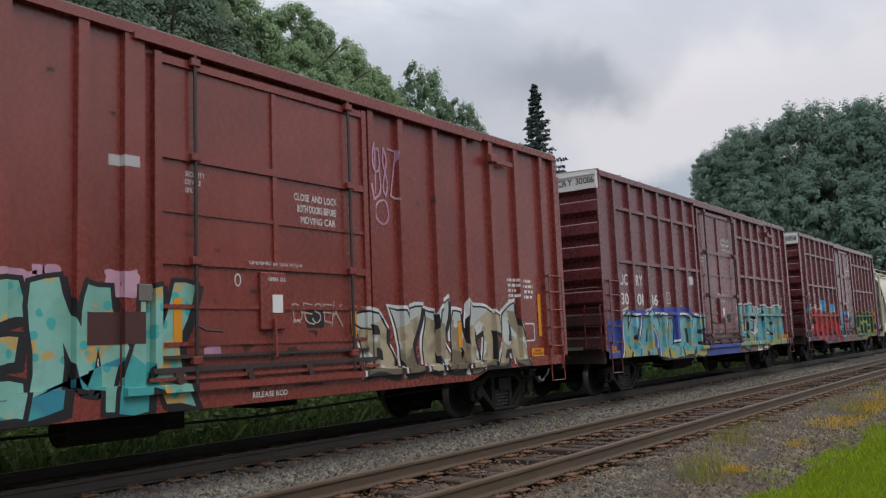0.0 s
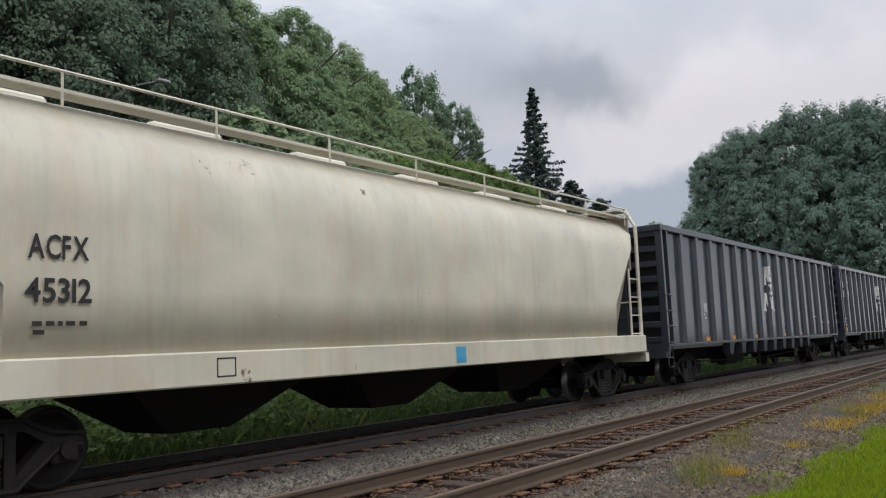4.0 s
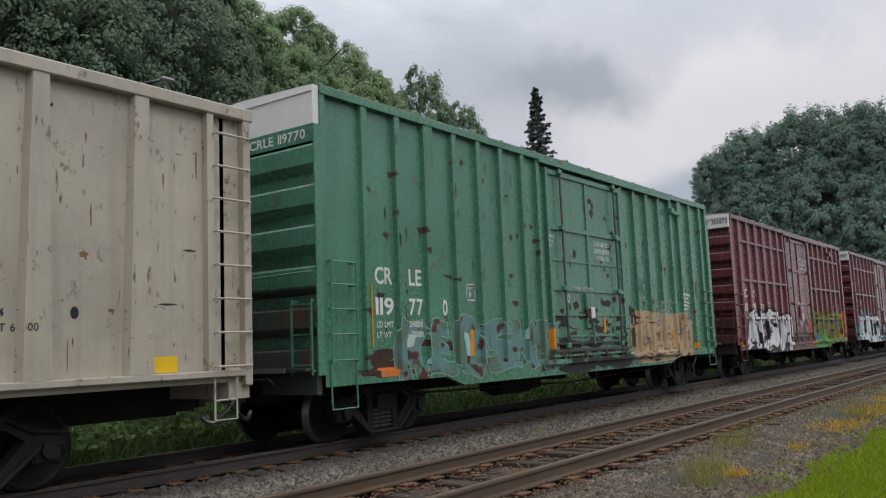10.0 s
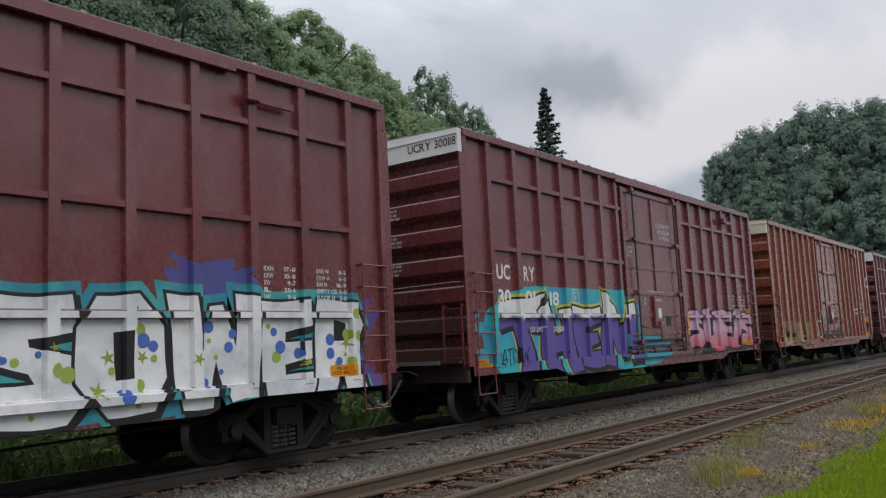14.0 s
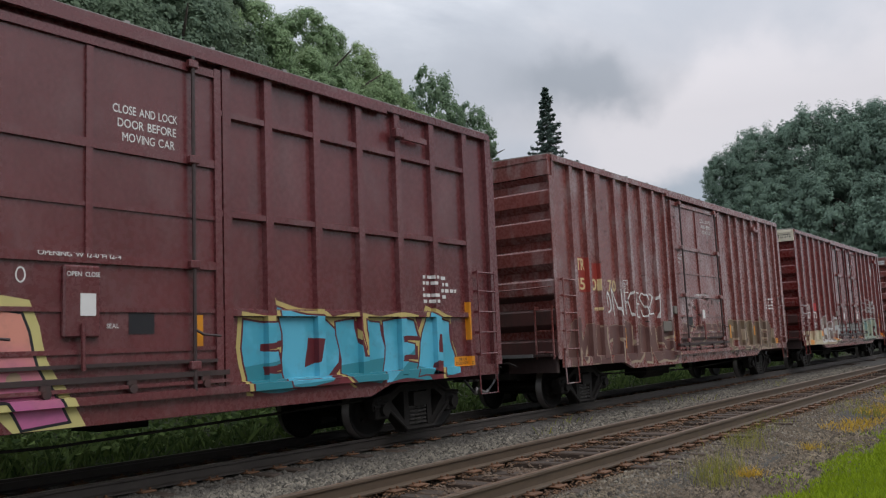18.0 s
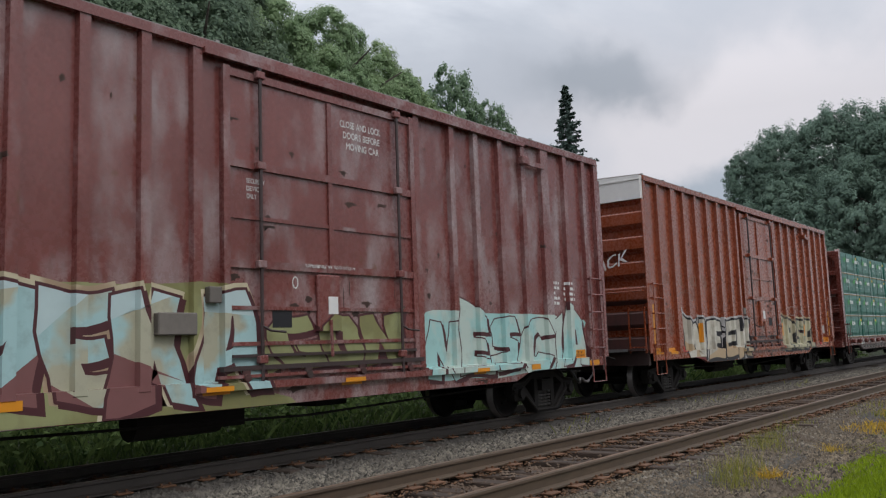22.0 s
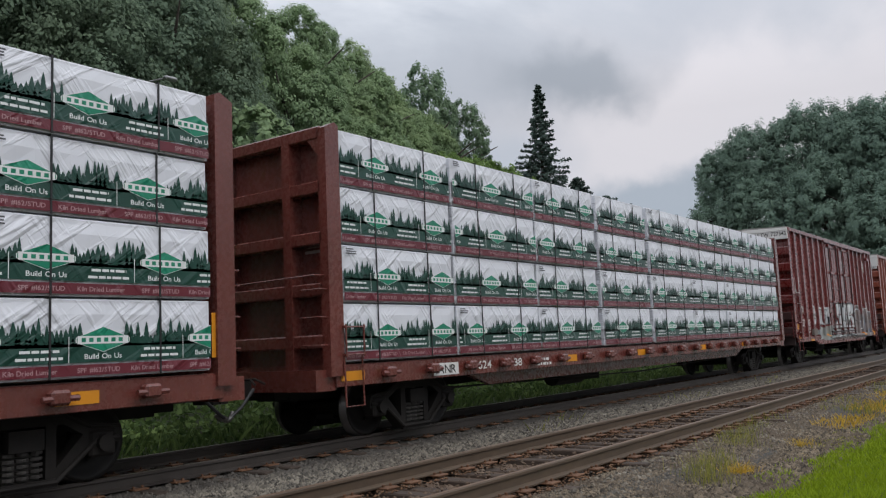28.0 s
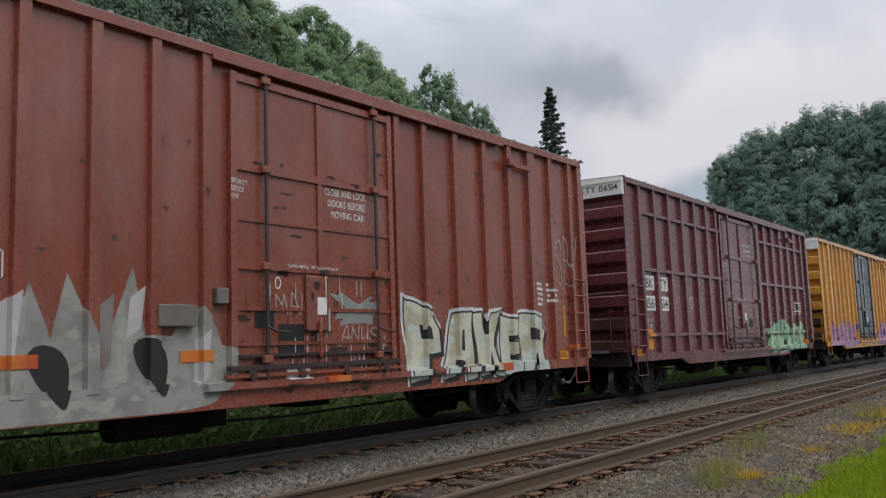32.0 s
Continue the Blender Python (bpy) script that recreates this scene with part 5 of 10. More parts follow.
# ---- gondolas ----
def gondola(x, label, mat, posts, L, top, truck_u, lead=0.0, foot=()):
    """An open car whose leading end stands at lead, with a rung bay at each corner."""
    root = car_root("gondola", x, label, "gondola car")
    near = NEAR - .07   # the posts stand proud of the sheets
    py = NEAR + .045
    rel = Relief(py)
    # real walls and an open top
    part("side_sheet", Shape().box(lead + .04, L - .04, py, py + .06, 1.12, top - .05), mat, root)
    part("side_sheet", Shape().box(lead + .04, L - .04, -py - .06, -py, 1.12, top - .05), mat, root)
    part("floor_sheet", Shape().box(lead + .3, L - .3, py, -py, 1.05, 1.12), mat, root)
    for sy in (1, -1):
        o = part("top_chord", Shape().soft_box(lead + .12, L - .12, near - .01, near + .26, top - .16, top, .015), mat, root)
        o.scale.y = sy
        o = part("side_sill", Shape().soft_box(lead, L, near, near + .22, 1.12, 1.2, .01), mat, root)
        o.scale.y = sy
    rel.add(lead, L, 1.12, 1.2, near)
    zt = top - .16
    pm = kept(("gpost", mat.name), lambda: Shape().add(
        [(-.19, 0, 1.2), (-.155, -.113, 1.2), (.155, -.113, 1.2), (.19, 0, 1.2), (-.115, 0, zt), (-.09, -.108, zt), (.09, -.108, zt), (.115, 0, zt)],
        [(0, 1, 5, 4), (1, 2, 6, 5), (2, 3, 7, 6), (0, 4, 7, 3), (0, 3, 2, 1), (4, 5, 6, 7)]).mesh("side_post", mat))
    fm = kept(("gfoot", mat.name), lambda: Shape().add(
        [(-.22, .18, 1.12), (-.22, -.117, 1.12), (.22, -.117, 1.12), (.22, .18, 1.12), (-.15, .1, .76), (-.15, -.09, .76), (.15, -.09, .76), (.15, .1, .76)],
        [(0, 1, 5, 4), (1, 2, 6, 5), (2, 3, 7, 6), (0, 4, 7, 3), (0, 3, 2, 1), (4, 5, 6, 7)]).mesh("post_foot", mat))
    for u in posts:
        part("side_post", pm, None, root, "", (u, py, 0))
        part("side_post", pm, None, root, "", (u, -py, 0)).rotation_euler.z = math.pi
        rel.add(u - .128, u + .128, 1.2, zt, near + .004)
        if truck_u + 1.6 < u < L - truck_u - 1.6 or u in foot:
            part("post_foot", fm, None, root, "", (u, py, 0))
            part("post_foot", fm, None, root, "", (u, -py, 0)).rotation_euler.z = math.pi
    # rung bays: half height at the leading corner, full height at the trailing one
    rung = kept(("grung", mat.name), lambda: Shape().tube([(0, .05, 0), (0, 0, 0), (.54, 0, 0), (.54, .05, 0)], .017, 6).mesh("rung", mat))
    for u0, stile, zs in ((lead - .04, lead + .43, (1.24, 1.66, 2.07, 2.49)), (L - .58, L - .62, [1.25 + .417 * k for k in range(8) if 1.25 + .417 * k < top - .2])):
        for sy in (-1, 1):
            st = part("bay_post", Shape().box(stile - .05, stile + .05, near + .012, py + .01, 1.2, zt), mat, root)
            st.scale.y = sy
        rel.add(stile - .05, stile + .05, 1.2, zt, near + .012)
        for z in zs:
            part("rung", rung, None, st, "", (u0, near - .045, z))
        ub = u0 + .02
        part("stirrup_step", Shape().tube([(ub, near + .04, 1.14), (ub, near + .04, .6), (ub + .34, near + .04, .6), (ub + .34, near + .04, 1.14)], .016, 6).tube([(ub, near + .04, .84), (ub + .34, near + .04, .84)], .014, 6), mat, root)
    # ends: a recessed wall behind flat level bars, a dented cover sheet over the middle
    for way in (1, -1):
        u = lead if way > 0 else L
        pieces = [("corner_post", Shape().soft_box(-.02, .1, near + .003, near + .19, 1.0, top - .1, .012)), ("corner_post", Shape().soft_box(-.02, .1, -near - .19, -near - .003, 1.0, top - .1, .012)),
                  ("end_chord", Shape().soft_box(-.06, .13, near - .01, -near + .01, top - .165, top + .004, .015)), ("end_sill", Shape().box(-.03, .3, near + .1, -near - .1, .84, 1.22)),
                  ("end_wall", Shape().box(.34, .4, py, -py, 1.1, top - .06))]
        cover = Shape().soft_box(-.045, .0, -.58, .58, 1.24, top - .17, .01)
        for k in range(6):
            for y in (-.36, .0, .36):
                cover.soft_box(-.052, -.04, y - .1, y + .1, 1.5 + k * .42, 1.53 + k * .42, .004)
        pieces.append(("end_cover", cover))
        for i in range(8):
            z = 1.235 + i * (top - 1.55) / 7
            pieces.append(("end_bar", Shape().soft_box(-.012, .3, near + .18, -near - .18, z, z + .165, .02)))
        for nm, piece in pieces:
            part(nm, piece, mat, root, "ribbed end wall" if nm == "end_wall" else "", (u, 0, 0)).scale.x = way
        s = Shape().box(-.26, -.03, -1.1, 1.1, 1.1, 1.14)
        o = part("end_platform", s, mat, root, "", (u, 0, 0))
        o.scale.x = way
        coupler(root, u, -way)
    underframe(root, L, mat, truck_u, L - truck_u)
    truck(root, truck_u)
    truck(root, L - truck_u)
    return root, rel


# ---- covered hopper ----
def hopper(x, label, mat, L=17.4):
    root = car_root("covered_hopper", x, label, "hopper car")
    rel = Relief(NEAR + .05)
    top = 4.62
    u0, u1 = .35, L - .35
    # rounded barrel body, cut back at both ends by the slope sheets
    sec = [(-1.50, 1.45), (-1.535, 2.2), (-1.54, 3.1), (-1.50, 3.6), (-1.36, 4.0), (-1.05, 4.33), (-.55, 4.5), (0, 4.54)]
    sec = sec + [(-y, z) for y, z in sec[-2::-1]]
    def cut(z):
        return u0 - .35 + max(0, min(1.5, (3.95 - z) * .95)) if z < 3.95 else u0 - .35
    V = []
    for y, z in sec:
        V.append((max(cut(z), 0.02), y, z))
    for y, z in sec:
        V.append((L - max(cut(z), 0.02), y, z))
    n = len(sec)
    F = [(i, i + 1, n + i + 1, n + i) for i in range(n - 1)] + [(0, n, 2 * n - 1, n - 1)]
    for way, cap in ((0, V[:n]), (1, V[n:])):
        part("end_sheet", Shape().add(cap, [tuple(range(n)) if way == 0 else tuple(range(n))[::-1]]), mat, root, "flat end sheet of the hopper body")
    part("barrel", Shape().add(V, [f[::-1] for f in F]), mat, root, "smooth curved side sheets with faded streaks", smooth=True)
    for sy in (1, -1):
        o = part("side_sill", Shape().soft_box(0, L, NEAR, NEAR + .14, 1.04, 1.46, .02), mat, root)
        o.scale.y = sy
    rel.add(0, L, 1.04, 1.46, NEAR)
    for way in (1, -1):
        u = 0 if way > 0 else L
        s = Shape().prism([(-.05, 4.45), (.05, 4.45), (.05, 3.1), (-.05, 3.1)], "y", -1.3, 1.3)
        for y in (-1.3, -.65, 0, .65, 1.3):
            gus = Shape().add([(0, y - .03, 3.9), (0, y + .03, 3.9), (1.9, y + .03, 1.5), (1.9, y - .03, 1.5), (-.1, y - .03, 3.9), (-.1, y + .03, 3.9), (1.2, y + .03, 1.5), (1.2, y - .03, 1.5)],
                  [(0, 1, 2, 3), (4, 7, 6, 5), (0, 3, 7, 4), (1, 5, 6, 2)])
            part("gusset", gus, HOPPER_GRIME_SHADE, root, "", (u, 0, 0)).scale.x = way
        o = part("slope_sheet", s, HOPPER_GRIME_SHADE, root, "braced slope sheet of the hopper end, grime and recess shade in its colour", (u, 0, 0))
        o.scale.x = way
        s = Shape().box(-.3, 1.6, -1.5, 1.5, 1.02, 1.1).box(-.3, -.1, -1.5, 1.5, .8, 1.1)
        o = part("end_deck", s, mat, root, "", (u, 0, 0))
        o.scale.x = way
        s = Shape()
        for y in (-1.48, 1.48):
            s.tube([(.05, y, 1.0), (-.05, y, 4.2), (-.15, y * .8, 4.66)], .05, 6)
            s.tube([(.62, y, 1.0), (.55, y, 3.1)], .03, 6)
            for z in (1.5, 1.95, 2.4, 2.85):
                s.tube([(.03, y, z), (.58, y, z)], .016, 5)
        s.tube([(-.1, -1.4, 2.3), (-.1, 1.4, 2.3)], .02, 5)
        s.box(-.2, .4, -1.2, 1.2, 4.6, 4.64)
        o = part("end_frame", s, mat, root, "", (u, 0, 0))
        o.scale.x = way
        coupler(root, u, -way)
    # running boards and handrails along the roof
    for y in (-1.12, 1.12):
        s = Shape().box(.1, L - .1, y - .12, y + .12, 4.42, 4.45)
        part("running_board", s, mat, root, "", (0, 0, 0))
        s = Shape().tube([(0, y * 1.14, 4.66), (L, y * 1.14, 4.66)], .022, 5)
        for i in range(9):
            u = .1 + (L - .2) * i / 8
            s.tube([(u, y * 1.14, 4.25), (u, y * 1.14, 4.66)], .018, 5)
        s.box(.1, L - .1, y * 1.14 - .01, y * 1.14 + .01, 4.42, 4.46)
        part("roof_handrail", s, mat, root)
    hat = kept("hatch", lambda: Shape().soft_box(-.6, .6, -.35, .35, 0, .12, .04).mesh("roof_hatch", mat))
    for i in range(6):
        part("roof_hatch", hat, None, root, "", (2 + (L - 4) * i / 5, 0, 4.52))
    for i in range(3):
        u = L * (.27 + .23 * i)
        s = Shape().add([(u - 1.7, -1.2, 1.2), (u + 1.7, -1.2, 1.2), (u + 1.7, 1.2, 1.2), (u - 1.7, 1.2, 1.2), (u - .5, -.5, .42), (u + .5, -.5, .42), (u + .5, .5, .42), (u - .5, .5, .42)],
                        [(0, 1, 5, 4), (1, 2, 6, 5), (2, 3, 7, 6), (3, 0, 4, 7), (4, 5, 6, 7), (0, 3, 2, 1)])
        part("discharge_chute", s, STEEL, root)
    part("brake_cylinder", Shape().tube([(.3, -.9, 1.95), (.95, -.9, 1.95)], .19, 14), mat, root)
    truck(root, 1.5)
    truck(root, L - 1.5)
    return root, rel


# ---- bulkhead flat cars and their lumber ----
def flatcar(x, label, L, mat):
    root = car_root("bulkhead_flatcar", x, label, "flat car")
    rel = Relief(NEAR + .05)
    part("deck", Shape().box(0, L, NEAR + .08, -NEAR - .08, 1.04, 1.16), mat, root, "worn deck under the lumber")
    for sy in (1, -1):
        o = part("side_sill", Shape().soft_box(.02, L - .02, NEAR + .05, NEAR + .13, .84, 1.15, .01).prism([(3.6, .86), (4.4, .62), (L - 4.4, .62), (L - 3.6, .86)], "y", NEAR + .35, NEAR + .45), mat, root)
        o.scale.y = sy
    wp = kept("winch", lambda: Shape().soft_box(-.11, .11, -.1, .05, .93, 1.09, .03).tube([(-.2, -.06, 1.0), (.2, -.06, 1.0)], .035, 7).mesh("stake_pocket", FLAT_RED))
    for i in range(20):
        part("stake_pocket", wp, None, root, "", (1.1 + (L - 2.2) * i / 19, NEAR, 0))
    for way in (1, -1):
        u = 0 if way > 0 else L
        s = Shape()
        for y0, y1 in ((NEAR, NEAR + .16), (-NEAR - .16, -NEAR)):
            s.prism([(-.14, 1.0), (.14, 1.0), (.14, 4.68), (.06, 4.72), (-.14, 4.62)], "y", y0, y1)
        s.box(.10, .135, NEAR + .1, -NEAR - .1, 1.1, 4.66)
        o = part("bulkhead", s, mat, root, "steel end bulkhead with deep beams", (u, 0, 0))
        o.scale.x = way
        for sy in (-1, 1):
            y = sy * (-NEAR - .16)
            part("gusset", Shape().prism([(y, 4.62), (y - sy * .34, 4.62), (y, 4.2)], "x", -.12, .05), mat, o)
            if sy < 0:
                part("handrail", Shape().tube([(-.14, NEAR + .1, 2.45), (-.3, NEAR + .12, 2.45), (-.3, .6, 2.42), (-.2, .62, 2.42)], .014, 6), mat, o)
                for z in (1.45, 1.85, 2.25):
                    part("grab_iron", Shape().tube([(-.12, NEAR + .06, z), (-.26, NEAR + .06, z), (-.26, NEAR + .46, z), (-.12, NEAR + .46, z)], .012, 6), mat, o)
        for z in (1.5, 2.25, 3.0, 3.75, 4.56):
            part("bulkhead_beam", Shape().soft_box(-.14, .11, NEAR + .12, -NEAR - .12, z - .09, z + .1, .02), mat, o)
        for y in (-.75, .75):
            part("bulkhead_post", Shape().box(-.15, .11, y - .08, y + .08, 1.1, 4.6), mat, o)
        part("end_sill", Shape().box(-.35 if way > 0 else -.05, .05 if way > 0 else .35, NEAR + .1, -NEAR - .1, .8, 1.1), mat, root, "", (u, 0, 0))
        coupler(root, u, -way)
    end_text(root, "CAUTION", 1.25, 4.5, .1, GREYP, .5, -.126)
    for i, (z, wd) in enumerate(((2.98, .3), (2.9, .36), (2.82, .42))):
        part("end_print", Shape().box(.092, .098, -1.3, -1.3 + wd, z, z + .045), GREYP, root, "small stencilled line")
    ladder(root, .12, .5, (1.3, 1.7), mat)
    underframe(root, L, mat, 2.3, L - 2.3)
    truck(root, 2.3)
    truck(root, L - 2.3)
    return root, rel



def creases(nt, strength, seed=0.0):
    """Slanting folds of pulled plastic sheet, as a height."""
    v = coords(nt, (1, 1, 1), 13.0)
    hs = []
    for turn, sc in ((.62, (.5, 1, 4.6)), (-.95, (.6, 1, 3.8))):
        mp = nt.nodes.new("ShaderNodeMapping")
        mp.inputs["Rotation"].default_value = (0, turn, 0)
        m2 = nt.nodes.new("ShaderNodeMapping")
        m2.inputs["Scale"].default_value = sc
        nt.links.new(v, mp.inputs[0])
        nt.links.new(mp.outputs[0], m2.inputs[0])
        hs.append(span(nt, noise_tex(nt, m2.outputs[0], 1.7, 3, 0.5), .52, .78, 0, strength))
    add = nt.nodes.new("ShaderNodeMath")
    add.operation = "ADD"
    nt.links.new(hs[0], add.inputs[0])
    nt.links.new(hs[1], add.inputs[1])
    return add.outputs[0]


def printed(name, col):
    """Ink on creased plastic sheet."""
    m, nt, p = material(name)
    n2 = noise_tex(nt, coords(nt, (1, 1, 1), 13.0), 1.5, 5, .6)
    nt.links.new(blend(nt, n2, shade(col, .75), shade(col, 1.25)), p.inputs["Base Color"])
    p.inputs["Roughness"].default_value = .33
    bump(nt, p, creases(nt, 1.0), .5, .035)
    return m


m, nt, p = material("white_lumber_wrap")
v = coords(nt, (1, 1, 1), 13.0)
vw = coords(nt, (.9, 1, 3.2), 13.0)
n1, n2 = noise_tex(nt, vw, 1.6, 5, 0.6), noise_tex(nt, v, 0.7, 4)
c = blend(nt, n2, (0.58, 0.59, 0.63, 1), (0.76, 0.77, 0.81, 1))
nt.links.new(c, p.inputs["Base Color"])
p.inputs["Roughness"].default_value = 0.42
bump(nt, p, creases(nt, 1.0), 0.6, 0.045)
WRAP_WHITE = m
m, nt, p = material("green_lumber_wrap")
v = coords(nt, (1, 1, 1), 13.0)
vw = coords(nt, (1.4, 1, 4), 13.0)
n1, n2 = noise_tex(nt, vw, 1.8, 5, 0.6), noise_tex(nt, v, 0.7, 4)
c = blend(nt, n2, (0.014, 0.10, 0.07, 1), (0.026, 0.168, 0.126, 1))
nt.links.new(c, p.inputs["Base Color"])
p.inputs["Roughness"].default_value = 0.38
bump(nt, p, n1, 0.5, 0.05)
WRAP_GREEN = m

PRINT_GREEN = printed("dark_green_print", (0.012, 0.055, 0.04, 1))
PRINT_TEAL = printed("green_logo_print", (0.01, 0.21, 0.12, 1))
PRINT_RED = printed("maroon_print", (0.13, 0.02, 0.03, 1))
PRINT_LIME = plain("lime_logo_print", (0.06, 0.42, 0.06, 1), 0.45, var=0.12)
PRINT_WHITE = plain("white_print", (0.72, 0.73, 0.72, 1), 0.45, var=0.08)
PRINT_PINK = plain("pale_pink_print", (0.42, 0.26, 0.27, 1), 0.5, var=0.1)
DARK_STAMP = plain("dark_stamp_ink", (0.08, 0.08, 0.09, 1), 0.6)
STRAP = plain("black_strap", (0.015, 0.015, 0.016, 1), 0.5)
TAG_YELLOW = plain("yellow_tag", (0.75, 0.55, 0.02, 1), 0.5, var=0.1)
WOOD = plain("sawn_wood_dunnage", (0.42, 0.28, 0.15, 1), 0.8, var=0.3)


def quads(shape, rects, y):
    for a, b, z0, z1 in rects:
        shape.add([(a, y, z0), (b, y, z0), (b, y, z1), (a, y, z1)], [(0, 1, 2, 3)])
    return shape


def bundle_box(w, h, mat, seed, depth=1.24):
    """A wrapped stack of boards with softly sagging faces."""
    rnd = random.Random(seed)
    nx, nz = 14, 5
    V, F = [], []
    for j in range(nz + 1):
        for i in range(nx + 1):
            edge = 0 if i in (0, nx) or j in (0, nz) else 1
            V.append((w * i / nx, -rnd.uniform(0, .018) * edge + (.02 if not edge else 0), h * j / nz))
    k = nx + 1
    F += [(j * k + i, j * k + i + 1, (j + 1) * k + i + 1, (j + 1) * k + i) for j in range(nz) for i in range(nx)]
    s = Shape().add(V, F)
    s.soft_box(.0, w, .012, depth, .0, h, .015)
    return s


def clipped(poly, lo, hi):
    """The part of a flat outline (u, z) that lies between two uprights."""
    for lim, sg in ((lo, 1), (hi, -1)):
        out = []
        for i, q in enumerate(poly):
            r = poly[i - 1]
            din, pin = sg * (q[0] - lim) >= 0, sg * (r[0] - lim) >= 0
            if din != pin:
                t = (lim - r[0]) / (q[0] - r[0])
                out.append((lim, r[1] + (q[1] - r[1]) * t))
            if din:
                out.append(q)
        poly = out
    return poly


class Print:
    """Ink on the front of a bundle, cut off at its ends."""

    def __init__(self, w, y):
        self.s, self.w, self.y = Shape(), w, y

    def poly(self, pts, lift=0.0):
        q = clipped(pts, .008, self.w - .008)
        if len(q) > 2:
            self.s.add([(u, self.y - lift, z) for u, z in q], [tuple(range(len(q)))])
        return self

    def rect(self, a, b, z0, z1, lift=0.0):
        return self.poly([(a, z0), (b, z0), (b, z1), (a, z1)], lift)

    def text(self, words, u, z, h, width):
        V, F, w = lettering(words, .012)
        k = width / w
        for f in F:
            self.poly([(u + V[i][0] * k, z + V[i][1] * h) for i in f], .0)
        return self

    def put(self, name, mat, root, label=""):
        if self.s.v:
            return part(name, self.s, mat, root, label)


PERIOD = 1.42


def white_bundle(x, y, z, w, h, phase, seed):
    root = new("lumber_bundle")
    tagged(root, "lumber bundle in white wrap printed with green treetops", "lumber bundle", "lumber on the flat cars")
    LOADS.append((root, x, y, z))
    root.location = (x, y, z)
    part("wrap", bundle_box(w, h, WRAP_WHITE, seed), WRAP_WHITE, root)
    f = -.024
    rnd = random.Random(seed)
    sag = rnd.uniform(-.012, .012)
    cs = [phase + PERIOD * k for k in range(-2, 3)]
    wood = Print(w, f)
    foot = Print(w, f)
    lines = Print(w, f - .0025)
    pink = Print(w, f - .002)
    foot.rect(0, w, .028 * h, .165 * h)
    wood.rect(0, w, .19 * h, .43 * h)
    for c in cs:
        u = c + .25
        while u < c + PERIOD - .3:
            t = rnd.uniform(.045, .085)
            zt = .46 * h + rnd.uniform(.06, .31) * h
            m = u + t / 2
            for q in range(4):
                zz = .40 * h - .01 + (zt - .40 * h) * q / 4.4
                wd = t * (1.0 - .2 * q)
                wood.poly([(m - wd, zz), (m + wd, zz), (m + .004, min(zz + (zt - .40 * h) * .42, zt)), (m - .004, min(zz + (zt - .40 * h) * .42, zt))], .00005 * q)
            u += t * .8
        lines.rect(c - .4, c - .392, .19 * h, .52 * h)
        for a, b, zz in ((.50, .92, .325), (.46, .96, .235)):
            q = c + a
            while q < c + b:
                e = rnd.choice((.05, .08, .11))
                lines.rect(q, min(q + e, c + b), zz * h, (zz + .034) * h)
                q += e + .016
        lines.text("Build On Us", c - .22, .235 * h, .055, .44)
        pink.text("Kiln Dried Lumber", c + .34, .065 * h, .05, .56)
        pink.text("SPF #162/STUD", c - .3, .065 * h, .05, .5)
        if -.3 < c < w + .3:
            Print(w, f - .0015).poly([(c - .32, .502 * h), (c - .32, .443 * h), (c, .318 * h), (c + .32, .443 * h), (c + .32, .502 * h), (c, .648 * h)]).put("logo_border", PRINT_WHITE, root)
            Print(w, f - .003).poly([(c - .31, .50 * h), (c - .31, .445 * h), (c, .325 * h), (c + .31, .445 * h), (c + .31, .50 * h), (c, .64 * h)]).put("logo", PRINT_TEAL, root, "green six-sided logo")
            Print(w, f - .0038).rect(c - .30, c + .30, .425 * h, .525 * h).put("logo_bar", PRINT_WHITE, root)
            bl = Print(w, f - .0046)
            for k in range(6):
                a0 = c - .255 + k * .087
                bl.rect(a0, a0 + .05, .448 * h, .502 * h)
            if bl.s.v:
                tagged(bl.put("logo_band", PRINT_TEAL, root, "green blocks across the logo"), kind="stuff")
    wood.put("treetop_print", PRINT_GREEN, root, "dark green printed treetops")
    foot.put("foot_print", PRINT_RED, root, "maroon printed stripe")
    tagged(lines.put("printed_line", PRINT_WHITE, root, "white printed lines"), kind="stuff")
    tagged(pink.put("stripe_lettering", PRINT_PINK, root, "pale lettering kiln dried lumber"), kind="stuff")
    if rnd.random() < .5:
        g = Print(w, f - .001)
        for k in range(3):
            g.rect(.06, .06 + rnd.uniform(.14, .24), (.84 + .04 * k) * h, (.862 + .04 * k) * h)
        g.put("mill_stamp", DARK_STAMP, root, "small dark mill stamp")
    for u in (w * .27 + sag, w * .74 - sag):
        part("strap", Shape().box(u - .011, u + .011, f - .006, 1.25, h - .002, h + .008).box(u - .011, u + .011, f - .008, f + .002, 0, h + .008), STRAP, root)
    return root


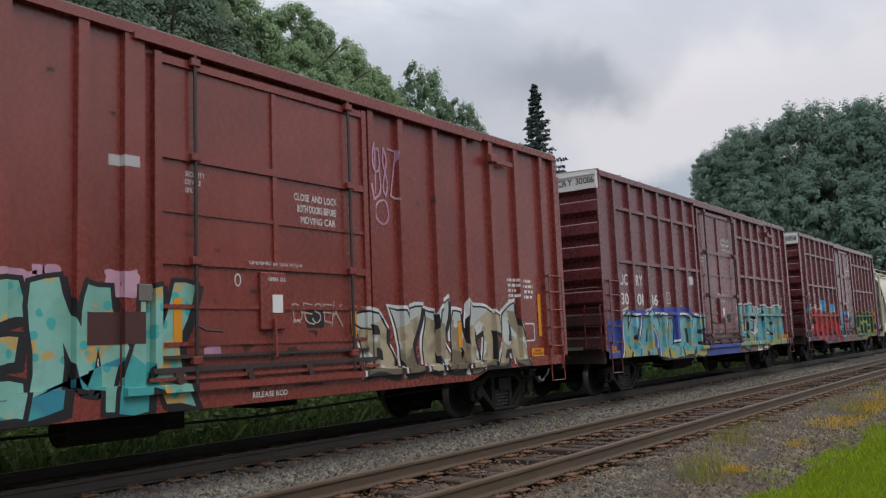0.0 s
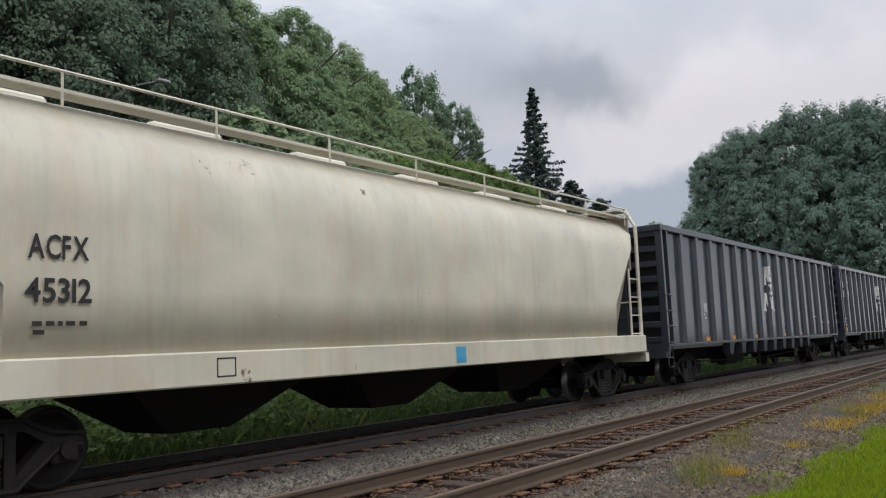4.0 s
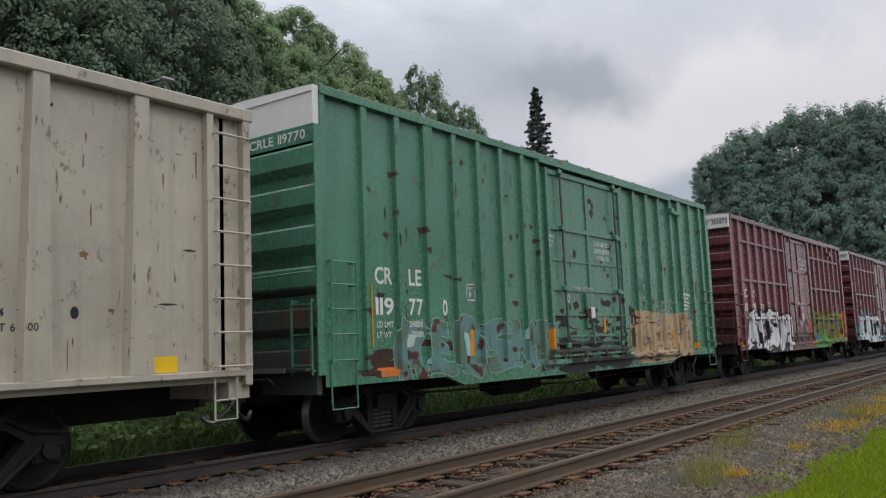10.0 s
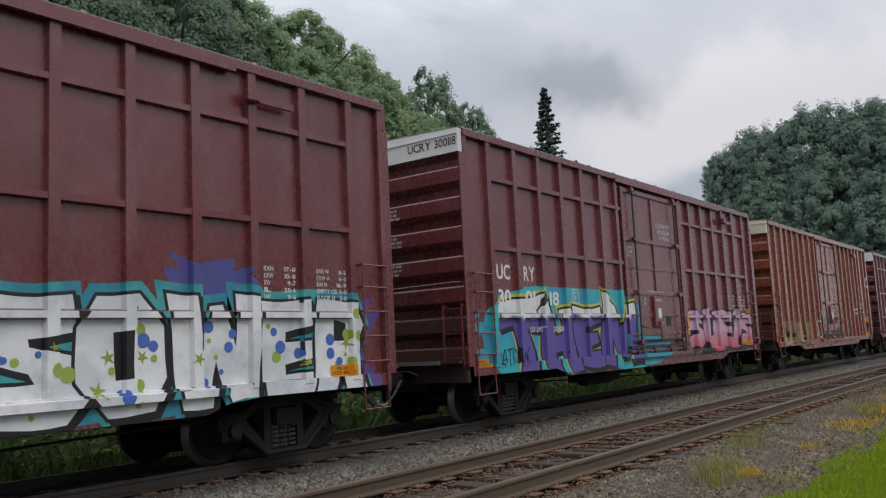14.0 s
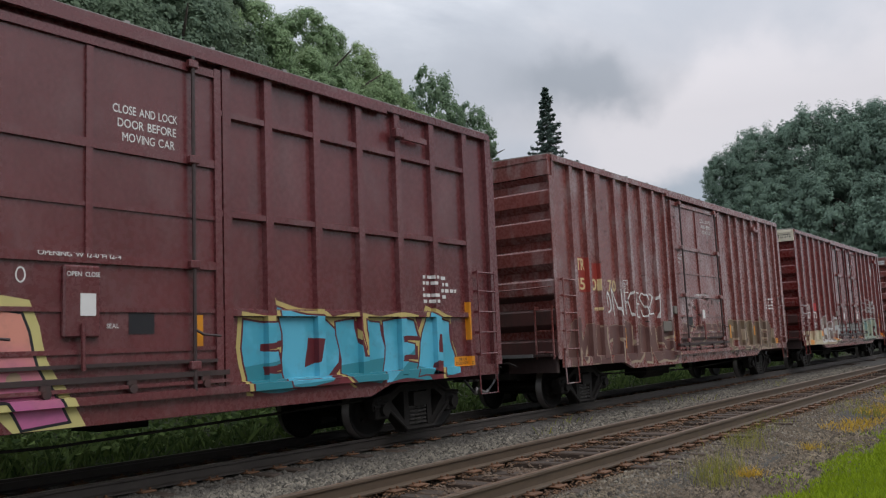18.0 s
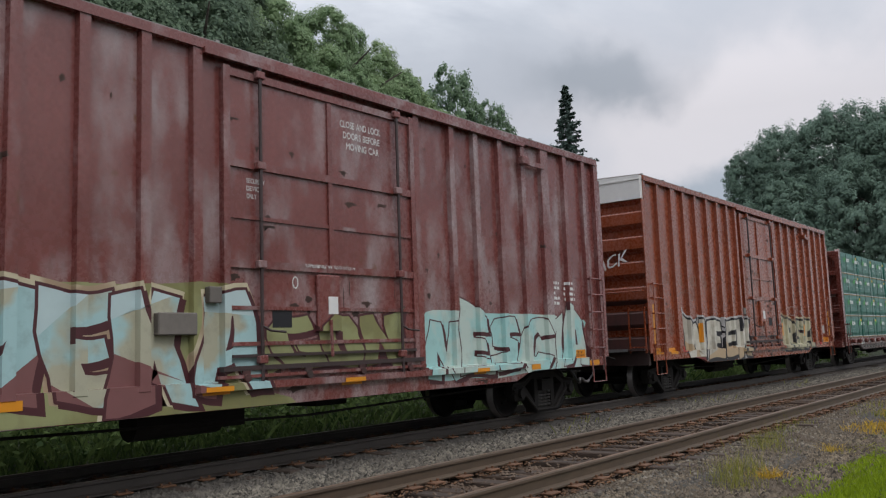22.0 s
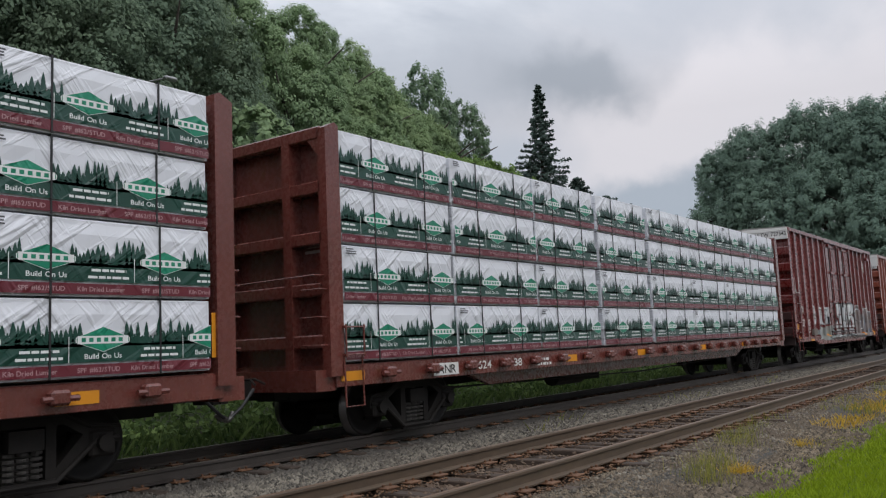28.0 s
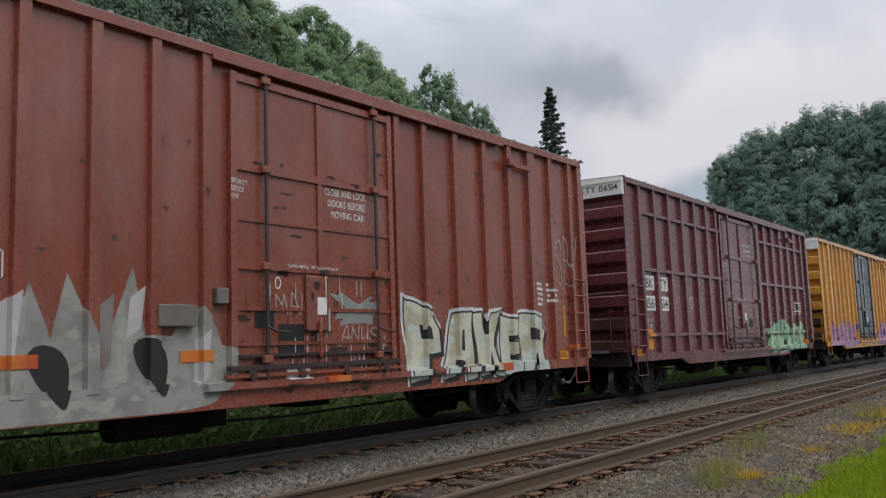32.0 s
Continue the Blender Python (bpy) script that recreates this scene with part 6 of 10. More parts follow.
def green_bundle(x, y, z, w, h, phase, seed, bare=False):
    root = new("lumber_bundle")
    tagged(root, "lumber bundle in dark green wrap with white print", "lumber bundle", "lumber on the flat cars")
    LOADS.append((root, x, y, z))
    root.location = (x, y, z)
    part("wrap", bundle_box(w, h, WRAP_GREEN, seed), WRAP_GREEN, root)
    if bare:
        part("end_wrap", Shape().soft_box(-.02, -.004, .02, 1.2, .01, h + .01, .006).box(-.012, .05, -.034, -.027, .0, h + .004), WRAP_WHITE, root, "white inside of the wrap folded over the end")
    f = -.024
    logo, txt = Print(w, f), Print(w, f)
    txt.rect(0, w, .0, .022 * h)
    for k in range(-2, 3):
        c = phase + 1.5 * k
        for j in range(3):
            a, up = c - .36 + j * .115, -1 if j < 2 else 1
            for q in range(2):
                z0 = h * (.60 + .085 * q)
                logo.poly([(a, z0), (a + .075, z0 + up * .065), (a + .075, z0 + up * .065 + .05), (a, z0 + .05)]).poly([(a + .075, z0 + up * .065), (a + .15, z0), (a + .15, z0 + .05), (a + .075, z0 + up * .065 + .05)])
        # five blocks stand for the maker's name
        for j in range(5):
            a = c + .04 + j * .105
            txt.rect(a, a + .08, .55 * h, .72 * h)
        txt.rect(c + .12, c + .48, .36 * h, .375 * h)
    logo.put("logo", PRINT_LIME, root, "lime green printed chevrons")
    tagged(txt.put("printed_line", PRINT_WHITE, root, "white printed blocks"), kind="stuff")
    part("tag", quads(Shape(), [(w - .3, w - .12, h * .74, h * .86)], f - .004), TAG_YELLOW, root, "yellow paper tag")
    part("batten", Shape().box(.02, w - .02, -.005, .05, -.035, -.004), WOOD, root, "sawn batten under the bundle")
    for u in (w * .3, w * .76):
        part("strap", Shape().box(u - .008, u + .008, f - .006, 1.25, h - .002, h + .006).box(u - .008, u + .008, f - .008, f + .002, 0, h + .006), PRINT_GREEN, root)
    return root


def load_flat(x, cols, kind, seed=0):
    rnd = random.Random(seed)
    for u0, u1 in cols:
        gap = rnd.choice((.02, .05, .1, .17))
        for r in range(4):
            z = 1.2 + r * .865
            ph = rnd.uniform(.3, 1.4)
            ja = rnd.uniform(-.015, .015)
            where = (x + u0 + .03, TRACK_Y + NEAR + .02 + ja, z, u1 - u0 - .03 - gap + rnd.uniform(-.015, .015), .84, ph, rnd.randrange(10 ** 6))
            if kind == "white":
                white_bundle(*where)
            else:
                green_bundle(*where, bare=u0 == 11.9)
            far = new("lumber_bundle")
            tagged(far, "lumber bundle in %s wrap on the far side" % kind, "lumber bundle", "lumber on the flat cars")
            part("wrap", kept(("far", kind, round(u1 - u0, 2)), lambda: bundle_box(u1 - u0 - .06, .84, None, 5).mesh("wrap", WRAP_WHITE if kind == "white" else WRAP_GREEN)), None, far)
            LOADS.append((far, x + u0 + .03, TRACK_Y + .12, z))
            far.location = (x + u0 + .03, TRACK_Y + .12, z)

# ---- trees, undergrowth, house, lamp ----
def leaf_material(name, a, b, c2, through=0.3):
    m, nt, p = material(name)
    gi = nt.nodes.new("ShaderNodeNewGeometry")
    tcv = coords(nt, (1, 1, 1), 9.0)
    n1 = noise_tex(nt, tcv, 0.45, 3)
    c = blend(nt, gi.outputs["Random Per Island"], a, b)
    c = blend(nt, span(nt, n1, 0.4, 0.65, 0, .65), c, c2)
    nt.links.new(c, p.inputs["Base Color"])
    p.inputs["Roughness"].default_value = 0.7
    p.inputs["Specular IOR Level"].default_value = 0.06
    tr = nt.nodes.new("ShaderNodeBsdfTranslucent")
    mx = nt.nodes.new("ShaderNodeMixShader")
    mx.inputs[0].default_value = through
    nt.links.new(c, tr.inputs["Color"])
    nt.links.new(p.outputs[0], mx.inputs[1])
    nt.links.new(tr.outputs[0], mx.inputs[2])
    nt.links.new(mx.outputs[0], nt.nodes["Material Output"].inputs["Surface"])
    return m


LEAF = leaf_material("maple_leaves", (0.20, 0.285, 0.165, 1), (0.29, 0.39, 0.215, 1), (0.27, 0.35, 0.165, 1), .42)
LEAF_THIN = leaf_material("thin_crown_leaves", (0.13, 0.20, 0.135, 1), (0.24, 0.33, 0.21, 1), (0.19, 0.26, 0.155, 1), .45)
LEAF_DARK = leaf_material("dark_leaves", (0.13, 0.185, 0.135, 1), (0.20, 0.27, 0.18, 1), (0.175, 0.225, 0.14, 1), .44)
LEAF_BLUE = leaf_material("blue_green_maple_leaves", (0.155, 0.225, 0.185, 1), (0.225, 0.315, 0.245, 1), (0.15, 0.215, 0.16, 1), .38)
LEAF_LIGHT = leaf_material("light_green_leaves", (0.11, 0.19, 0.06, 1), (0.24, 0.34, 0.11, 1), (0.17, 0.26, 0.085, 1), .5)
NEEDLE = leaf_material("spruce_needles", (0.075, 0.11, 0.10, 1), (0.15, 0.20, 0.17, 1), (0.10, 0.14, 0.12, 1), 0.4)
WEED = leaf_material("weed_leaves", (0.035, 0.065, 0.022, 1), (0.16, 0.225, 0.07, 1), (0.075, 0.115, 0.038, 1), .35)
GRASS = leaf_material("lawn_grass", (0.15, 0.23, 0.010, 1), (0.33, 0.43, 0.03, 1), (0.23, 0.31, 0.016, 1))
STRAW = leaf_material("dry_yellow_grass", (0.42, 0.26, 0.03, 1), (0.68, 0.45, 0.07, 1), (0.40, 0.30, 0.06, 1))
PALE_STRAW = leaf_material("bleached_straw", (0.40, 0.27, 0.10, 1), (0.66, 0.49, 0.22, 1), (0.34, 0.26, 0.11, 1))
OLIVE = leaf_material("olive_weeds", (0.14, 0.16, 0.035, 1), (0.36, 0.33, 0.08, 1), (0.2, 0.21, 0.05, 1))
BARK = plain("tree_bark", (0.065, 0.052, 0.042, 1), 0.9, var=0.45, scale=5, bumpy=0.6)
rng = np.random.default_rng(7)


def leaf_mesh(name, centres, normals, size, mat, aspect=0.62):
    """Many small folded leaves, each an island of two triangles pairs."""
    n = len(centres)
    nrm = normals / np.linalg.norm(normals, axis=1)[:, None]
    r = rng.normal(size=(n, 3))
    a = np.cross(nrm, r)
    a /= np.linalg.norm(a, axis=1)[:, None] + 1e-9
    b = np.cross(nrm, a)
    s = (size * rng.uniform(.6, 1.35, n))[:, None]
    tip, tail = centres + a * s, centres - a * s
    l, rr = centres + b * s * aspect - nrm * s * .15, centres - b * s * aspect - nrm * s * .15
    V = np.stack([tail, l, tip, rr], 1).reshape(-1, 3)
    me = bpy.data.meshes.new(name)
    me.vertices.add(4 * n)
    me.vertices.foreach_set("co", V.ravel())
    me.loops.add(4 * n)
    me.loops.foreach_set("vertex_index", np.arange(4 * n))
    me.polygons.add(n)
    me.polygons.foreach_set("loop_start", np.arange(n) * 4)
    me.materials.append(mat)
    me.update(calc_edges=True)
    return me


def crown_points(boughs, clumps, per, sparse=0.0, tuft=0.0):
    """Leaf places and normals in a unit crown: domed boughs, each of many clumps, each of many leaves."""
    P, N = [], []
    for i in range(boughs):
        # boughs spread evenly over the crown, from its top to a little below its middle
        h = 1 - 1.62 * (i + .5) / boughs
        a = i * 2.39996 + rng.uniform(-.35, .35)
        w = math.sqrt(max(0, 1 - h * h))
        d = np.array([math.cos(a) * w, math.sin(a) * w, h])
        r = rng.uniform(.24, .40)
        c = d * (1 - r * .95) * rng.uniform(.86, 1.05)
        for k in range(clumps):
            e = rng.normal(size=3) + d * .9 + np.array([0, 0, .35])
            e /= np.linalg.norm(e)
            if sparse and rng.random() < sparse:
                continue
            q = rng.normal(size=(per, 3))
            q /= np.linalg.norm(q, axis=1)[:, None]
            q *= rng.uniform(.1, 1, (per, 1)) ** .45
            q[:, 2] *= .62
            size = r * rng.uniform(.22, .46)
            at = c + e * r * rng.uniform(.72, 1.0)
            if tuft and h > .1 and k % 4 == 0:
                # shoots that stand up from the outline
                at = at + np.array([0, 0, r * tuft])
                q[:, 2] *= 1.6
                q[:, :2] *= .85
            P.append(at + q * size)
            N.append(q * .95 + e * .55 + np.array([0, 0, .5]) + rng.normal(size=(per, 3)) * .2)
    # loose leaves in the depth of the crown
    q = rng.normal(size=(boughs * clumps * 4, 3))
    q /= np.linalg.norm(q, axis=1)[:, None]
    q *= rng.uniform(.2, .72, (len(q), 1))
    q = q[q[:, 2] > -.5] if not sparse else q[:len(q) // 12]
    P.append(q)
    N.append(q + np.array([0, 0, .8]) + rng.normal(size=q.shape) * .4)
    return np.concatenate(P), np.concatenate(N)


CROWNS = {}
for tag, mat, boughs, cl, per, size, sparse, tuft in (
        ("a", LEAF, 30, 26, 52, .0225, 0, 0), ("b", LEAF, 34, 24, 52, .0215, 0, 0), ("c", LEAF_DARK, 36, 24, 48, .0205, 0, 0), ("d", LEAF_BLUE, 44, 24, 60, .022, .16, .3),
        ("g", LEAF_BLUE, 40, 24, 62, .022, .14, .36), ("h", LEAF, 20, 14, 30, .042, 0, 0), ("e", LEAF_LIGHT, 26, 18, 40, .034, 0, .1), ("f", LEAF_THIN, 26, 22, 34, .032, .34, .15)):
    P, N = crown_points(boughs, cl, per, sparse, tuft)
    CROWNS[tag] = leaf_mesh("crown", P, N, np.full(len(P), size), mat)


def trunk_shape(h, r, seed):
    rnd = random.Random(seed)
    s = Shape()
    pts = [(rnd.uniform(-.02, .02) * h, rnd.uniform(-.02, .02) * h, h * t) for t in (0, .2, .4, .6, .85)]
    s.tube(pts, [r * 1.3, r, r * .85, r * .65, r * .25], 9)
    for i in range(7):
        t = rnd.uniform(.38, .8)
        a = rnd.uniform(0, 6.28)
        ln = h * rnd.uniform(.18, .32)
        b = (0, 0, h * t)
        mid = (math.cos(a) * ln * .5, math.sin(a) * ln * .5, h * t + ln * .35)
        e = (math.cos(a) * ln, math.sin(a) * ln, h * t + ln * .6)
        s.tube([b, mid, e], [r * .4, r * .26, r * .07], 6)
    return s


def tree(x, y, top, rad, kind, seed, label, tall=None):
    """A broadleaf tree: its crown ends at height top, rad wide."""
    rnd = random.Random(seed)
    z0 = height(x, y) - .1
    root = new("tree")
    root.location = (x, y, z0)
    tagged(root, label, "tree", "trees of the wooded bank")
    h = top - z0
    ch = tall or min(h * .86, rad * 2.6)
    tr = part("trunk", trunk_shape(h * .9, .018 * h + .08, seed), BARK, root, "grey-brown trunk with limbs", smooth=True)
    cr = part("crown", CROWNS[kind], None, root, "", (0, 0, h - ch * .5))
    cr.scale = (rad, rad, ch * .5)
    cr.rotation_euler.z = rnd.uniform(0, 6.28)
    return root


def spruce(x, y, top, base_r, seed, label, taper=.85):
    z0 = height(x, y) - .1
    h = top - z0
    root = new("spruce_tree")
    root.location = (x, y, z0)
    tagged(root, label, "spruce")
    part("trunk", Shape().tube([(0, 0, 0), (0, 0, h * .6), (0, 0, h * .98)], [.3, .18, .03], 8), BARK, root, "straight trunk")
    P, N = [], []
    rg = np.random.default_rng(seed)
    z = h * .12
    while z < h * .995:
        t = z / h
        r = base_r * (1 - t) ** taper * rg.uniform(.8, 1.12) + .12
        for a in np.linspace(0, 2 * np.pi, max(5, int(8 * (1 - t) + 4)), endpoint=False):
            a += rg.uniform(-.4, .4)
            ln = r * rg.uniform(.55, 1.2)
            m = int(18 + 34 * ln)
            u = rg.uniform(.12, 1, m) ** .8
            droop = -.28 * ln * u + .22 * ln * u * u
            side = rg.normal(size=m) * .16 * (1.15 - u) * max(ln, .6)
            P.append(np.stack([np.cos(a) * ln * u - np.sin(a) * side, np.sin(a) * ln * u + np.cos(a) * side, z + droop + rg.normal(size=m) * .07 - .12 * np.abs(side)], 1))
            N.append(np.stack([np.cos(a) * u * .5, np.sin(a) * u * .5, np.ones(m)], 1) + rg.normal(size=(m, 3)) * .45)
        z += h * .022 * (1.25 - .5 * t)
    P, N = np.concatenate(P), np.concatenate(N)
    part("crown", leaf_mesh("crown", P, N, np.full(len(P), .18), NEEDLE, .5), None, root, "drooping tiers of dark needles")
    return root


T_BANK = "leafy deciduous tree on the wooded bank"
T_DARK = "dark shady tree on the wooded bank"
# trees left of x 3 are unseen, added to darken car ends
for x, y, top, rad, kind in (
        (13.5, 33.0, 22.5, 5.2, "c"), (17.5, 30.5, 17.0, 4.0, "c"), (19.5, 36.0, 24.0, 5.5, "c"), (22.5, 31.5, 18.5, 4.2, "c"), (25.0, 37.5, 25.5, 5.2, "c"),
        (15.2, 33.6, 14.6, 3.8, "c"), (-2.5, 34.0, 22.5, 5.2, "c"), (-9.5, 35.5, 23.5, 5.4, "c"), (-16.5, 33.5, 22.0, 5.2, "c"), (-24.0, 35.0, 23.0, 5.6, "c"), (-32.0, 33.0, 21.0, 5.4, "c"), (-6.0, 27.5, 13.5, 4.2, "c"), (-14.0, 27.0, 13.0, 4.2, "c"), (-22.5, 27.5, 13.5, 4.4, "c"), (2.0, 28.0, 12.5, 3.8, "c"), (11.5, 29.5, 11.5, 3.2, "c"), (8.5, 34.0, 21.0, 5.0, "c"), (4.0, 36.0, 23.0, 5.5, "c"), (29.6, 36.0, 21.6, 3.6, "a"), (27.0, 33.0, 15.0, 3.6, "c"),
        (36.4, 38.0, 23.2, 3.3, "b"), (40.6, 38.0, 22.0, 3.6, "a"), (43.8, 38.0, 20.6, 3.2, "b"), (33.4, 35.0, 19.0, 3.6, "a"), (38.0, 35.4, 18.6, 3.8, "b"), (42.2, 35.6, 17.4, 3.4, "a"),
        (46.2, 37.4, 18.6, 3.0, "b"), (35.0, 33.0, 15.0, 3.4, "b"), (40.0, 33.4, 14.6, 3.2, "a")):
    tree(x, y, top, rad, kind, int(x * 10), T_DARK if kind in "cd" else T_BANK)
tree(50.6, 38.5, 22.7, 3.0, "f", 11, "slender sparse tree with gaps in its crown", tall=11)
tree(53.7, 37.0, 20.3, 2.2, "f", 12, "slender sparse tree with gaps in its crown", tall=7)
tree(49.0, 37.6, 18.4, 2.9, "a", 13, T_BANK)
for x, y, top, rad in ((42.1, 32.2, 13.6, 3.2), (45.6, 33.0, 14.2, 2.8), (48.6, 34.0, 14.7, 2.8), (52.4, 34.8, 15.2, 2.6), (56.2, 35.5, 15.4, 2.6), (60.4, 36.0, 15.0, 2.6), (36.0, 30.0, 12.5, 3.2)):
    tree(x, y, top, rad, "e", int(x * 7), "bright green young tree at the wood's edge")
for x, y, top, rad in ((20, 27.5, 11.0, 3.0), (24, 27.5, 12.0, 3.0), (28.5, 28.5, 12.0, 3.0), (33, 29.0, 12.5, 3.0), (63, 33, 11.5, 3.0), (68, 32, 11.5, 3.0), (73, 30, 12.0, 3.2)):
    tree(x, y, top, rad, "h", int(x * 5), T_BANK)
spruce(65.0, 36.55, 24.2, 5.2, 3, "tall dark spruce standing above the wood's edge")
spruce(70.8, 36.2, 16.4, 4.6, 4, "smaller spruce behind the wood's edge", .6)
spruce(74.6, 35.2, 15.0, 5.0, 5, "smaller spruce behind the wood's edge", .55)
for x, y, top, rad, kind in ((93.0, 29.4, 21.6, 3.6, "d"), (93.5, 26.6, 23.4, 4.2, "g"), (95.0, 21.4, 24.8, 5.2, "d"), (94.5, 17.0, 24.2, 5.0, "g"), (93.0, 13.6, 23.6, 4.6, "d"), (92.5, 9.5, 22.6, 5.4, "g"),
                             (90.5, 29.8, 15.6, 4.4, "g"), (90.5, 24.6, 17.6, 5.2, "d"), (90.0, 19.0, 18.0, 5.4, "g"), (88.5, 13.6, 15.5, 5.0, "d"), (104, 34, 15.0, 4.6, "g")):
    tree(x, y, top, rad, kind, int(y * 11), "broad dark maple with a rounded crown beyond the train")


# a row of trees across the road, seen only as dark shapes in the glossy car sides
for i, (x, top) in enumerate(((-14, 9), (4, 10), (20, 9.5), (31, 11), (43, 9), (54, 11.5))):
    tree(x, -24 - 3 * (i % 2), top, 6.5, "h", i, "leafy tree on the other side of the railway")


# undergrowth between the train and the wood
def scatter(n, x0, x1, y0, y1, zf, hmin, hmax, size, bias=1.5, flat=.6):
    x = x0 + (x1 - x0) * rng.random(n) ** bias
    y = rng.uniform(y0, y1, n)
    hump = .5 + .5 * np.sin(x * 1.3 + np.cos(y * 1.7) * 2) * np.cos(y * 1.1 + x * .4)
    hh = hmin + (hmax - hmin) * (.35 + .65 * hump)
    g = np.array([zf(a, b) for a, b in zip(x, y)])
    z = g + hh * rng.random(n) ** .7
    P = np.stack([x, y, z], 1)
    N = rng.normal(size=(n, 3)) * .6 + np.array([0, -.35, flat])
    return P, N, np.full(n, size)


P, N, S = scatter(26000, 4, 60, 12.5, 16.5, height, .25, .8, .075, 1.7)
tagged(new("undergrowth", leaf_mesh("undergrowth", P, N, S, WEED)), "leafy green weeds along the foot of the bank", "weeds", kind="stuff")
# left of x 4 these are unseen, extended to darken the car ends
P, N, S = scatter(30000, -40, 80, 16.5, 27, height, .8, 3.0, .14, 1.15)
tagged(new("bank_shrubs", leaf_mesh("bank_shrubs", P, N, S, LEAF_DARK)), "dense dark shrubs on the bank", "shrubs", kind="stuff")


def blades(n, x0, x1, yf, zf, h0, h1, w, mat, name, label, lean=.35, bias=1.0, mask=None):
    x = x0 + (x1 - x0) * rng.random(n) ** bias
    lo, hi = yf(x)
    y = lo + (hi - lo) * rng.random(n)
    if mask is not None:
        k = mask(x, y)
        x, y = x[k], y[k]
    n = len(x)
    h = rng.uniform(h0, h1, n)
    a = rng.uniform(0, 2 * np.pi, n)
    dx, dy = np.cos(a) * w, np.sin(a) * w
    lx, ly = rng.normal(size=n) * lean * h, rng.normal(size=n) * lean * h
    z = np.array([zf(p_, q_) for p_, q_ in zip(x, y)])
    V = np.stack([np.stack([x - dx, y - dy, z], 1), np.stack([x + dx, y + dy, z], 1),
                  np.stack([x + lx * .45 + dx * .7, y + ly * .45 + dy * .7, z + h * .6], 1), np.stack([x + lx, y + ly, z + h], 1)], 1).reshape(-1, 3)
    me = bpy.data.meshes.new(name)
    me.vertices.add(4 * n)
    me.vertices.foreach_set("co", V.ravel())
    me.loops.add(4 * n)
    me.loops.foreach_set("vertex_index", np.arange(4 * n))
    me.polygons.add(n)
    me.polygons.foreach_set("loop_start", np.arange(n) * 4)
    me.materials.append(mat)
    me.update(calc_edges=True)
    return tagged(new(name, me), label, "grass", kind="stuff")


def clumpy(k, thr):
    def f(x, y):
        return np.sin(x * k + 1.3 * np.cos(y * k * .8)) * np.cos(y * k * 1.3 + .7 * x) > thr
    return f


G0 = lambda x, y: -.345
blades(84000, 7.5, 34, lambda x: (x * .06 - .2, 2.78 + .14 * np.sin(x * 1.7) - .05 * np.sin(x * 5.3)), G0, .03, .10, .006, GRASS, "lawn_grass", "bright green lawn grass", bias=1.5)
blades(5200, 8.5, 30, lambda x: (np.full_like(x, 2.55), 3.12 + .2 * np.sin(x * 1.3)), G0, .02, .075, .008, GRASS, "lawn_edge", "thin ragged edge of the lawn", mask=clumpy(3.1, .05))
blades(9000, 14, 44, lambda x: (2.95 + .012 * x, 3.75 + .012 * x), G0, .05, .2, .004, STRAW, "dry_grass", "dry yellow grass along the ballast", mask=clumpy(1.1, .1), bias=.8)
blades(4200, 16.2, 40, lambda x: (np.full_like(x, 4.05), np.full_like(x, 4.75)), G0, .05, .2, .004, STRAW, "dry_strip", "dry yellow grass close to the rails", mask=clumpy(1.4, .25))


def tufts(places, mat, name, label, h0, h1, w, spread, per, lean):
    """Single tufts of blades, each fanning out from its own root."""
    at = np.repeat(np.array(places, float), per, 0) + np.concatenate([rng.normal(size=(per, 2)) * spread for _ in places])
    ys = at[:, 1]
    xs_ = at[:, 0]
    h = rng.uniform(h0, h1, len(at))
    a = rng.uniform(0, 2 * np.pi, len(at))
    dx, dy = np.cos(a) * w, np.sin(a) * w
    lx, ly = rng.normal(size=len(at)) * lean * h, rng.normal(size=len(at)) * lean * h
    z = np.full(len(at), -.345)
    tip = z + h / np.sqrt(1 + lean * lean)
    V = np.stack([np.stack([xs_ - dx, ys - dy, z], 1), np.stack([xs_ + dx, ys + dy, z], 1),
                  np.stack([xs_ + lx * .4 + dx * .7, ys + ly * .4 + dy * .7, z + (tip - z) * .6], 1), np.stack([xs_ + lx * .4 - dx * .7, ys + ly * .4 - dy * .7, z + (tip - z) * .6], 1),
                  np.stack([xs_ + lx, ys + ly, tip], 1)], 1).reshape(-1, 3)
    F = [f for k in range(len(at)) for f in ((5 * k, 5 * k + 1, 5 * k + 2, 5 * k + 3), (5 * k + 3, 5 * k + 2, 5 * k + 4))]
    return tagged(new(name, Shape().add([tuple(v) for v in V], F).mesh(name, mat)), label, "grass", kind="stuff")


tufts([(10.55, 3.5), (10.65, 3.42), (12.97, 4.5), (13.2, 4.4), (13.3, 3.42)], STRAW, "straw_tufts", "yellow straw tufts in the gravel", .06, .2, .004, .08, 100, .6)
tufts([(13.1, 3.4), (13.9, 3.45), (12.8, 3.75), (14.6, 3.6), (11.6, 4.0), (15.2, 3.4), (10.7, 3.45), (14.3, 4.1), (12.2, 3.5)], PALE_STRAW, "straw_litter", "flattened dry straw on the gravel", .03, .09, .003, .24, 90, 1.6)
tufts([(9.66, 3.57), (9.9, 3.7), (10.4, 3.8), (10.75, 3.76), (12.3, 4.15), (12.87, 4.22), (13.1, 4.3), (12.6, 4.05), (13.6, 4.35), (14.6, 4.5), (15.6, 4.5)], OLIVE, "tall_weeds", "thin olive weeds standing in the gravel", .08, .42, .003, .15, 110, .25)
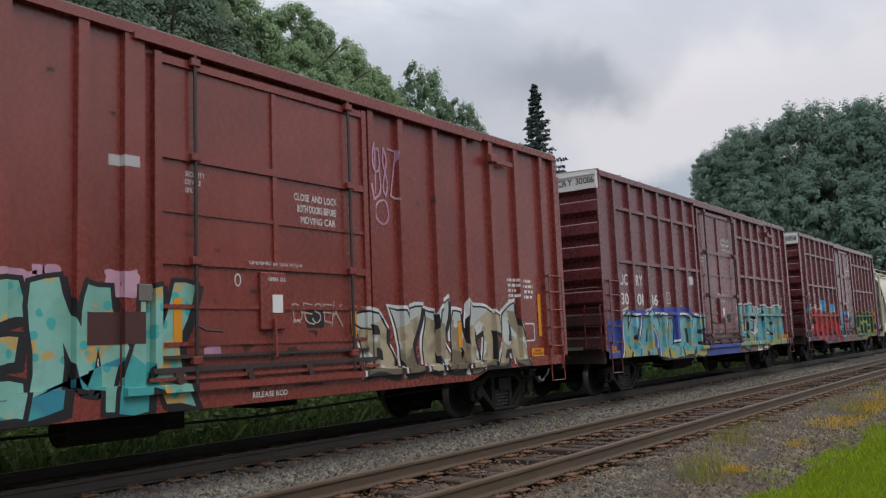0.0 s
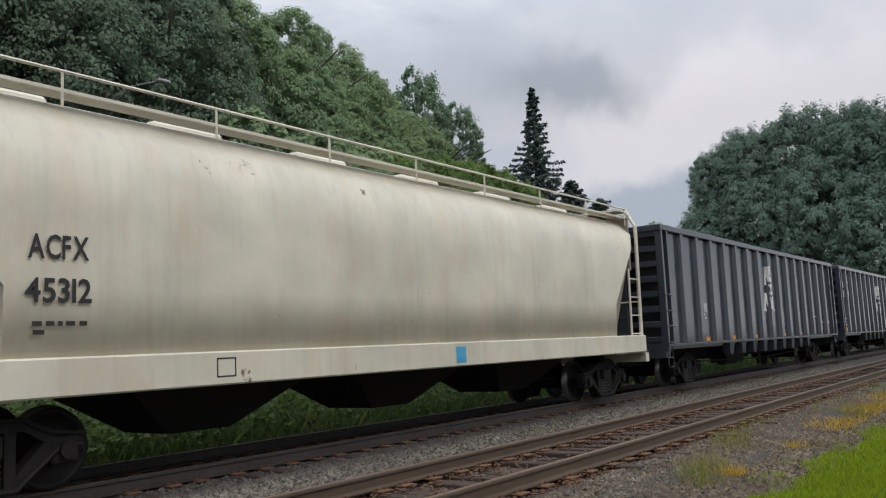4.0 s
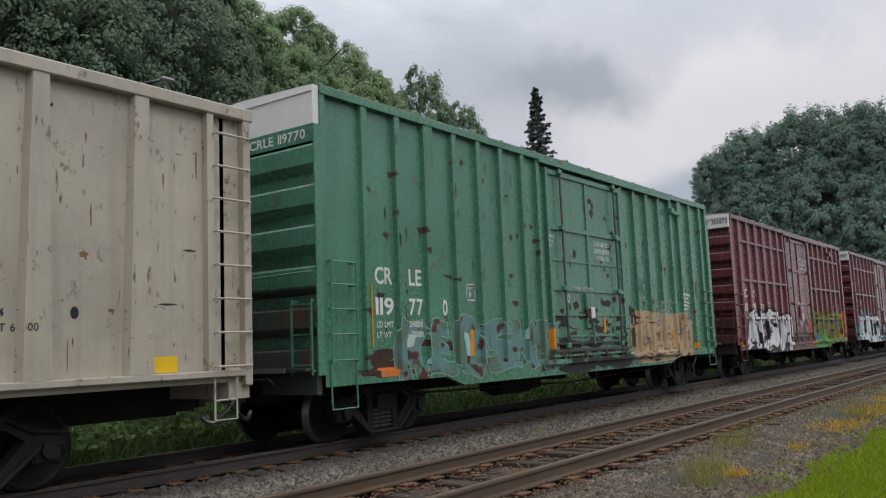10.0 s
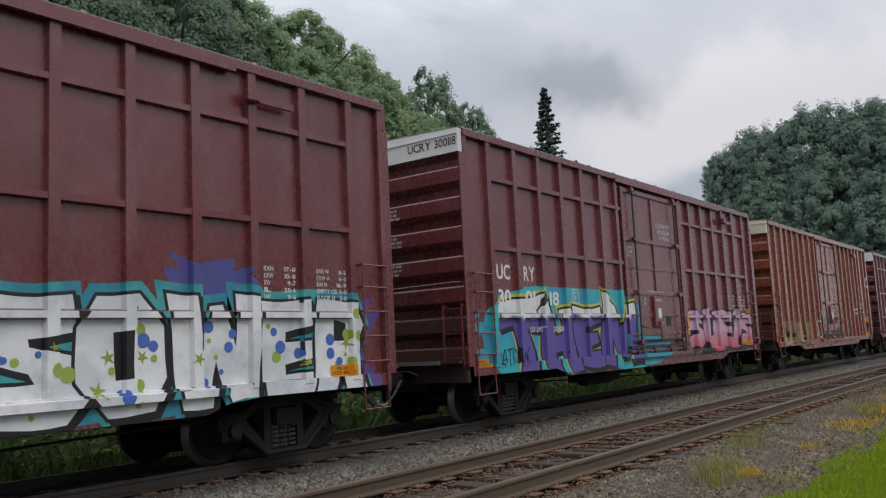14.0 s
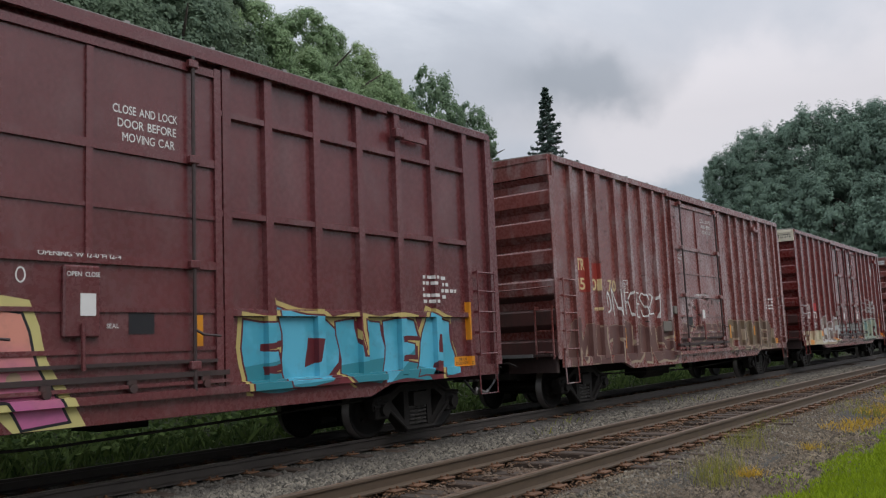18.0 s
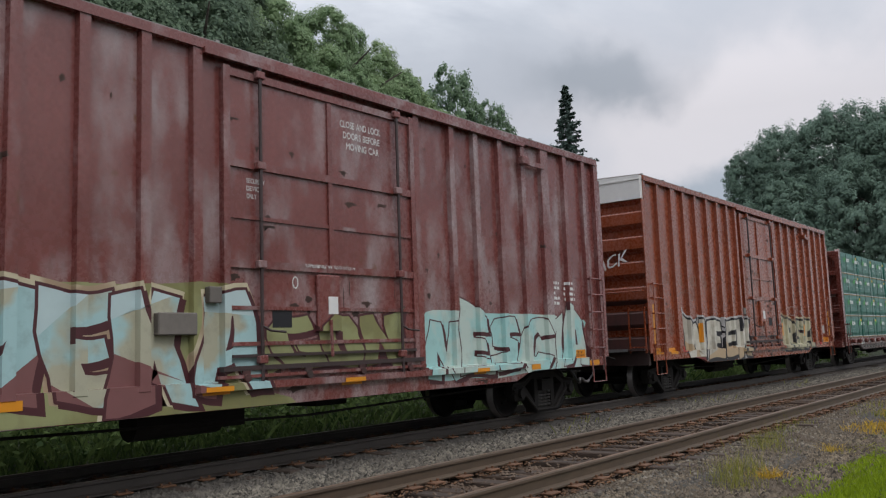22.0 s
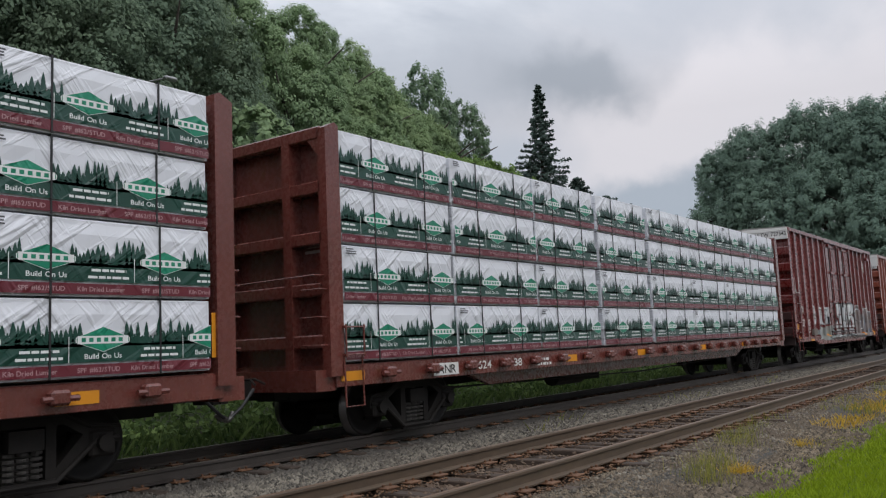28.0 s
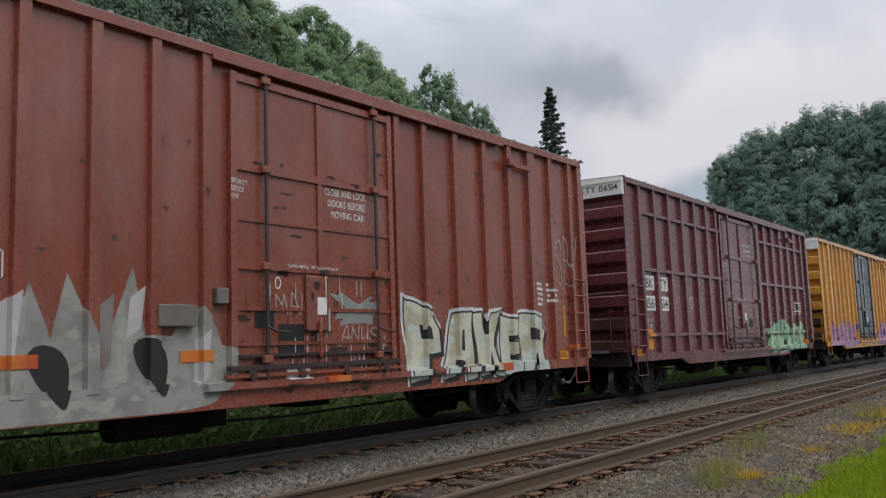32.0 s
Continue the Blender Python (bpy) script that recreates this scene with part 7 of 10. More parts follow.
blades(9000, 15.5, 44, lambda x: (np.full_like(x, 3.3), np.full_like(x, 4.6)), G0, .06, .3, .0035, OLIVE, "verge_weeds", "olive weeds between the gravel and the rails", mask=clumpy(1.9, .3), lean=.18)
blades(5000, 12.5, 26, lambda x: (np.full_like(x, 2.75), np.full_like(x, 3.4)), G0, .015, .05, .009, OLIVE, "clover", "low clover between the lawn and the gravel", mask=clumpy(2.3, .0), lean=.7)
blades(900, 7.5, 30, lambda x: (np.full_like(x, 7.6), np.full_like(x, 8.6)), bed_z, .04, .22, .005, OLIVE, "track_weeds", "small weeds between the tracks", mask=clumpy(1.6, .72))
blades(5200, 4, 45, lambda x: (np.full_like(x, 12.3), np.full_like(x, 13.6)), height, .15, .6, .007, WEED, "bank_grass", "long green grass at the foot of the bank", bias=1.5)


# red clapboard house glimpsed between the cars
def house():
    m, nt, p = material("red_clapboard")
    v = coords(nt, (1, 1, 1), 3.0)
    n1 = noise_tex(nt, v, 3, 5)
    nt.links.new(blend(nt, n1, (0.26, 0.055, 0.030, 1), (0.36, 0.085, 0.045, 1)), p.inputs["Base Color"])
    p.inputs["Roughness"].default_value = 0.7
    red = m
    grey = plain("grey_green_clapboard", (0.20, 0.24, 0.21, 1), 0.7, var=0.15)
    trim = plain("white_house_trim", (0.72, 0.72, 0.70, 1), 0.5, var=0.06)
    roofm = plain("grey_shingles", (0.14, 0.14, 0.14, 1), 0.9, var=0.3)
    m, nt, p = material("window_glass")
    p.inputs["Base Color"].default_value = (0.03, 0.035, 0.04, 1)
    p.inputs["Roughness"].default_value = 0.06
    glass = m
    root = new("house")
    root.location = (0, 26, .3)
    tagged(root, "red clapboard house with white window trim among trees", "house")
    x0, x1, dep = 7.5, 17.0, 8.0
    part("wall", Shape().box(x0, x1, .03, dep, 0, 5.6), red, root, "red painted wall")
    board = Shape().prism([(0, 0), (-.03, .005), (0, .15)], "x", x0, x1).mesh("clapboard", red)
    low = Shape().prism([(0, 0), (-.03, .005), (0, .15)], "x", x0, x1).mesh("clapboard", grey)
    for i in range(37):
        part("clapboard", low if i < 15 else board, None, root, "", (0, .03, .15 * i))
    part("roof", Shape().prism([(-.4, 5.6), (dep + .4, 5.6), (dep / 2, 7.6)], "x", x0 - .3, x1 + .3), roofm, root, "grey shingle roof")
    part("eave_board", Shape().box(x0 - .35, x1 + .35, -.48, -.02, 5.52, 5.72), trim, root, "white eave board")
    part("downspout", Shape().tube([(12.35, -.4, 5.5), (12.35, -.05, 5.2), (12.35, -.05, .2)], .05, 6), trim, root, "white downspout")
    for i, cx in enumerate((9.2, 11.55, 14.4, 16.2)):
        w = part("window", Shape().box(cx - .36, cx + .36, -.015, .02, 3.85, 5.22), glass, root)
        fr = Shape()
        for a, b, z0, z1 in ((cx - .45, cx - .34, 3.75, 5.3), (cx + .34, cx + .45, 3.75, 5.3), (cx - .45, cx + .45, 5.2, 5.33), (cx - .45, cx + .45, 3.72, 3.85), (cx - .36, cx + .36, 4.5, 4.56)):
            fr.box(a, b, -.06, .0, z0, z1)
        part("window_frame", fr, trim, w, "white window frame")
    part("porch_roof", Shape().prism([(-1.6, 2.75), (-1.6, 2.9), (0, 3.2), (0, 2.85)], "x", 13.2, 17), trim, root, "white-edged porch roof")
    for x in (13.4, 15.0, 16.8):
        part("porch_post", Shape().box(x - .06, x + .06, -1.55, -1.43, 0, 2.76), trim, root)


house()


def street_lamp():
    root = new("street_lamp")
    root.location = (17.3, 27.4, height(17.3, 27.4) - .1)
    tagged(root, "street lamp with a curved arm among the leaves", "street lamp")
    z = 11.0
    part("pole", Shape().tube([(0, 0, 0), (0, 0, z)], [.14, .1], 10), BARK, root, "wooden pole")
    part("arm", Shape().tube([(0, 0, z - .6), (.5, -.5, z + .05), (1.3, -1.3, z + .3)], .03, 6), BRIGHT, root, "grey metal arm")
    part("lamp_head", Shape().soft_box(1.2, 1.75, -1.5, -1.25, z + .22, z + .38, .06), BRIGHT, root, "grey lamp head")


street_lamp()

# ---- paint colours of the graffiti ----
def flat(name, hexa, var=0.12):
    return plain(name, rgb(hexa), 0.5, var=var, scale=5, spread=0.0)


INK = flat("black_spray", "1d1c20")
SNOW = spray("white_spray", rgb("dadada"), rgb("c4c8ca"), scale=1.2)
TEAL = spray("teal_spray", rgb("3f9a98"), rgb("2f7f92"))
CYAN = spray("cyan_spray", rgb("2fa5ad"), rgb("3b8fa8"))
BLUE = spray("blue_spray", rgb("33428a"), rgb("3a4fa0"))
PURPLE = spray("purple_spray", rgb("5a4a8c"), rgb("474a86"))
PINK = spray("pink_spray", rgb("b98fa0"), rgb("a87f98"))
TEAL_YELLOW = spray("teal_and_yellow_spray", rgb("4f97a4"), rgb("73a09c"), scale=2.6, third=rgb("9a9458"), dots=rgb("2c8798"), dot_scale=3.6, dot_size=.34)
TEAL_OCHRE = spray("pale_teal_spray", rgb("74a898"), rgb("7fb2a6"), scale=1.3, third=rgb("b79a5c"), dots=rgb("3f9f9c"), dot_scale=6, dot_size=.36)
TAN = spray("tan_spray", rgb("a89b80"), rgb("857a66"), scale=1.9, third=rgb("b9c0bd"))
RED = spray("red_spray", rgb("b3302e"), rgb("9c2a2c"), third=rgb("54304e"))
SKY = spray("sky_blue_spray", rgb("4aa3c8"), rgb("3f8fc0"))
DGREEN = spray("dark_green_spray", rgb("234b38"), rgb("1d3d36"))
LIME = flat("lime_spray", "b3bb4e")
FLAME = spray("orange_spray", rgb("c9722e"), rgb("b3502c"))
WHITE_PURPLE = spray("white_over_purple_spray", rgb("d3d6d4"), rgb("5b4d94"), "fade", 1.9, .04)
PINK_RED = spray("pink_over_red_spray", rgb("c09ab0"), rgb("b8404c"), "fade", 1.25, .3)
SALMON = spray("salmon_over_pink_spray", rgb("cf8a78"), rgb("b4628c"), "fade", 1.3, .35)
BLUE_P = spray("pale_blue_spray", rgb("459db4"), rgb("57adc6"))
ICE = spray("ice_blue_spray", rgb("9fbfbf"), rgb("a9a690"), scale=1.5)
ICE2 = spray("ice_green_spray", rgb("9cc4c0"), rgb("b5c4bb"))
SILVER = spray("silver_spray", rgb("98a0a0"), rgb("858782"), scale=1.4)
SILVER_BROWN = spray("silver_brown_spray", rgb("857c7a"), rgb("7a6a66"), scale=2, third=rgb("6f7482"))
BUFF_WORN = paint("peeling_buff_spray", rgb("b39a78"), 0.4, rust=.9, scratch=.7, rough=.6)
CREAMY = spray("cream_spray", rgb("bdb396"), rgb("a08a70"))
TAN_LINE = flat("tan_line_spray", "a08d78")
MAROON_LINE = flat("maroon_line_spray", "4a2226")
BROWN_FILL = spray("brown_spray", rgb("5a3a36"), rgb("664640"))
OLIVE_B = spray("olive_backing_spray", rgb("7d7a4e"), rgb("8d8f62"))
MINT = spray("mint_spray", rgb("8db59a"), rgb("a9bfa0"))
REDPATCH = flat("repaint_red", "8c2e24")
ROUGHDARK = flat("repaint_brown", "4a2a28")
PALE_INK = flat("bleached_lettering", "a99690")
CREAM_INK = flat("cream_lettering", "cfb98c")
DARK_INK = flat("dark_lettering", "2a2828")

def worn(r, rel, seed, door, amount=1.0, board=None):
    """Rust on the door and its gear, scrapes between the posts, a tack board beside the door."""
    a, b = door
    k = lambda n: max(1, int(n * amount))
    blotches(r, rel, k(26), a + .1, b - .1, 1.1, 2.5, RUST_SPOT, seed, (.04, .26), (.015, .06), lift=.0016)
    blotches(r, rel, k(12), a + .1, b - .1, 2.5, 4.6, RUST_SPOT, seed + 1, (.05, .3), (.008, .03), lift=.0016)
    blotches(r, rel, k(10), a + .2, b - .2, 1.2, 2.4, RUST_SPOT, seed + 2, (.015, .03), (.08, .3), lift=.0018)
    blotches(r, rel, k(22), .9, a - .3, 1.2, 4.6, RUST_SPOT, seed + 3, (.02, .12), (.01, .05))
    blotches(r, rel, k(26), b + .3, 15.4, 1.1, 4.6, RUST_SPOT, seed + 4, (.02, .1), (.01, .05))
    blotches(r, rel, k(14), 3.0, 13.0, .78, 1.0, RUST_SPOT, seed + 5, (.1, .5), (.01, .03), lift=.0016)
    if board:
        u, z = board
        part("tack_board", Shape().soft_box(u, u + .52, NEAR - .03, NEAR + .09, z, z + .26, .012), WEATHERED_BOARD, r, "grey weathered tack board")
    part("card_holder", Shape().soft_box(a - .22, a - .04, NEAR - .02, NEAR + .09, 2.0, 2.2, .01), WEATHERED_BOARD, r, "small metal card holder")


WEATHERED_BOARD = plain("weathered_grey_board", (0.17, 0.15, 0.13, 1), 0.8, var=0.35, scale=6)

# ---- the cars, from the head of the stretch to its tail ----
GRID_L, GRID_R = (.78, 1.68, 2.59, 3.5, 4.41, 5.32, 6.12), (10.0, 10.7, 11.6, 12.5, 13.4, 14.3, 15.25)
GRID = dict(posts_l=GRID_L, posts_r=GRID_R, door=(6.35, 9.9), belts=(4.47, 3.18, 1.93), end_top=WHITE)
RIB_L, RIB_R = (.7, 1.56, 2.2, 2.93, 3.71, 4.48, 5.31, 6.07), (9.93, 10.69, 11.52, 12.29, 13.07, 13.8, 14.44, 15.3)
RIBS = dict(posts_l=RIB_L, posts_r=RIB_R, door=(6.36, 9.72), wide=(1.56, 14.44), ribs=6)
TWIN_L, TWIN_R = (.8, 1.74, 2.7, 3.64, 4.58, 5.5), (10.75, 11.6, 12.55, 13.5, 14.5, 15.45)
TWIN = dict(posts_l=TWIN_L, posts_r=TWIN_R, door=(5.72, 10.62), twin=True, ribs=6)


def box_outline(r, rel, u0, u1, z0, z1, mat, w=.018):
    V, F = [], []
    for a, b, c, d in ((u0, u1, z0, z0 + w), (u0, u1, z1 - w, z1), (u0, u0 + w, z0, z1), (u1 - w, u1, z0, z1)):
        n = len(V)
        V += [(a, c), (b, c), (b, d), (a, d)]
        F.append((n, n + 1, n + 2, n + 3))
    decal(r, rel, "plate_box", V, F, mat, .005, "painted box outline")


def common(r, rel, seed, ink=WHITE, du=8.42, dz=4.2, plate=(3.84, 2.2), both="DOOR BEFORE", placard=True, table=False, door_u=6.6):
    """The stencils that every boxcar carries."""
    for i, line in enumerate(("CLOSE AND LOCK", both, "MOVING CAR")):
        mark(r, rel, line, du + .06 * i, dz - .16 * i, .1, ink, width=.86 - .08 * i)
    for i, (line, wd) in enumerate((("SECURITY", .3), ("DEVICE", .24), ("ONLY", .16))):
        mark(r, rel, line, door_u, 3.55 - .1 * i, .062, ink, width=wd)
    mark(r, rel, "OPENING W 12-0 H 12-4", 7.55, 2.51, .05, ink, width=.95, lift=.006)
    if placard:
        mid = 8.12
        mark(r, rel, "OPEN", mid - .27, 2.3, .05, ink, width=.17)
        mark(r, rel, "CLOSE", mid - .06, 2.3, .05, ink, width=.17)
        mark(r, rel, "SEAL", 8.35, 1.75, .05, ink, width=.15)
    if table:
        for k, (a, b) in enumerate((("EXH", "17-0"), ("EXW", "10-8"), ("EW", "9-7"), ("IL", "50-6"), ("IW", "9-6"), ("IH", "13-1"), ("CU FT", "6276"))):
            mark(r, rel, a, 13.6, 2.52 - k * .094, .06, ink, width=.055 * len(a), lift=.0118)
            mark(r, rel, b, 14.16 - .05 * len(b), 2.52 - k * .094, .06, ink, width=.05 * len(b), lift=.0118)
        for k, (a, b) in enumerate((("EXH W", "8-2"), ("EXW H", "6-0"), ("EW H", "16-9"), ("EMPTY CG", "5-0"), ("FLOOR H", "3-8"))):
            mark(r, rel, a, 14.56, 2.52 - k * .094, .06, ink, width=.05 * len(a), lift=.0118)
            mark(r, rel, b, 15.16 - .05 * len(b), 2.52 - k * .094, .06, ink, width=.05 * len(b), lift=.0118)
    else:
        bars(r, rel, 14.0, 2.12, 14.35, 2.62, 5, ink, seed + 2)
        bars(r, rel, 14.5, 2.2, 14.95, 2.62, 4, ink, seed + 3)
    if plate:
        u, z = plate
        box_outline(r, rel, u, u + .28, z, z + .3, ink)
        mark(r, rel, "PLATE", u + .05, z + .19, .06, ink, width=.18)
        mark(r, rel, "F", u + .09, z + .05, .11, ink)
    if placard:
        patch(r, rel, .13, .58, 1.02, 1.16, OCHRE, "height_placard", "yellow excess height placard")
        mark(r, rel, "THIS CAR", .24, 1.098, .04, DARK_INK, width=.22, lift=.008)
        mark(r, rel, "EXCESS HEIGHT", .17, 1.04, .04, DARK_INK, width=.37, lift=.008)
    V = [(7.4 + .055 * math.cos(k), 2.3 + .085 * math.sin(k)) for k in np.linspace(0, 6.2832, 17)[:-1]] + [(7.4 + .037 * math.cos(k), 2.3 + .066 * math.sin(k)) for k in np.linspace(0, 6.2832, 17)[:-1]]
    decal(r, rel, "round_stencil", V, [(i, (i + 1) % 16, 16 + (i + 1) % 16, 16 + i) for i in range(16)], ink, .006)
    nu, nz = (8.62, 1.68) if placard else (7.0, 1.7)
    patch(r, rel, nu, nu + .33, nz, nz + .26, INK, "notice_plate", "small black notice with a pale border", .0058)
    box_outline(r, rel, nu + .01, nu + .32, nz + .01, nz + .25, GREYP, .012)
    bars(r, rel, nu + .06, nz + .06, nu + .27, nz + .2, 3, GREYP, seed + 8)
    patch(r, rel, 14.78, 15.26, 1.06, 1.22, OCHRE, "height_placard", "yellow excess height placard", .012)
    mark(r, rel, "THIS CAR", 14.9, 1.15, .045, DARK_INK, width=.24, lift=.015)
    mark(r, rel, "EXCESS HEIGHT", 14.82, 1.085, .045, DARK_INK, width=.4, lift=.015)
    patch(r, rel, L_CAR - .85, L_CAR - .78, 1.5, 2.15, OCHRE) if seed % 2 and seed != 13 else None


L_CAR = 16.0


def slab_marks(r, rel, mat):
    bars(r, rel, 1.05, 1.3, 1.6, 1.62, 3, mat, 3)
    mark(r, rel, "LD LMT", 1.02, 1.74, .1, mat, width=.46)
    mark(r, rel, "LT WT", 1.02, 1.56, .1, mat, width=.36)


def upright(r, rel, *places):
    for u, z0, z1 in places:
        patch(r, rel, u, u + .12, z0, z1, OCHRE, "reflector", "upright yellow reflector strip", .0122)


def end_marks(r, number, ink, sub=True):
    end_text(r, "EXCESS HEIGHT CAR", 1.3, 4.94, .11, ink, 1.0)
    end_text(r, number, -.42, 4.97, .15, ink, 1.1)
    if sub:
        s = Shape()
        rnd = random.Random(len(number))
        for z0 in (2.74, 3.26, 3.78):
            for k in range(3):
                y = .55
                while y > -.1:
                    w = rnd.uniform(.05, .14)
                    s.add([(-.129, y, z0 + k * .075), (-.129, y - w, z0 + k * .075), (-.129, y - w, z0 + k * .075 + .042), (-.129, y, z0 + k * .075 + .042)], [(0, 1, 2, 3)])
                    y -= w + .03
        tagged(part("end_stencil", s, GREYP, r, "rows of small white stencils"), kind="stuff")


def numbered(r, rel, letters, numbers, ink, zl=2.62, zn=2.15, h=.27):
    """Reporting marks in two rows, split round the posts."""
    for (u, s, w), z in [(a, zl) for a in letters] + [(a, zn) for a in numbers]:
        mark(r, rel, s, u, z, h, ink, width=w, off=0.02, name="reporting_mark")


def grid_numbers(r, rel, nn, ink=WHITE, pre=("UC", "RY"), six=("30", "01")):
    numbered(r, rel, ((.98, pre[0], .46), (1.93, pre[1], .4 if len(pre[1]) > 1 else .22)), ((1.0, six[0], .43), (1.95, six[1], .37), (2.88, nn, .37)), ink)


# red-brown car with the green-blue and tan pieces
r, rel = boxcar(-.17, "red-brown ribbed boxcar with green-blue and tan graffiti", RED_BROWN, posts_l=(.75, 1.7, 2.6, 3.5, 4.38, 5.25, 5.89), posts_r=(10.06, 10.8, 11.75, 12.63, 13.5, 14.4, 15.4),
                door=(6.15, 9.94), wide=(5.89,), ribs=6, end_top=WHITE)
common(r, rel, 1, both="BOTH DOORS BEFORE", dz=3.46, du=8.42, plate=None)
worn(r, rel, 101, (6.15, 9.94), .35)
for u, z, q in ((4.55, 2.15, .22), (4.95, 2.3, .1), (5.75, 2.2, .2), (6.1, 2.1, .12), (7.0, 1.4, .12), (4.8, 2.32, .07)):
    V, F = blob(u - q, u + q, z - q * .8, z + q * .8, int(u * 9))
    decal(r, rel, "paint_blot", V, F, PINK, .004, "pink sprayed blot")
graffiti(r, rel, "EMK", 3.9, 6.75, .72, 2.25, TEAL_OCHRE, INK, None, 3, 1.1, .09, .075, tone=TEAL, label="pale teal graffiti letters with black outlines")
patch(r, rel, 5.3, 6.05, 1.52, 1.88, ROUGHDARK, "painted_patch", "brown patch painted over the graffiti", .011)
graffiti(r, rel, "BYKNTA", 9.6, 14.6, .84, 2.12, TAN, INK, None, 4, 1.2, .1, .045, tone=(flat("dark_tan_spray", "6b5f4c"), flat("pale_grey_spray", "aeb3ae")), halo=SNOW, label="tan and grey graffiti letters", grow=(.02, .0))
upright(r, rel, (6.42, 1.5, 2.05), (9.52, 1.55, 2.0), (12.3, 1.3, 1.75), (15.1, 1.45, 2.3))
scribble(r, rel, "SB8Z", 10.05, 10.75, 3.7, 4.5, PINK, 5)
scribble(r, rel, "O", 10.2, 10.6, 3.3, 3.7, PINK, 6)
mark(r, rel, "60 K", 5.4, 1.28, .1, WHITE)
mark(r, rel, "RELEASE ROD", 7.6, .79, .07, WHITE, width=.6)
scribble(r, rel, "DESEK", 8.35, 9.35, 1.75, 2.0, PALE_INK, 7)
patch(r, rel, 5.6, 5.95, 3.55, 3.68, GREYP, "worn_sticker", "torn silver sticker")
box_outline(r, rel, 14.55, 14.95, 1.36, 1.72, WHITE, .03)

# three maroon cars of one series: teal letters, red letters
r, rel = boxcar(17.95, "maroon boxcar with teal and yellow graffiti letters", MAROON, **GRID)
grid_numbers(r, rel, "16")
common(r, rel, 2, table=True)
end_marks(r, "UCRY 300116", DARK_INK)
patch(r, rel, .0, .74, .9, 1.75, BLUE, "painted_patch", "blue sprayed corner", .0015)
patch(r, rel, 6.2, 9.7, .72, 1.05, BLUE, "painted_patch", "blue sprayed sill", .0015)
graffiti(r, rel, "KAYLOE", .85, 6.5, .74, 2.06, TEAL_YELLOW, INK, BLUE, 11, .8, .085, .05, tone=(flat("straw_spray", "a39c58"), flat("ice_cyan_spray", "79b4bf")), halo=SNOW, label="teal and yellow graffiti letters", grow=(.02, 0))
graffiti(r, rel, "LEWSH", 9.6, 15.1, .74, 2.28, TEAL_YELLOW, INK, None, 12, 1.0, .085, .045, tone=(flat("straw_spray", "8f945c"), flat("mint_cyan_spray", "6fa9a8")), halo=SNOW, label="teal and yellow graffiti letters", grow=(.05, -.2))
V, F = blob(5.6, 5.95, 2.75, 3.0, 3)
decal(r, rel, "paint_scar", V, F, SNOW, .004, "scraped white patch")

r, rel = boxcar(36.14, "maroon boxcar with red and dark green graffiti", MAROON, **GRID)
grid_numbers(r, rel, "28")
common(r, rel, 3, table=True)
end_marks(r, "UCRY 300128", DARK_INK)
for u, z, q in ((1.1, 2.15, .4), (3.4, 2.25, .55), (5.3, 2.2, .4), (7.3, 1.8, .45), (6.6, 1.2, .5), (.5, 1.1, .4)):
    V, F = blob(u - q, u + q, z - q * .6, z + q * .6, int(u * 7))
    decal(r, rel, "paint_blot", V, F, SKY, .003, "sky-blue sprayed cloud")
graffiti(r, rel, "REMA", .66, 6.5, .72, 2.28, RED, INK, None, 13, 1.0, .12, .04, tone=flat("plum_spray", "4c2a44"), halo=CREAMY, label="red graffiti letters", grow=(-.2, -.35))
graffiti(r, rel, "IMSAK", 9.6, 15.2, .86, 2.35, DGREEN, LIME, DGREEN, 14, 1.2, .03, .05, label="dark green graffiti letters with lime outlines", grow=(.1, -.25))
graffiti(r, rel, "S", 7.1, 8.1, 1.3, 2.0, RED, SKY, SKY, 15, 1.0, .08, .05)
patch(r, rel, 15.3, 15.95, .9, 2.3, PURPLE, "painted_patch", "purple sprayed corner", .003)
upright(r, rel, (6.5, 1.55, 2.0))
slab_marks(r, rel, WHITE)

r, rel = hopper(54.2, "cream covered hopper with faded rust-streaked sides", CREAM)
rel.base = NEAR + .028
numbered(r, rel, ((1.73, "ACFX", .68),), ((1.7, "45312", .74),), DARK_INK, 2.5, 2.04, .25)
bars(r, rel, 1.72, 1.7, 2.4, 1.88, 2, DARK_INK, 2)
patch(r, rel, 9.2, 9.5, 1.1, 1.38, SKY, "painted_patch", "pale blue sprayed square")
box_outline(r, rel, 4.1, 4.4, 1.14, 1.38, DARK_INK)


# ---- gondolas ----
YELLOW_TAPE = plain("bright_yellow_reflector", (0.80, 0.50, 0.012, 1), 0.4, var=0.1)


def round_sticker(r, rel, u, z):
    """A round pale sticker with a dark ring and bars."""
    for q, ink, lift in ((.1, GREYP, .005), (.082, DARK_INK, .006), (.066, GREYP, .007)):
        V = [(u + .9 * q * math.cos(k), z + q * math.sin(k)) for k in np.linspace(0, 6.2832, 17)[:-1]]
        decal(r, rel, "round_sticker", V, [tuple(range(16))], ink, lift, "round grey sticker")
    patch(r, rel, u - .05, u + .05, z - .022, z + .022, DARK_INK, "round_sticker", "", .008)


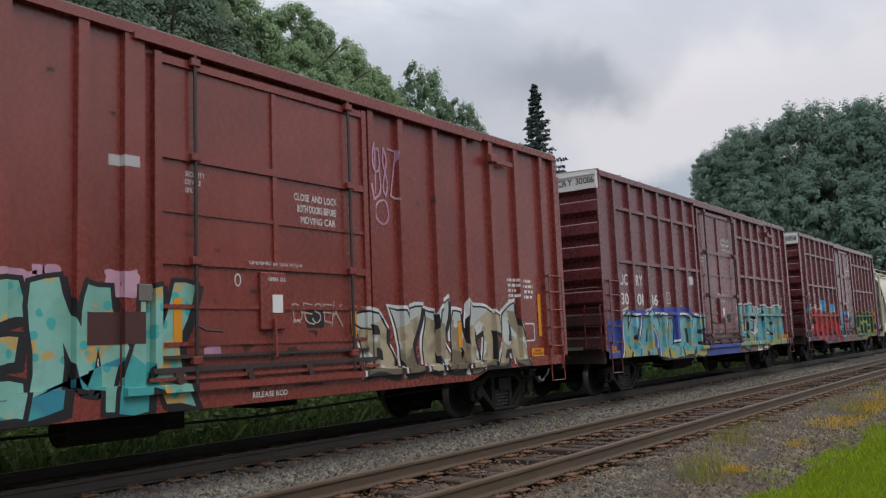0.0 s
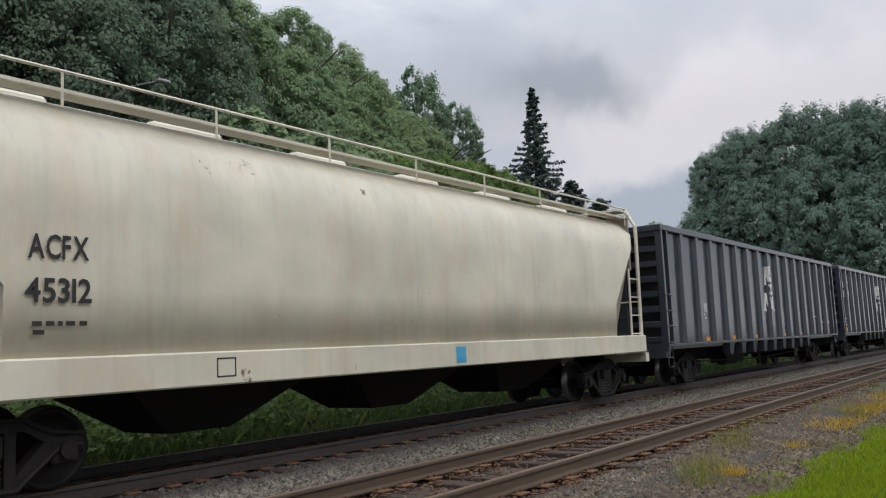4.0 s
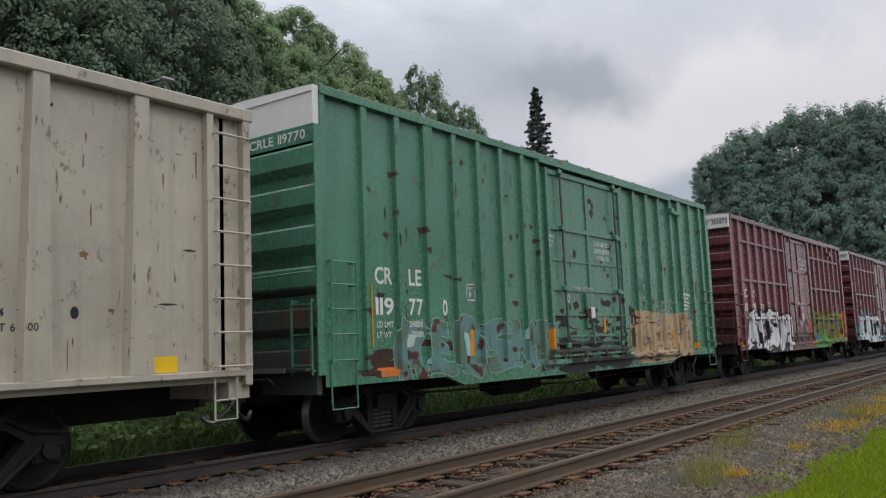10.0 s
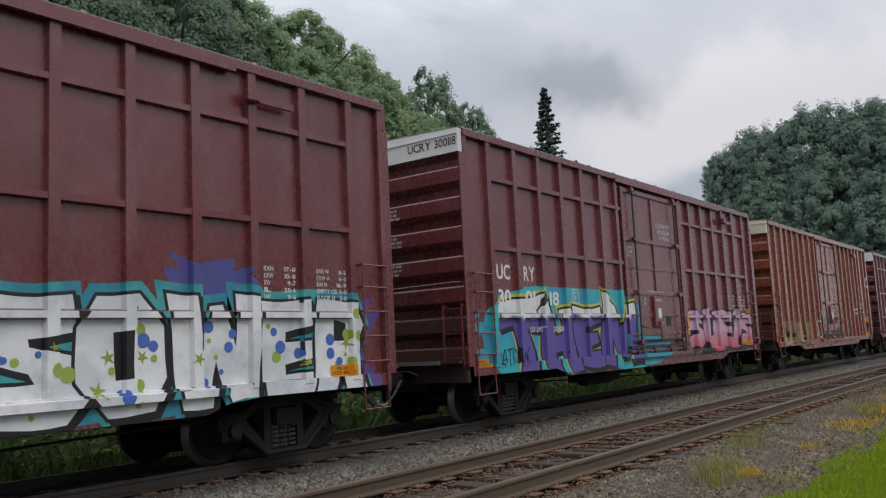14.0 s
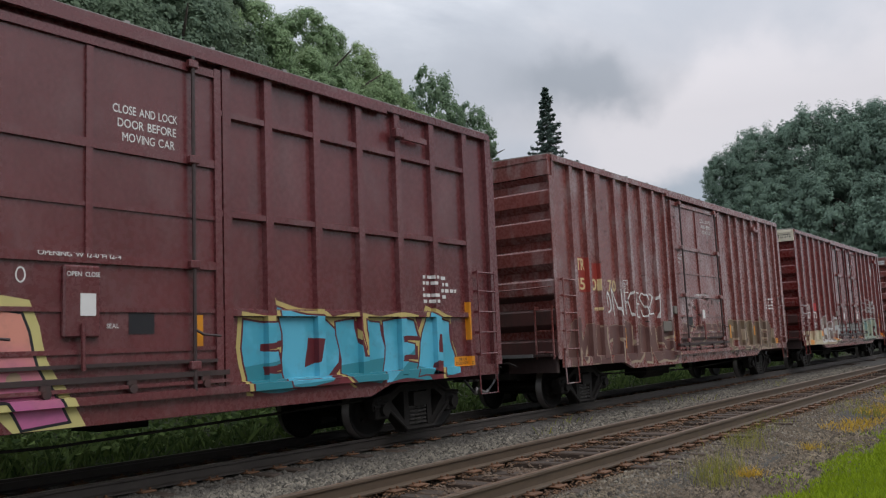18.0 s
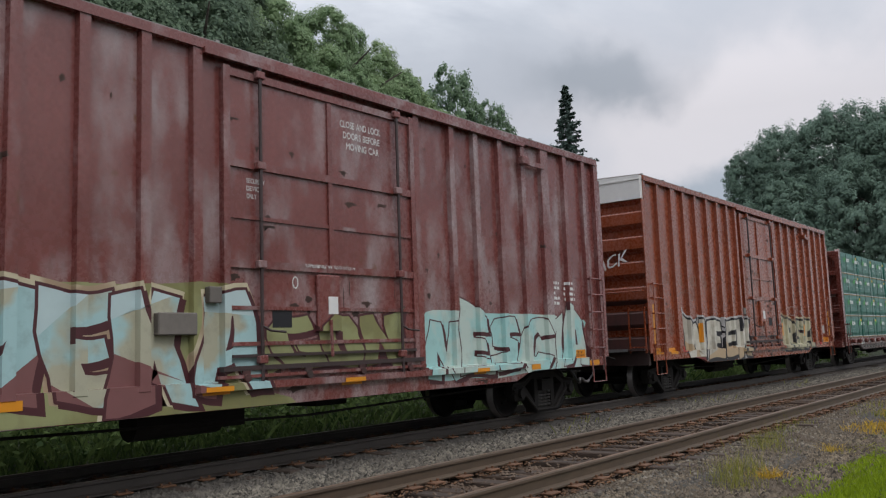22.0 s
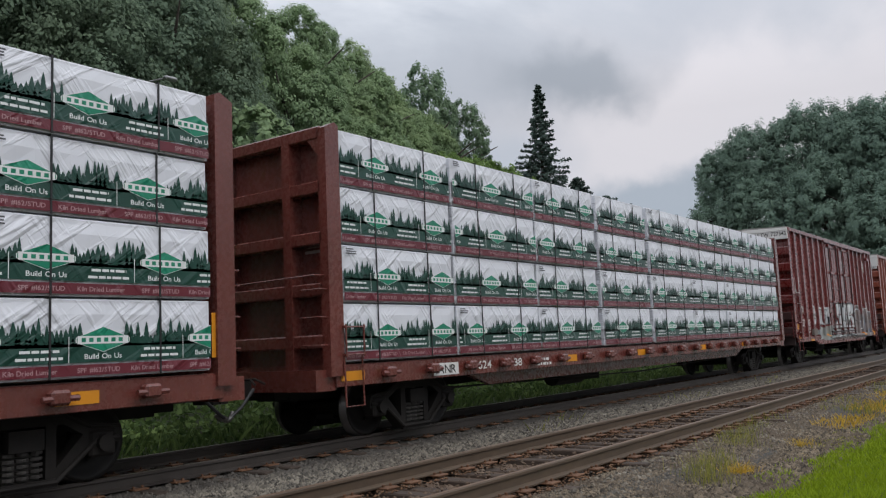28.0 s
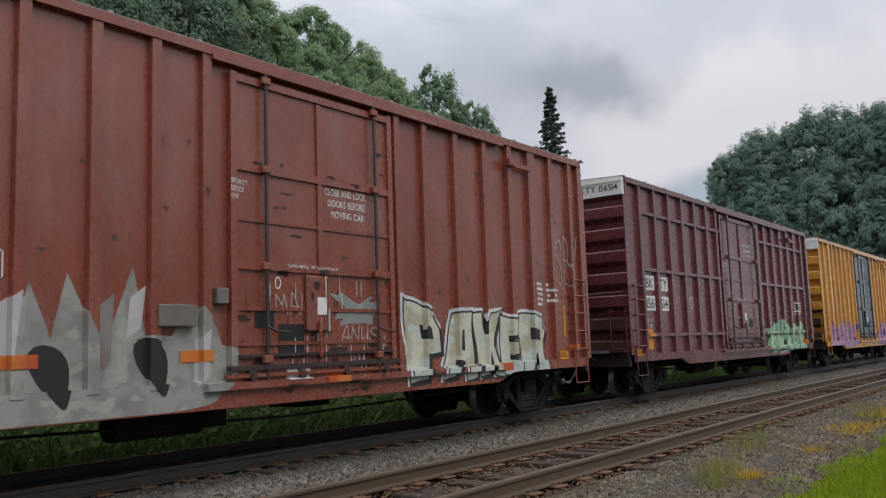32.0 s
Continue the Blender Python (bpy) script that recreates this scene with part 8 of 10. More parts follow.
def mast_logo(r, rel, u, z):
    """The stacked white mark: a wedge with a notch, a short block, a wide zigzag foot."""
    V = [(u - .34, z + .94), (u - .12, z + 1.6), (u + .16, z + 1.6), (u + .36, z + .94), (u + .12, z + .94), (u + .1, z + 1.06), (u - .1, z + 1.06), (u - .12, z + .94)]
    decal(r, rel, "logo_mark", V, [(0, 1, 6, 7), (1, 2, 5, 6), (2, 3, 4, 5)], WHITE, .005, "white block mark")
    decal(r, rel, "logo_mark", [(u - .02, z + 1.24), (u + .12, z + 1.24), (u + .06, z + 1.42)], [(0, 1, 2)], BLACK_CAR, .007)
    V = [(u - .1, z + .6), (u + .14, z + .6), (u + .14, z + .68), (u + .07, z + .7), (u + .07, z + .86), (u + .14, z + .88), (u + .14, z + .96), (u - .1, z + .96), (u - .1, z + .88), (u - .03, z + .86), (u - .03, z + .7), (u - .1, z + .68)]
    decal(r, rel, "logo_mark", V, [tuple(range(12))], WHITE, .008, "white block mark")
    V = [(u - .68, z), (u - .32, z), (u - .32, z + .1), (u - .38, z + .14), (u - .3, z + .38), (u - .06, z + .06), (u + .04, z + .06), (u + .28, z + .38), (u + .36, z + .14), (u + .3, z + .1), (u + .3, z), (u + .7, z), (u + .7, z + .1), (u + .6, z + .12),
         (u + .42, z + .66), (u + .2, z + .66), (u - .0, z + .34), (u - .2, z + .66), (u - .44, z + .66), (u - .6, z + .12), (u - .68, z + .1)]
    decal(r, rel, "logo_mark", V, [(0, 1, 2, 3, 19, 20), (3, 4, 18, 19), (4, 17, 18), (4, 5, 16, 17), (5, 6, 16), (6, 7, 15, 16), (7, 14, 15), (7, 8, 13, 14), (8, 9, 10, 11, 12, 13)], WHITE, .005, "white zigzag mark")


GB = [1.5] + [2.72 + 1.21 * i for i in range(14)]
r, rel = gondola(72.92, "black high-sided gondola with a white block mark", BLACK_CAR, GB, 20.2, 4.37, 2.6)
mast_logo(r, rel, 9.95, 2.12)
for u, w in ((3.03, .47), (5.41, .47), (7.81, .45), (11.5, .36), (13.95, .3), (16.25, .4)):
    patch(r, rel, u, u + w, 1.21, 1.33, OCHRE)
patch(r, rel, 18.5, 18.93, 1.21, 1.31, OCHRE)
patch(r, rel, 18.5, 18.93, 1.33, 1.43, OCHRE)
patch(r, rel, 3.1, 3.43, 2.06, 2.32, GREYP, "data_plate", "white data stencil block")
bars(r, rel, 2.93, 1.87, 3.6, 2.02, 3, WHITE, 1)
bars(r, rel, 16.35, 1.9, 16.83, 2.02, 3, WHITE, 2)
mark(r, rel, "IL 64", 17.56, 1.82, .08, WHITE, width=.2)
mark(r, rel, "CU FT 6000", 17.56, 1.69, .08, WHITE, width=.44)
scribble(r, rel, "JOBRU", 18.53, 18.95, 1.62, 1.86, WHITE, 4)
scribble(r, rel, "J", 18.75, 18.97, 1.4, 1.62, WHITE, 8)
scribble(r, rel, "O", 18.72, 18.82, 1.9, 2.02, WHITE, 5)
round_sticker(r, rel, 19.72, 1.54)
end_text(r, "AIMX", .2, 3.85, .14, WHITE, .4, -.056)
end_text(r, "21108", .2, 3.58, .14, WHITE, .42, -.056)
r, rel = gondola(94.73, "black high-sided gondola with white lettering", BLACK_CAR, GB, 20.2, 4.37, 2.6)
mast_logo(r, rel, 9.92, 2.08)
numbered(r, rel, ((.88, "AI", .3), (1.8, "MX", .42)), ((.88, "21", .32), (1.78, "105", .5)), WHITE, 3.36, 2.93, .3)
for z, a, b in ((1.82, "LD LMT", "214600"), (1.66, "LT WT", "71400"), (1.5, "CU FT", "6000")):
    mark(r, rel, a, .82, z, .09, WHITE, width=.06 * len(a))
    mark(r, rel, b, 2.08 - .06 * len(b), z, .09, WHITE, width=.06 * len(b))
for u, w in ((2.96, .42), (5.36, .36), (7.8, .36), (11.5, .27), (14.0, .3), (16.3, .3)):
    patch(r, rel, u, u + w, 1.21, 1.31, OCHRE)
for z in (1.21, 1.33):
    patch(r, rel, .76, 1.22, z, z + .105, OCHRE)
    patch(r, rel, 18.5, 18.93, z, z + .1, OCHRE)
bars(r, rel, 18.3, 1.72, 18.42, 2.05, 5, WHITE, 5)
round_sticker(r, rel, .57, 1.8)
round_sticker(r, rel, 18.75, 1.95)
end_text(r, "AIMX", .2, 3.85, .14, WHITE, .4, -.056)
end_text(r, "21105", .2, 3.58, .14, WHITE, .42, -.056)
scribble(r, rel, "VL", 18.4, 18.9, 2.5, 2.62, GREYP, 9)

GP = [2.24, 3.5] + [4.66 + 1.208 * i for i in range(13)]
r, rel = gondola(115.75, "dented beige gondola with rust scrapes and yellow reflectors", BEIGE, GP, 20.75, 4.58, 3.3, lead=.62)
numbered(r, rel, ((1.27, "AIMX", .72), (2.52, "146", .46)), (), DARK_INK, 3.12, 2, .3)
for z, a, b in ((1.62, "LD LMT", "213400"), (1.48, "LT WT", "72600")):
    mark(r, rel, a, 1.5, z, .08, DARK_INK, width=.34)
    mark(r, rel, b, 2.5, z, .08, DARK_INK, width=.34)
for u, w, h in ((1.23, .48, .22), (3.67, .48, .11), (6.07, .45, .11), (8.48, .44, .11), (12.1, .4, .11), (14.6, .4, .11), (16.9, .4, .11), (19.3, .4, .18)):
    patch(r, rel, u, u + w, 1.21, 1.22 + h, YELLOW_TAPE)
box_outline(r, rel, 3.72, 3.94, 2.78, 3.05, DARK_INK)
for u, z, q in ((3.85, 1.9, .1), (6.4, 1.75, .09), (18.4, 1.9, .07)):
    V = [(u + q * .7 * math.cos(k), z + q * math.sin(k)) for k in np.linspace(0, 6.2832, 13)[:-1]]
    decal(r, rel, "drain_hole", V, [tuple(range(12))], INK, .004, "round dark hole")
patch(r, rel, 15.3, 15.6, 1.5, 1.75, DARK_INK, "data_plate", "dark stencil plate")
for k, tx in enumerate(("IL 64", "CU FT 6400")):
    mark(r, rel, tx, 17.35, 1.86 - .15 * k, .08, DARK_INK, width=.06 * len(tx))
end_text(r, "146", -.42, 3.98, .16, DARK_INK, .3, .62 - .056)
BEIGE_RUST = plain("brown_rust_stain", (0.20, 0.115, 0.06, 1), 0.8, var=0.4, scale=9)
blotches(r, rel, 40, 1.3, 20.0, 1.3, 4.3, BEIGE_RUST, 41, (.03, .12), (.01, .04))
blotches(r, rel, 46, 1.3, 20.0, 1.4, 4.2, BEIGE_RUST, 42, (.012, .03), (.05, .22))
blotches(r, rel, 22, 1.3, 20.0, 1.3, 3.6, DARK_INK, 43, (.05, .3), (.006, .016), "scratch", .0014, .02)
blotches(r, rel, 30, 1.3, 20.0, 1.3, 4.2, DARK_INK, 44, (.01, .02), (.03, .12), "scratch", .0016, .02)
blotches(r, rel, 6, 16.2, 17.2, 1.4, 2.3, RUST_SPOT, 45, (.05, .16), (.05, .22), "torn_hole")

# green car
r, rel = boxcar(137.9, "rusty green ribbed boxcar with worn graffiti", GREEN, L=16.3, posts_l=(.96, 1.77, 2.6, 3.36, 4.13, 4.9, 5.7, 6.3), posts_r=(10.3, 11.07, 11.86, 12.67, 13.47, 14.14, 14.92, 15.75),
                door=(6.6, 10.22), wide=(2.6, 14.14), end_top=WHITE, ribs=6, band=.6)
numbered(r, rel, ((1.2, "CR", .42), (2.04, "LE", .33)), ((1.2, "119", .44), (2.03, "77", .37), (2.94, "0", .14)), WHITE, 2.4, 1.92, .26)
common(r, rel, 4, du=8.7, dz=3.52, plate=(3.67, 2.18), placard=False)
part("end_strip", Shape().box(-.122, -.02, -HW + .03, HW - .03, 4.42, 4.675), GREEN, r, "plain green strip under the white panel")
end_text(r, "CRLE 119770", -.2, 4.48, .14, WHITE, 1.2, -.127)
end_text(r, "EXCESS HEIGHT CAR", 1.2, 4.88, .12, DARK_INK, 1.3)
mark(r, rel, "LD LMT", 1.22, 1.72, .09, WHITE, width=.4)
mark(r, rel, "LT WT", 1.22, 1.56, .09, WHITE, width=.34)
mark(r, rel, "214500", 2.02, 1.72, .09, WHITE, width=.36)
mark(r, rel, "71500", 2.06, 1.56, .09, WHITE, width=.32)
patch(r, rel, 1.2, 1.65, .96, 1.1, FLAME, "height_placard", "orange excess height placard")
upright(r, rel, (1.0, 1.42, 2.38), (3.72, 1.2, 1.66), (6.55, 1.25, 1.66), (9.0, 1.55, 1.95), (10.36, 1.25, 1.7), (13.2, 1.2, 1.6), (15.9, 1.4, 2.2))
graffiti(r, rel, "REOSNU", 1.6, 6.9, .8, 1.95, spray("worn_grey_blue_spray", rgb("5f8280"), rgb("55705e"), scale=2.2, third=rgb("4a2a22")), ICE2, None, 21, 1.3, .07, .012, drop=False, label="worn chrome and blue graffiti")
V, F = blob(10.35, 14.7, .78, 2.08, 8, .05)
decal(r, rel, "graffiti_backing", V, F, BUFF_WORN, .0022, "buff sprayed cloud")
graffiti(r, rel, "ANU", 11.2, 14.4, .9, 2.0, BUFF_WORN, spray("pale_buff_line", rgb("b5a890"), rgb("9c8a74")), None, 22, 1.2, .1, .02, drop=False, label="bleached buff graffiti letters")
RUST_RUN = plain("orange_rust_run", (0.15, 0.062, 0.026, 1), 0.8, var=0.5, scale=9)
PATCH_RUST = plain("bleached_rust_scar", (0.23, 0.115, 0.06, 1), 0.8, var=0.5, scale=9)
SOOT = plain("oily_soot", (0.022, 0.021, 0.018, 1), 0.6, var=0.5, scale=5)
blotches(r, rel, 26, .95, 6.3, 1.3, 4.7, RUST_SPOT, 1)
blotches(r, rel, 34, .95, 6.3, 1.2, 4.9, RUST_SPOT, 5, (.02, .06), (.04, .16))
blotches(r, rel, 40, 6.7, 10.1, 1.25, 2.35, RUST_SPOT, 2, (.08, .5), (.03, .1), lift=.0016)
blotches(r, rel, 14, 6.7, 10.1, 2.4, 4.6, RUST_SPOT, 6, (.08, .26), (.03, .12), lift=.0016)
blotches(r, rel, 30, 6.7, 10.1, .72, 1.35, SOOT, 7, (.3, 1.1), (.06, .16), "soot_stain", .0022)
blotches(r, rel, 16, 10.3, 15.6, 2.1, 4.6, RUST_SPOT, 3, (.04, .14), (.03, .1))
blotches(r, rel, 42, 10.35, 15.7, 1.95, 3.4, RUST_SPOT, 8, (.02, .06), (.04, .17))
blotches(r, rel, 36, 10.35, 15.7, 2.0, 4.6, RUST_RUN, 9, (.03, .12), (.015, .06))
blotches(r, rel, 12, 1.0, 6.5, .95, 1.5, RUST_SPOT, 4, (.3, .9), (.05, .16))
# the buff cloud has peeled, with rust through it
blotches(r, rel, 7, 10.5, 11.0, 1.72, 2.2, RUST_SPOT, 10, (.2, .45), (.06, .16), lift=.0126)
blotches(r, rel, 50, 10.5, 14.5, .95, 1.95, PATCH_RUST, 11, (.05, .26), (.008, .03), lift=.0128, run=.1)
blotches(r, rel, 34, 10.5, 14.5, .95, 1.85, RUST_SPOT, 12, (.04, .2), (.006, .022), lift=.0132, run=.06)
blotches(r, rel, 22, 10.5, 14.5, .9, 1.8, PATCH_RUST, 13, (.02, .05), (.08, .3), lift=.0136)
blotches(r, rel, 12, 10.5, 14.4, .84, 1.0, RUST_SPOT, 14, (.2, .6), (.02, .04), lift=.014, run=.02)
blotches(r, rel, 18, 10.4, 14.5, 1.2, 2.0, spray("chalk_line_spray", rgb("b9b4a6"), rgb("9fa6a4")), 15, (.02, .05), (.12, .4), "paint_run", .0142)
patch(r, rel, 10.62, 10.82, 1.2, 1.66, SOOT, "painted_patch", "black painted stripe", .0155)
for text, q in (("SOB", (11.9, 12.7, 1.95, 2.2)), ("COS", (12.55, 13.4, 2.0, 2.36)), ("JU", (14.35, 14.85, 1.75, 2.12)), ("RAKS", (11.0, 11.8, 2.5, 2.85)), ("MOT", (12.0, 12.7, 1.72, 2.0))):
    scribble(r, rel, text, *q, spray("pale_blue_chalk", rgb("93a8aa"), rgb("a9a6a0")) if text != "RAKS" else flat("faint_green_chalk", "5c8a72"), len(text))
scribble(r, rel, "A", 13.62, 13.95, 1.5, 1.96, INK, 3)
scribble(r, rel, "V", 13.62, 13.95, 1.3, 1.6, INK, 4)
scribble(r, rel, "KATE", 15.0, 15.4, 2.75, 2.95, DARK_INK, 8)

# white letters on black, olive piece
r, rel = boxcar(156.52, "maroon boxcar with white and olive graffiti", MAROON, **GRID)
grid_numbers(r, rel, "73")
common(r, rel, 5, table=True)
end_marks(r, "UCRY 300173", DARK_INK)
graffiti(r, rel, "KESIM", .85, 6.5, .74, 2.32, SNOW, INK, INK, 23, 1.6, .1, .1, shine=(INK, flat("red_brown_dots", "7a3a34")), label="white graffiti letters on black", grow=(-.25, -.45))
V, F = blob(9.0, 10.0, .85, 1.95, 9, .25)
decal(r, rel, "graffiti_backing", V, F, FLAME, .0022, "orange sprayed flame")
graffiti(r, rel, "VEGNSKA", 9.75, 15.7, .74, 2.3, spray("olive_tan_spray", rgb("8a7c46"), rgb("7d7440"), third=rgb("6f7a3a")), flat("deep_green_line", "1f2616"), flat("leaf_green_spray", "4f9a38"), 24, 1.2, .06, .06, tone=(flat("bright_green_spray", "58a83c"), flat("moss_tone_spray", "55702e")), ring=.02, halo=FLAME, label="olive and green graffiti letters", grow=(.0, -.1), shine=(flat("brown_dots", "4a3a22"), SKY))
patch(r, rel, 15.7, 16.0, .9, 2.3, FLAME, "painted_patch", "orange and blue sprayed corner", .004)
V, F = blob(15.2, 15.9, .8, 1.3, 3)
decal(r, rel, "paint_blot", V, F, MINT, .005)
scribble(r, rel, "WX", 7.8, 8.3, 1.65, 1.95, WHITE, 3)
patch(r, rel, 8.35, 8.55, 2.05, 2.2, FLAME, "sticker", "orange sticker")

# white letters with dots, purple clouds
r, rel = boxcar(174.8, "maroon boxcar with white dotted graffiti letters", MAROON, **GRID)
grid_numbers(r, rel, "07")
common(r, rel, 6, table=True)
end_marks(r, "UCRY 300107", DARK_INK)
V, F = blob(.05, .95, .8, 1.75, 4)
decal(r, rel, "graffiti_backing", V, F, TEAL, .0022, "teal sprayed corner")
V, F = blob(6.3, 10.2, .86, 1.55, 6)
decal(r, rel, "graffiti_backing", V, F, TEAL, .0022, "teal sprayed cloud")
for u in (2.4, 4.1):
    V, F = blob(u - .3, u + .3, 1.85, 2.3, int(u))
    decal(r, rel, "paint_blot", V, F, TEAL, .0035)
graffiti(r, rel, "TUMER", 1.0, 6.6, .68, 2.12, SNOW, DARK_INK, PURPLE, 25, .5, .12, .055, label="white graffiti letters with teal dots", grow=(.12, -.05), shine=(TEAL, flat("green_star_spray", "93a83c")))
for q in ((14.3, 15.75, .8, 2.1), (9.7, 10.5, .85, 2.0), (12.2, 13.4, 2.0, 2.6)):
    V, F = blob(*q, int(q[0] * 3), .3)
    decal(r, rel, "graffiti_backing", V, F, PURPLE, .0022, "purple sprayed cloud")
graffiti(r, rel, "SOWER", 9.95, 15.5, .73, 2.2, SNOW, INK, TEAL, 26, .5, .12, .055, ring=.08, halo=TEAL, label="white graffiti letters with black outlines", grow=(-.1, -.1), shine=(flat("light_green_dots", "93a84a"), flat("blue_dots", "4668b0"), flat("green_star_spray", "8c9a3c")))
graffiti(r, rel, "KAVZ", 7.6, 9.2, .8, 1.6, TEAL, SNOW, INK, 27, 1.3, .04, .03, tone=INK, grow=(.1, .05))
scribble(r, rel, "KOT", .25, .7, 3.3, 3.7, PALE_INK, 2)

# purple and white letters on cyan
r, rel = boxcar(193.0, "maroon boxcar with purple and white graffiti on cyan", MAROON, **GRID)
grid_numbers(r, rel, "18")
common(r, rel, 7, table=True)
end_marks(r, "UCRY 300118", DARK_INK)
for u, z, q in ((.4, 1.7, .2), (.45, 1.2, .25), (.25, 1.95, .1)):
    V, F = blob(u - q, u + q, z - q * .6, z + q * .6, int(u * 70))
    decal(r, rel, "paint_blot", V, F, CYAN, .003)
V, F = blob(.65, 8.6, .75, 1.5, 12, .05)
decal(r, rel, "graffiti_backing", V, F, CYAN, .0022, "cyan sprayed cloud")
graffiti(r, rel, "THEM", .95, 7.0, .72, 2.5, WHITE_PURPLE, INK, CYAN, 28, 1.0, .12, .06, halo=flat("lemon_line_spray", "b8b24a"), label="white and purple graffiti letters", grow=(.2, .0))
graffiti(r, rel, "SUEIS", 10.1, 15.6, .92, 2.2, PINK_RED, INK, INK, 29, 1.3, .07, .05, label="pink and red graffiti letters", grow=(0, -.15))
upright(r, rel, (9.95, 1.45, 2.0))
mark(r, rel, "LD LMT", 2.05, 1.62, .1, WHITE, width=.5, lift=.012)
mark(r, rel, "213100", 2.95, 1.62, .1, WHITE, width=.42, lift=.012)
scribble(r, rel, "CATOWK", .85, 2.0, 1.05, 1.3, INK, 4)

# orange-brown car
r, rel = boxcar(211.14, "orange-brown ribbed boxcar with scattered white tags", ORANGE_BROWN, **RIBS, end_top=CREAM)
common(r, rel, 8, GREYP, du=8.35, dz=3.5, plate=None, both="DOORS BEFORE")
worn(r, rel, 111, (6.36, 9.72), 1.2)
scribble(r, rel, "W8OOES", 12.45, 13.45, 2.05, 2.35, WHITE, 3)
scribble(r, rel, "WSX", 15.35, 15.95, 3.4, 3.85, WHITE, 4)
for k, ch in enumerate("SMINO"):
    scribble(r, rel, ch, 9.86, 10.12, 1.0 + .31 * k, 1.26 + .31 * k, CREAM_INK, k)
patch(r, rel, 10.85, 11.45, 1.28, 1.8, SILVER, "painted_patch", "grey-green sprayed square")
scribble(r, rel, "HUN", 10.9, 11.4, 1.35, 1.75, DGREEN, 2)
patch(r, rel, 14.78, 15.3, 1.68, 1.95, OCHRE, "warning_panel", "yellow warning panel")
patch(r, rel, 14.78, 15.3, 1.4, 1.66, INK, "warning_panel", "black warning panel")
bars(r, rel, 14.85, 1.45, 15.2, 1.62, 3, WHITE, 3)
scribble(r, rel, "KOKOS", 14.5, 14.72, 1.0, 2.1, GREYP, 6)
patch(r, rel, 7.36, 7.78, 1.72, 2.06, flat("slate_panel", "2b3a40"), "slate_panel", "dark slate stencil panel", .01)
bars(r, rel, 7.42, 1.8, 7.72, 2.0, 3, GREYP, 4)
graffiti(r, rel, "QBOW", .9, 4.6, .8, 2.1, spray("faded_cream_spray", rgb("a58a6a"), rgb("8d6a50")), INK, None, 30, 1.2, .04, .03, label="faded cream graffiti letters")
scribble(r, rel, "OC", 5.6, 6.15, 1.15, 1.75, WHITE, 7)
upright(r, rel, (15.55, 1.3, 2.2))

# AOK car
r, rel = boxcar(229.4, "dark maroon boxcar with pink and blue graffiti", MAROON_DARK, **GRID)
grid_numbers(r, rel, "16", WHITE, ("AO", "K"), ("1 1", "51"))
common(r, rel, 9)
end_text(r, "EXCESS HEIGHT CAR", 1.3, 4.92, .1, DARK_INK, .9)
end_text(r, "AOK", .35, 4.95, .14, DARK_INK, .35)
end_text(r, "115116", -.6, 4.97, .14, DARK_INK, .6)
V, F = blob(2.7, 7.0, 1.0, 2.35, 5, .15)
decal(r, rel, "graffiti_backing", V, F, TEAL, .0022, "teal sprayed cloud")
graffiti(r, rel, "AFEA", 2.6, 7.9, .72, 2.2, SALMON, INK, None, 31, .7, .13, .04, ring=.11, drop=False, halo=flat("pale_lemon_spray", "c3b878"), label="pink and salmon graffiti letters", shine=CREAMY)
graffiti(r, rel, "EDUEA", 10.25, 14.85, .88, 2.02, BLUE_P, flat("dark_red_line_spray", "5c1f26"), flat("wine_spray", "6e2830"), 32, .9, .11, .035, tone=(flat("deep_turquoise_spray", "2f7f8c"),), grow=(.0, -.12), ring=.05, halo=flat("pale_yellow_fringe", "b9a768"), label="pale blue graffiti letters")
upright(r, rel, (3.6, 1.3, 1.7), (6.5, 1.55, 2.0), (9.5, 1.5, 1.9))
patch(r, rel, .95, 1.25, 1.2, 1.72, OCHRE)
mark(r, rel, "LD LMT", 2.0, 1.72, .09, WHITE, width=.42)
mark(r, rel, "LT WT", 2.0, 1.56, .09, WHITE, width=.36)
mark(r, rel, "213300", 2.85, 1.72, .09, WHITE, width=.42)
mark(r, rel, "72700", 2.92, 1.56, .09, WHITE, width=.36)

# bleached brown car with a long tag
OLDL, OLDR = (.82, 1.45, 2.06, 2.94, 3.66, 4.4, 5.15, 5.85), (9.98, 10.91, 11.6, 12.35, 13.1, 13.88, 14.67, 15.43)
OLD = dict(posts_l=OLDL, posts_r=OLDR, door=(6.22, 9.9), wide=(2.06, 13.88), ribs=6, end_top=OLD_BROWN)
r, rel = boxcar(247.75, "bleached brown ribbed boxcar with a white tag", OLD_BROWN, **OLD)
common(r, rel, 10, du=8.44, dz=4.62, plate=(3.2, 2.48), both="DOORS BEFORE", placard=False)
worn(r, rel, 121, (6.22, 9.9), 1.0, (5.2, 1.55))
patch(r, rel, .95, 1.4, 2.45, 3.2, REDPATCH, "painted_patch", "red repainted panel")
patch(r, rel, 1.52, 1.97, 2.62, 3.1, REDPATCH, "painted_patch", "red repainted panel")
numbered(r, rel, ((.98, "TR", .36),), ((.98, "15", .34), (1.6, "01", .36), (2.42, "70", .4)), CREAM_INK, 2.92, 2.5, .25)
scribble(r, rel, "ONIKES21", 2.15, 5.35, 1.98, 2.5, WHITE, 7)
graffiti(r, rel, "MITUNS", .4, 6.1, .8, 1.92, BROWN_FILL, TAN_LINE, None, 33, .9, .1, .012, label="worn brown graffiti letters with tan outlines")
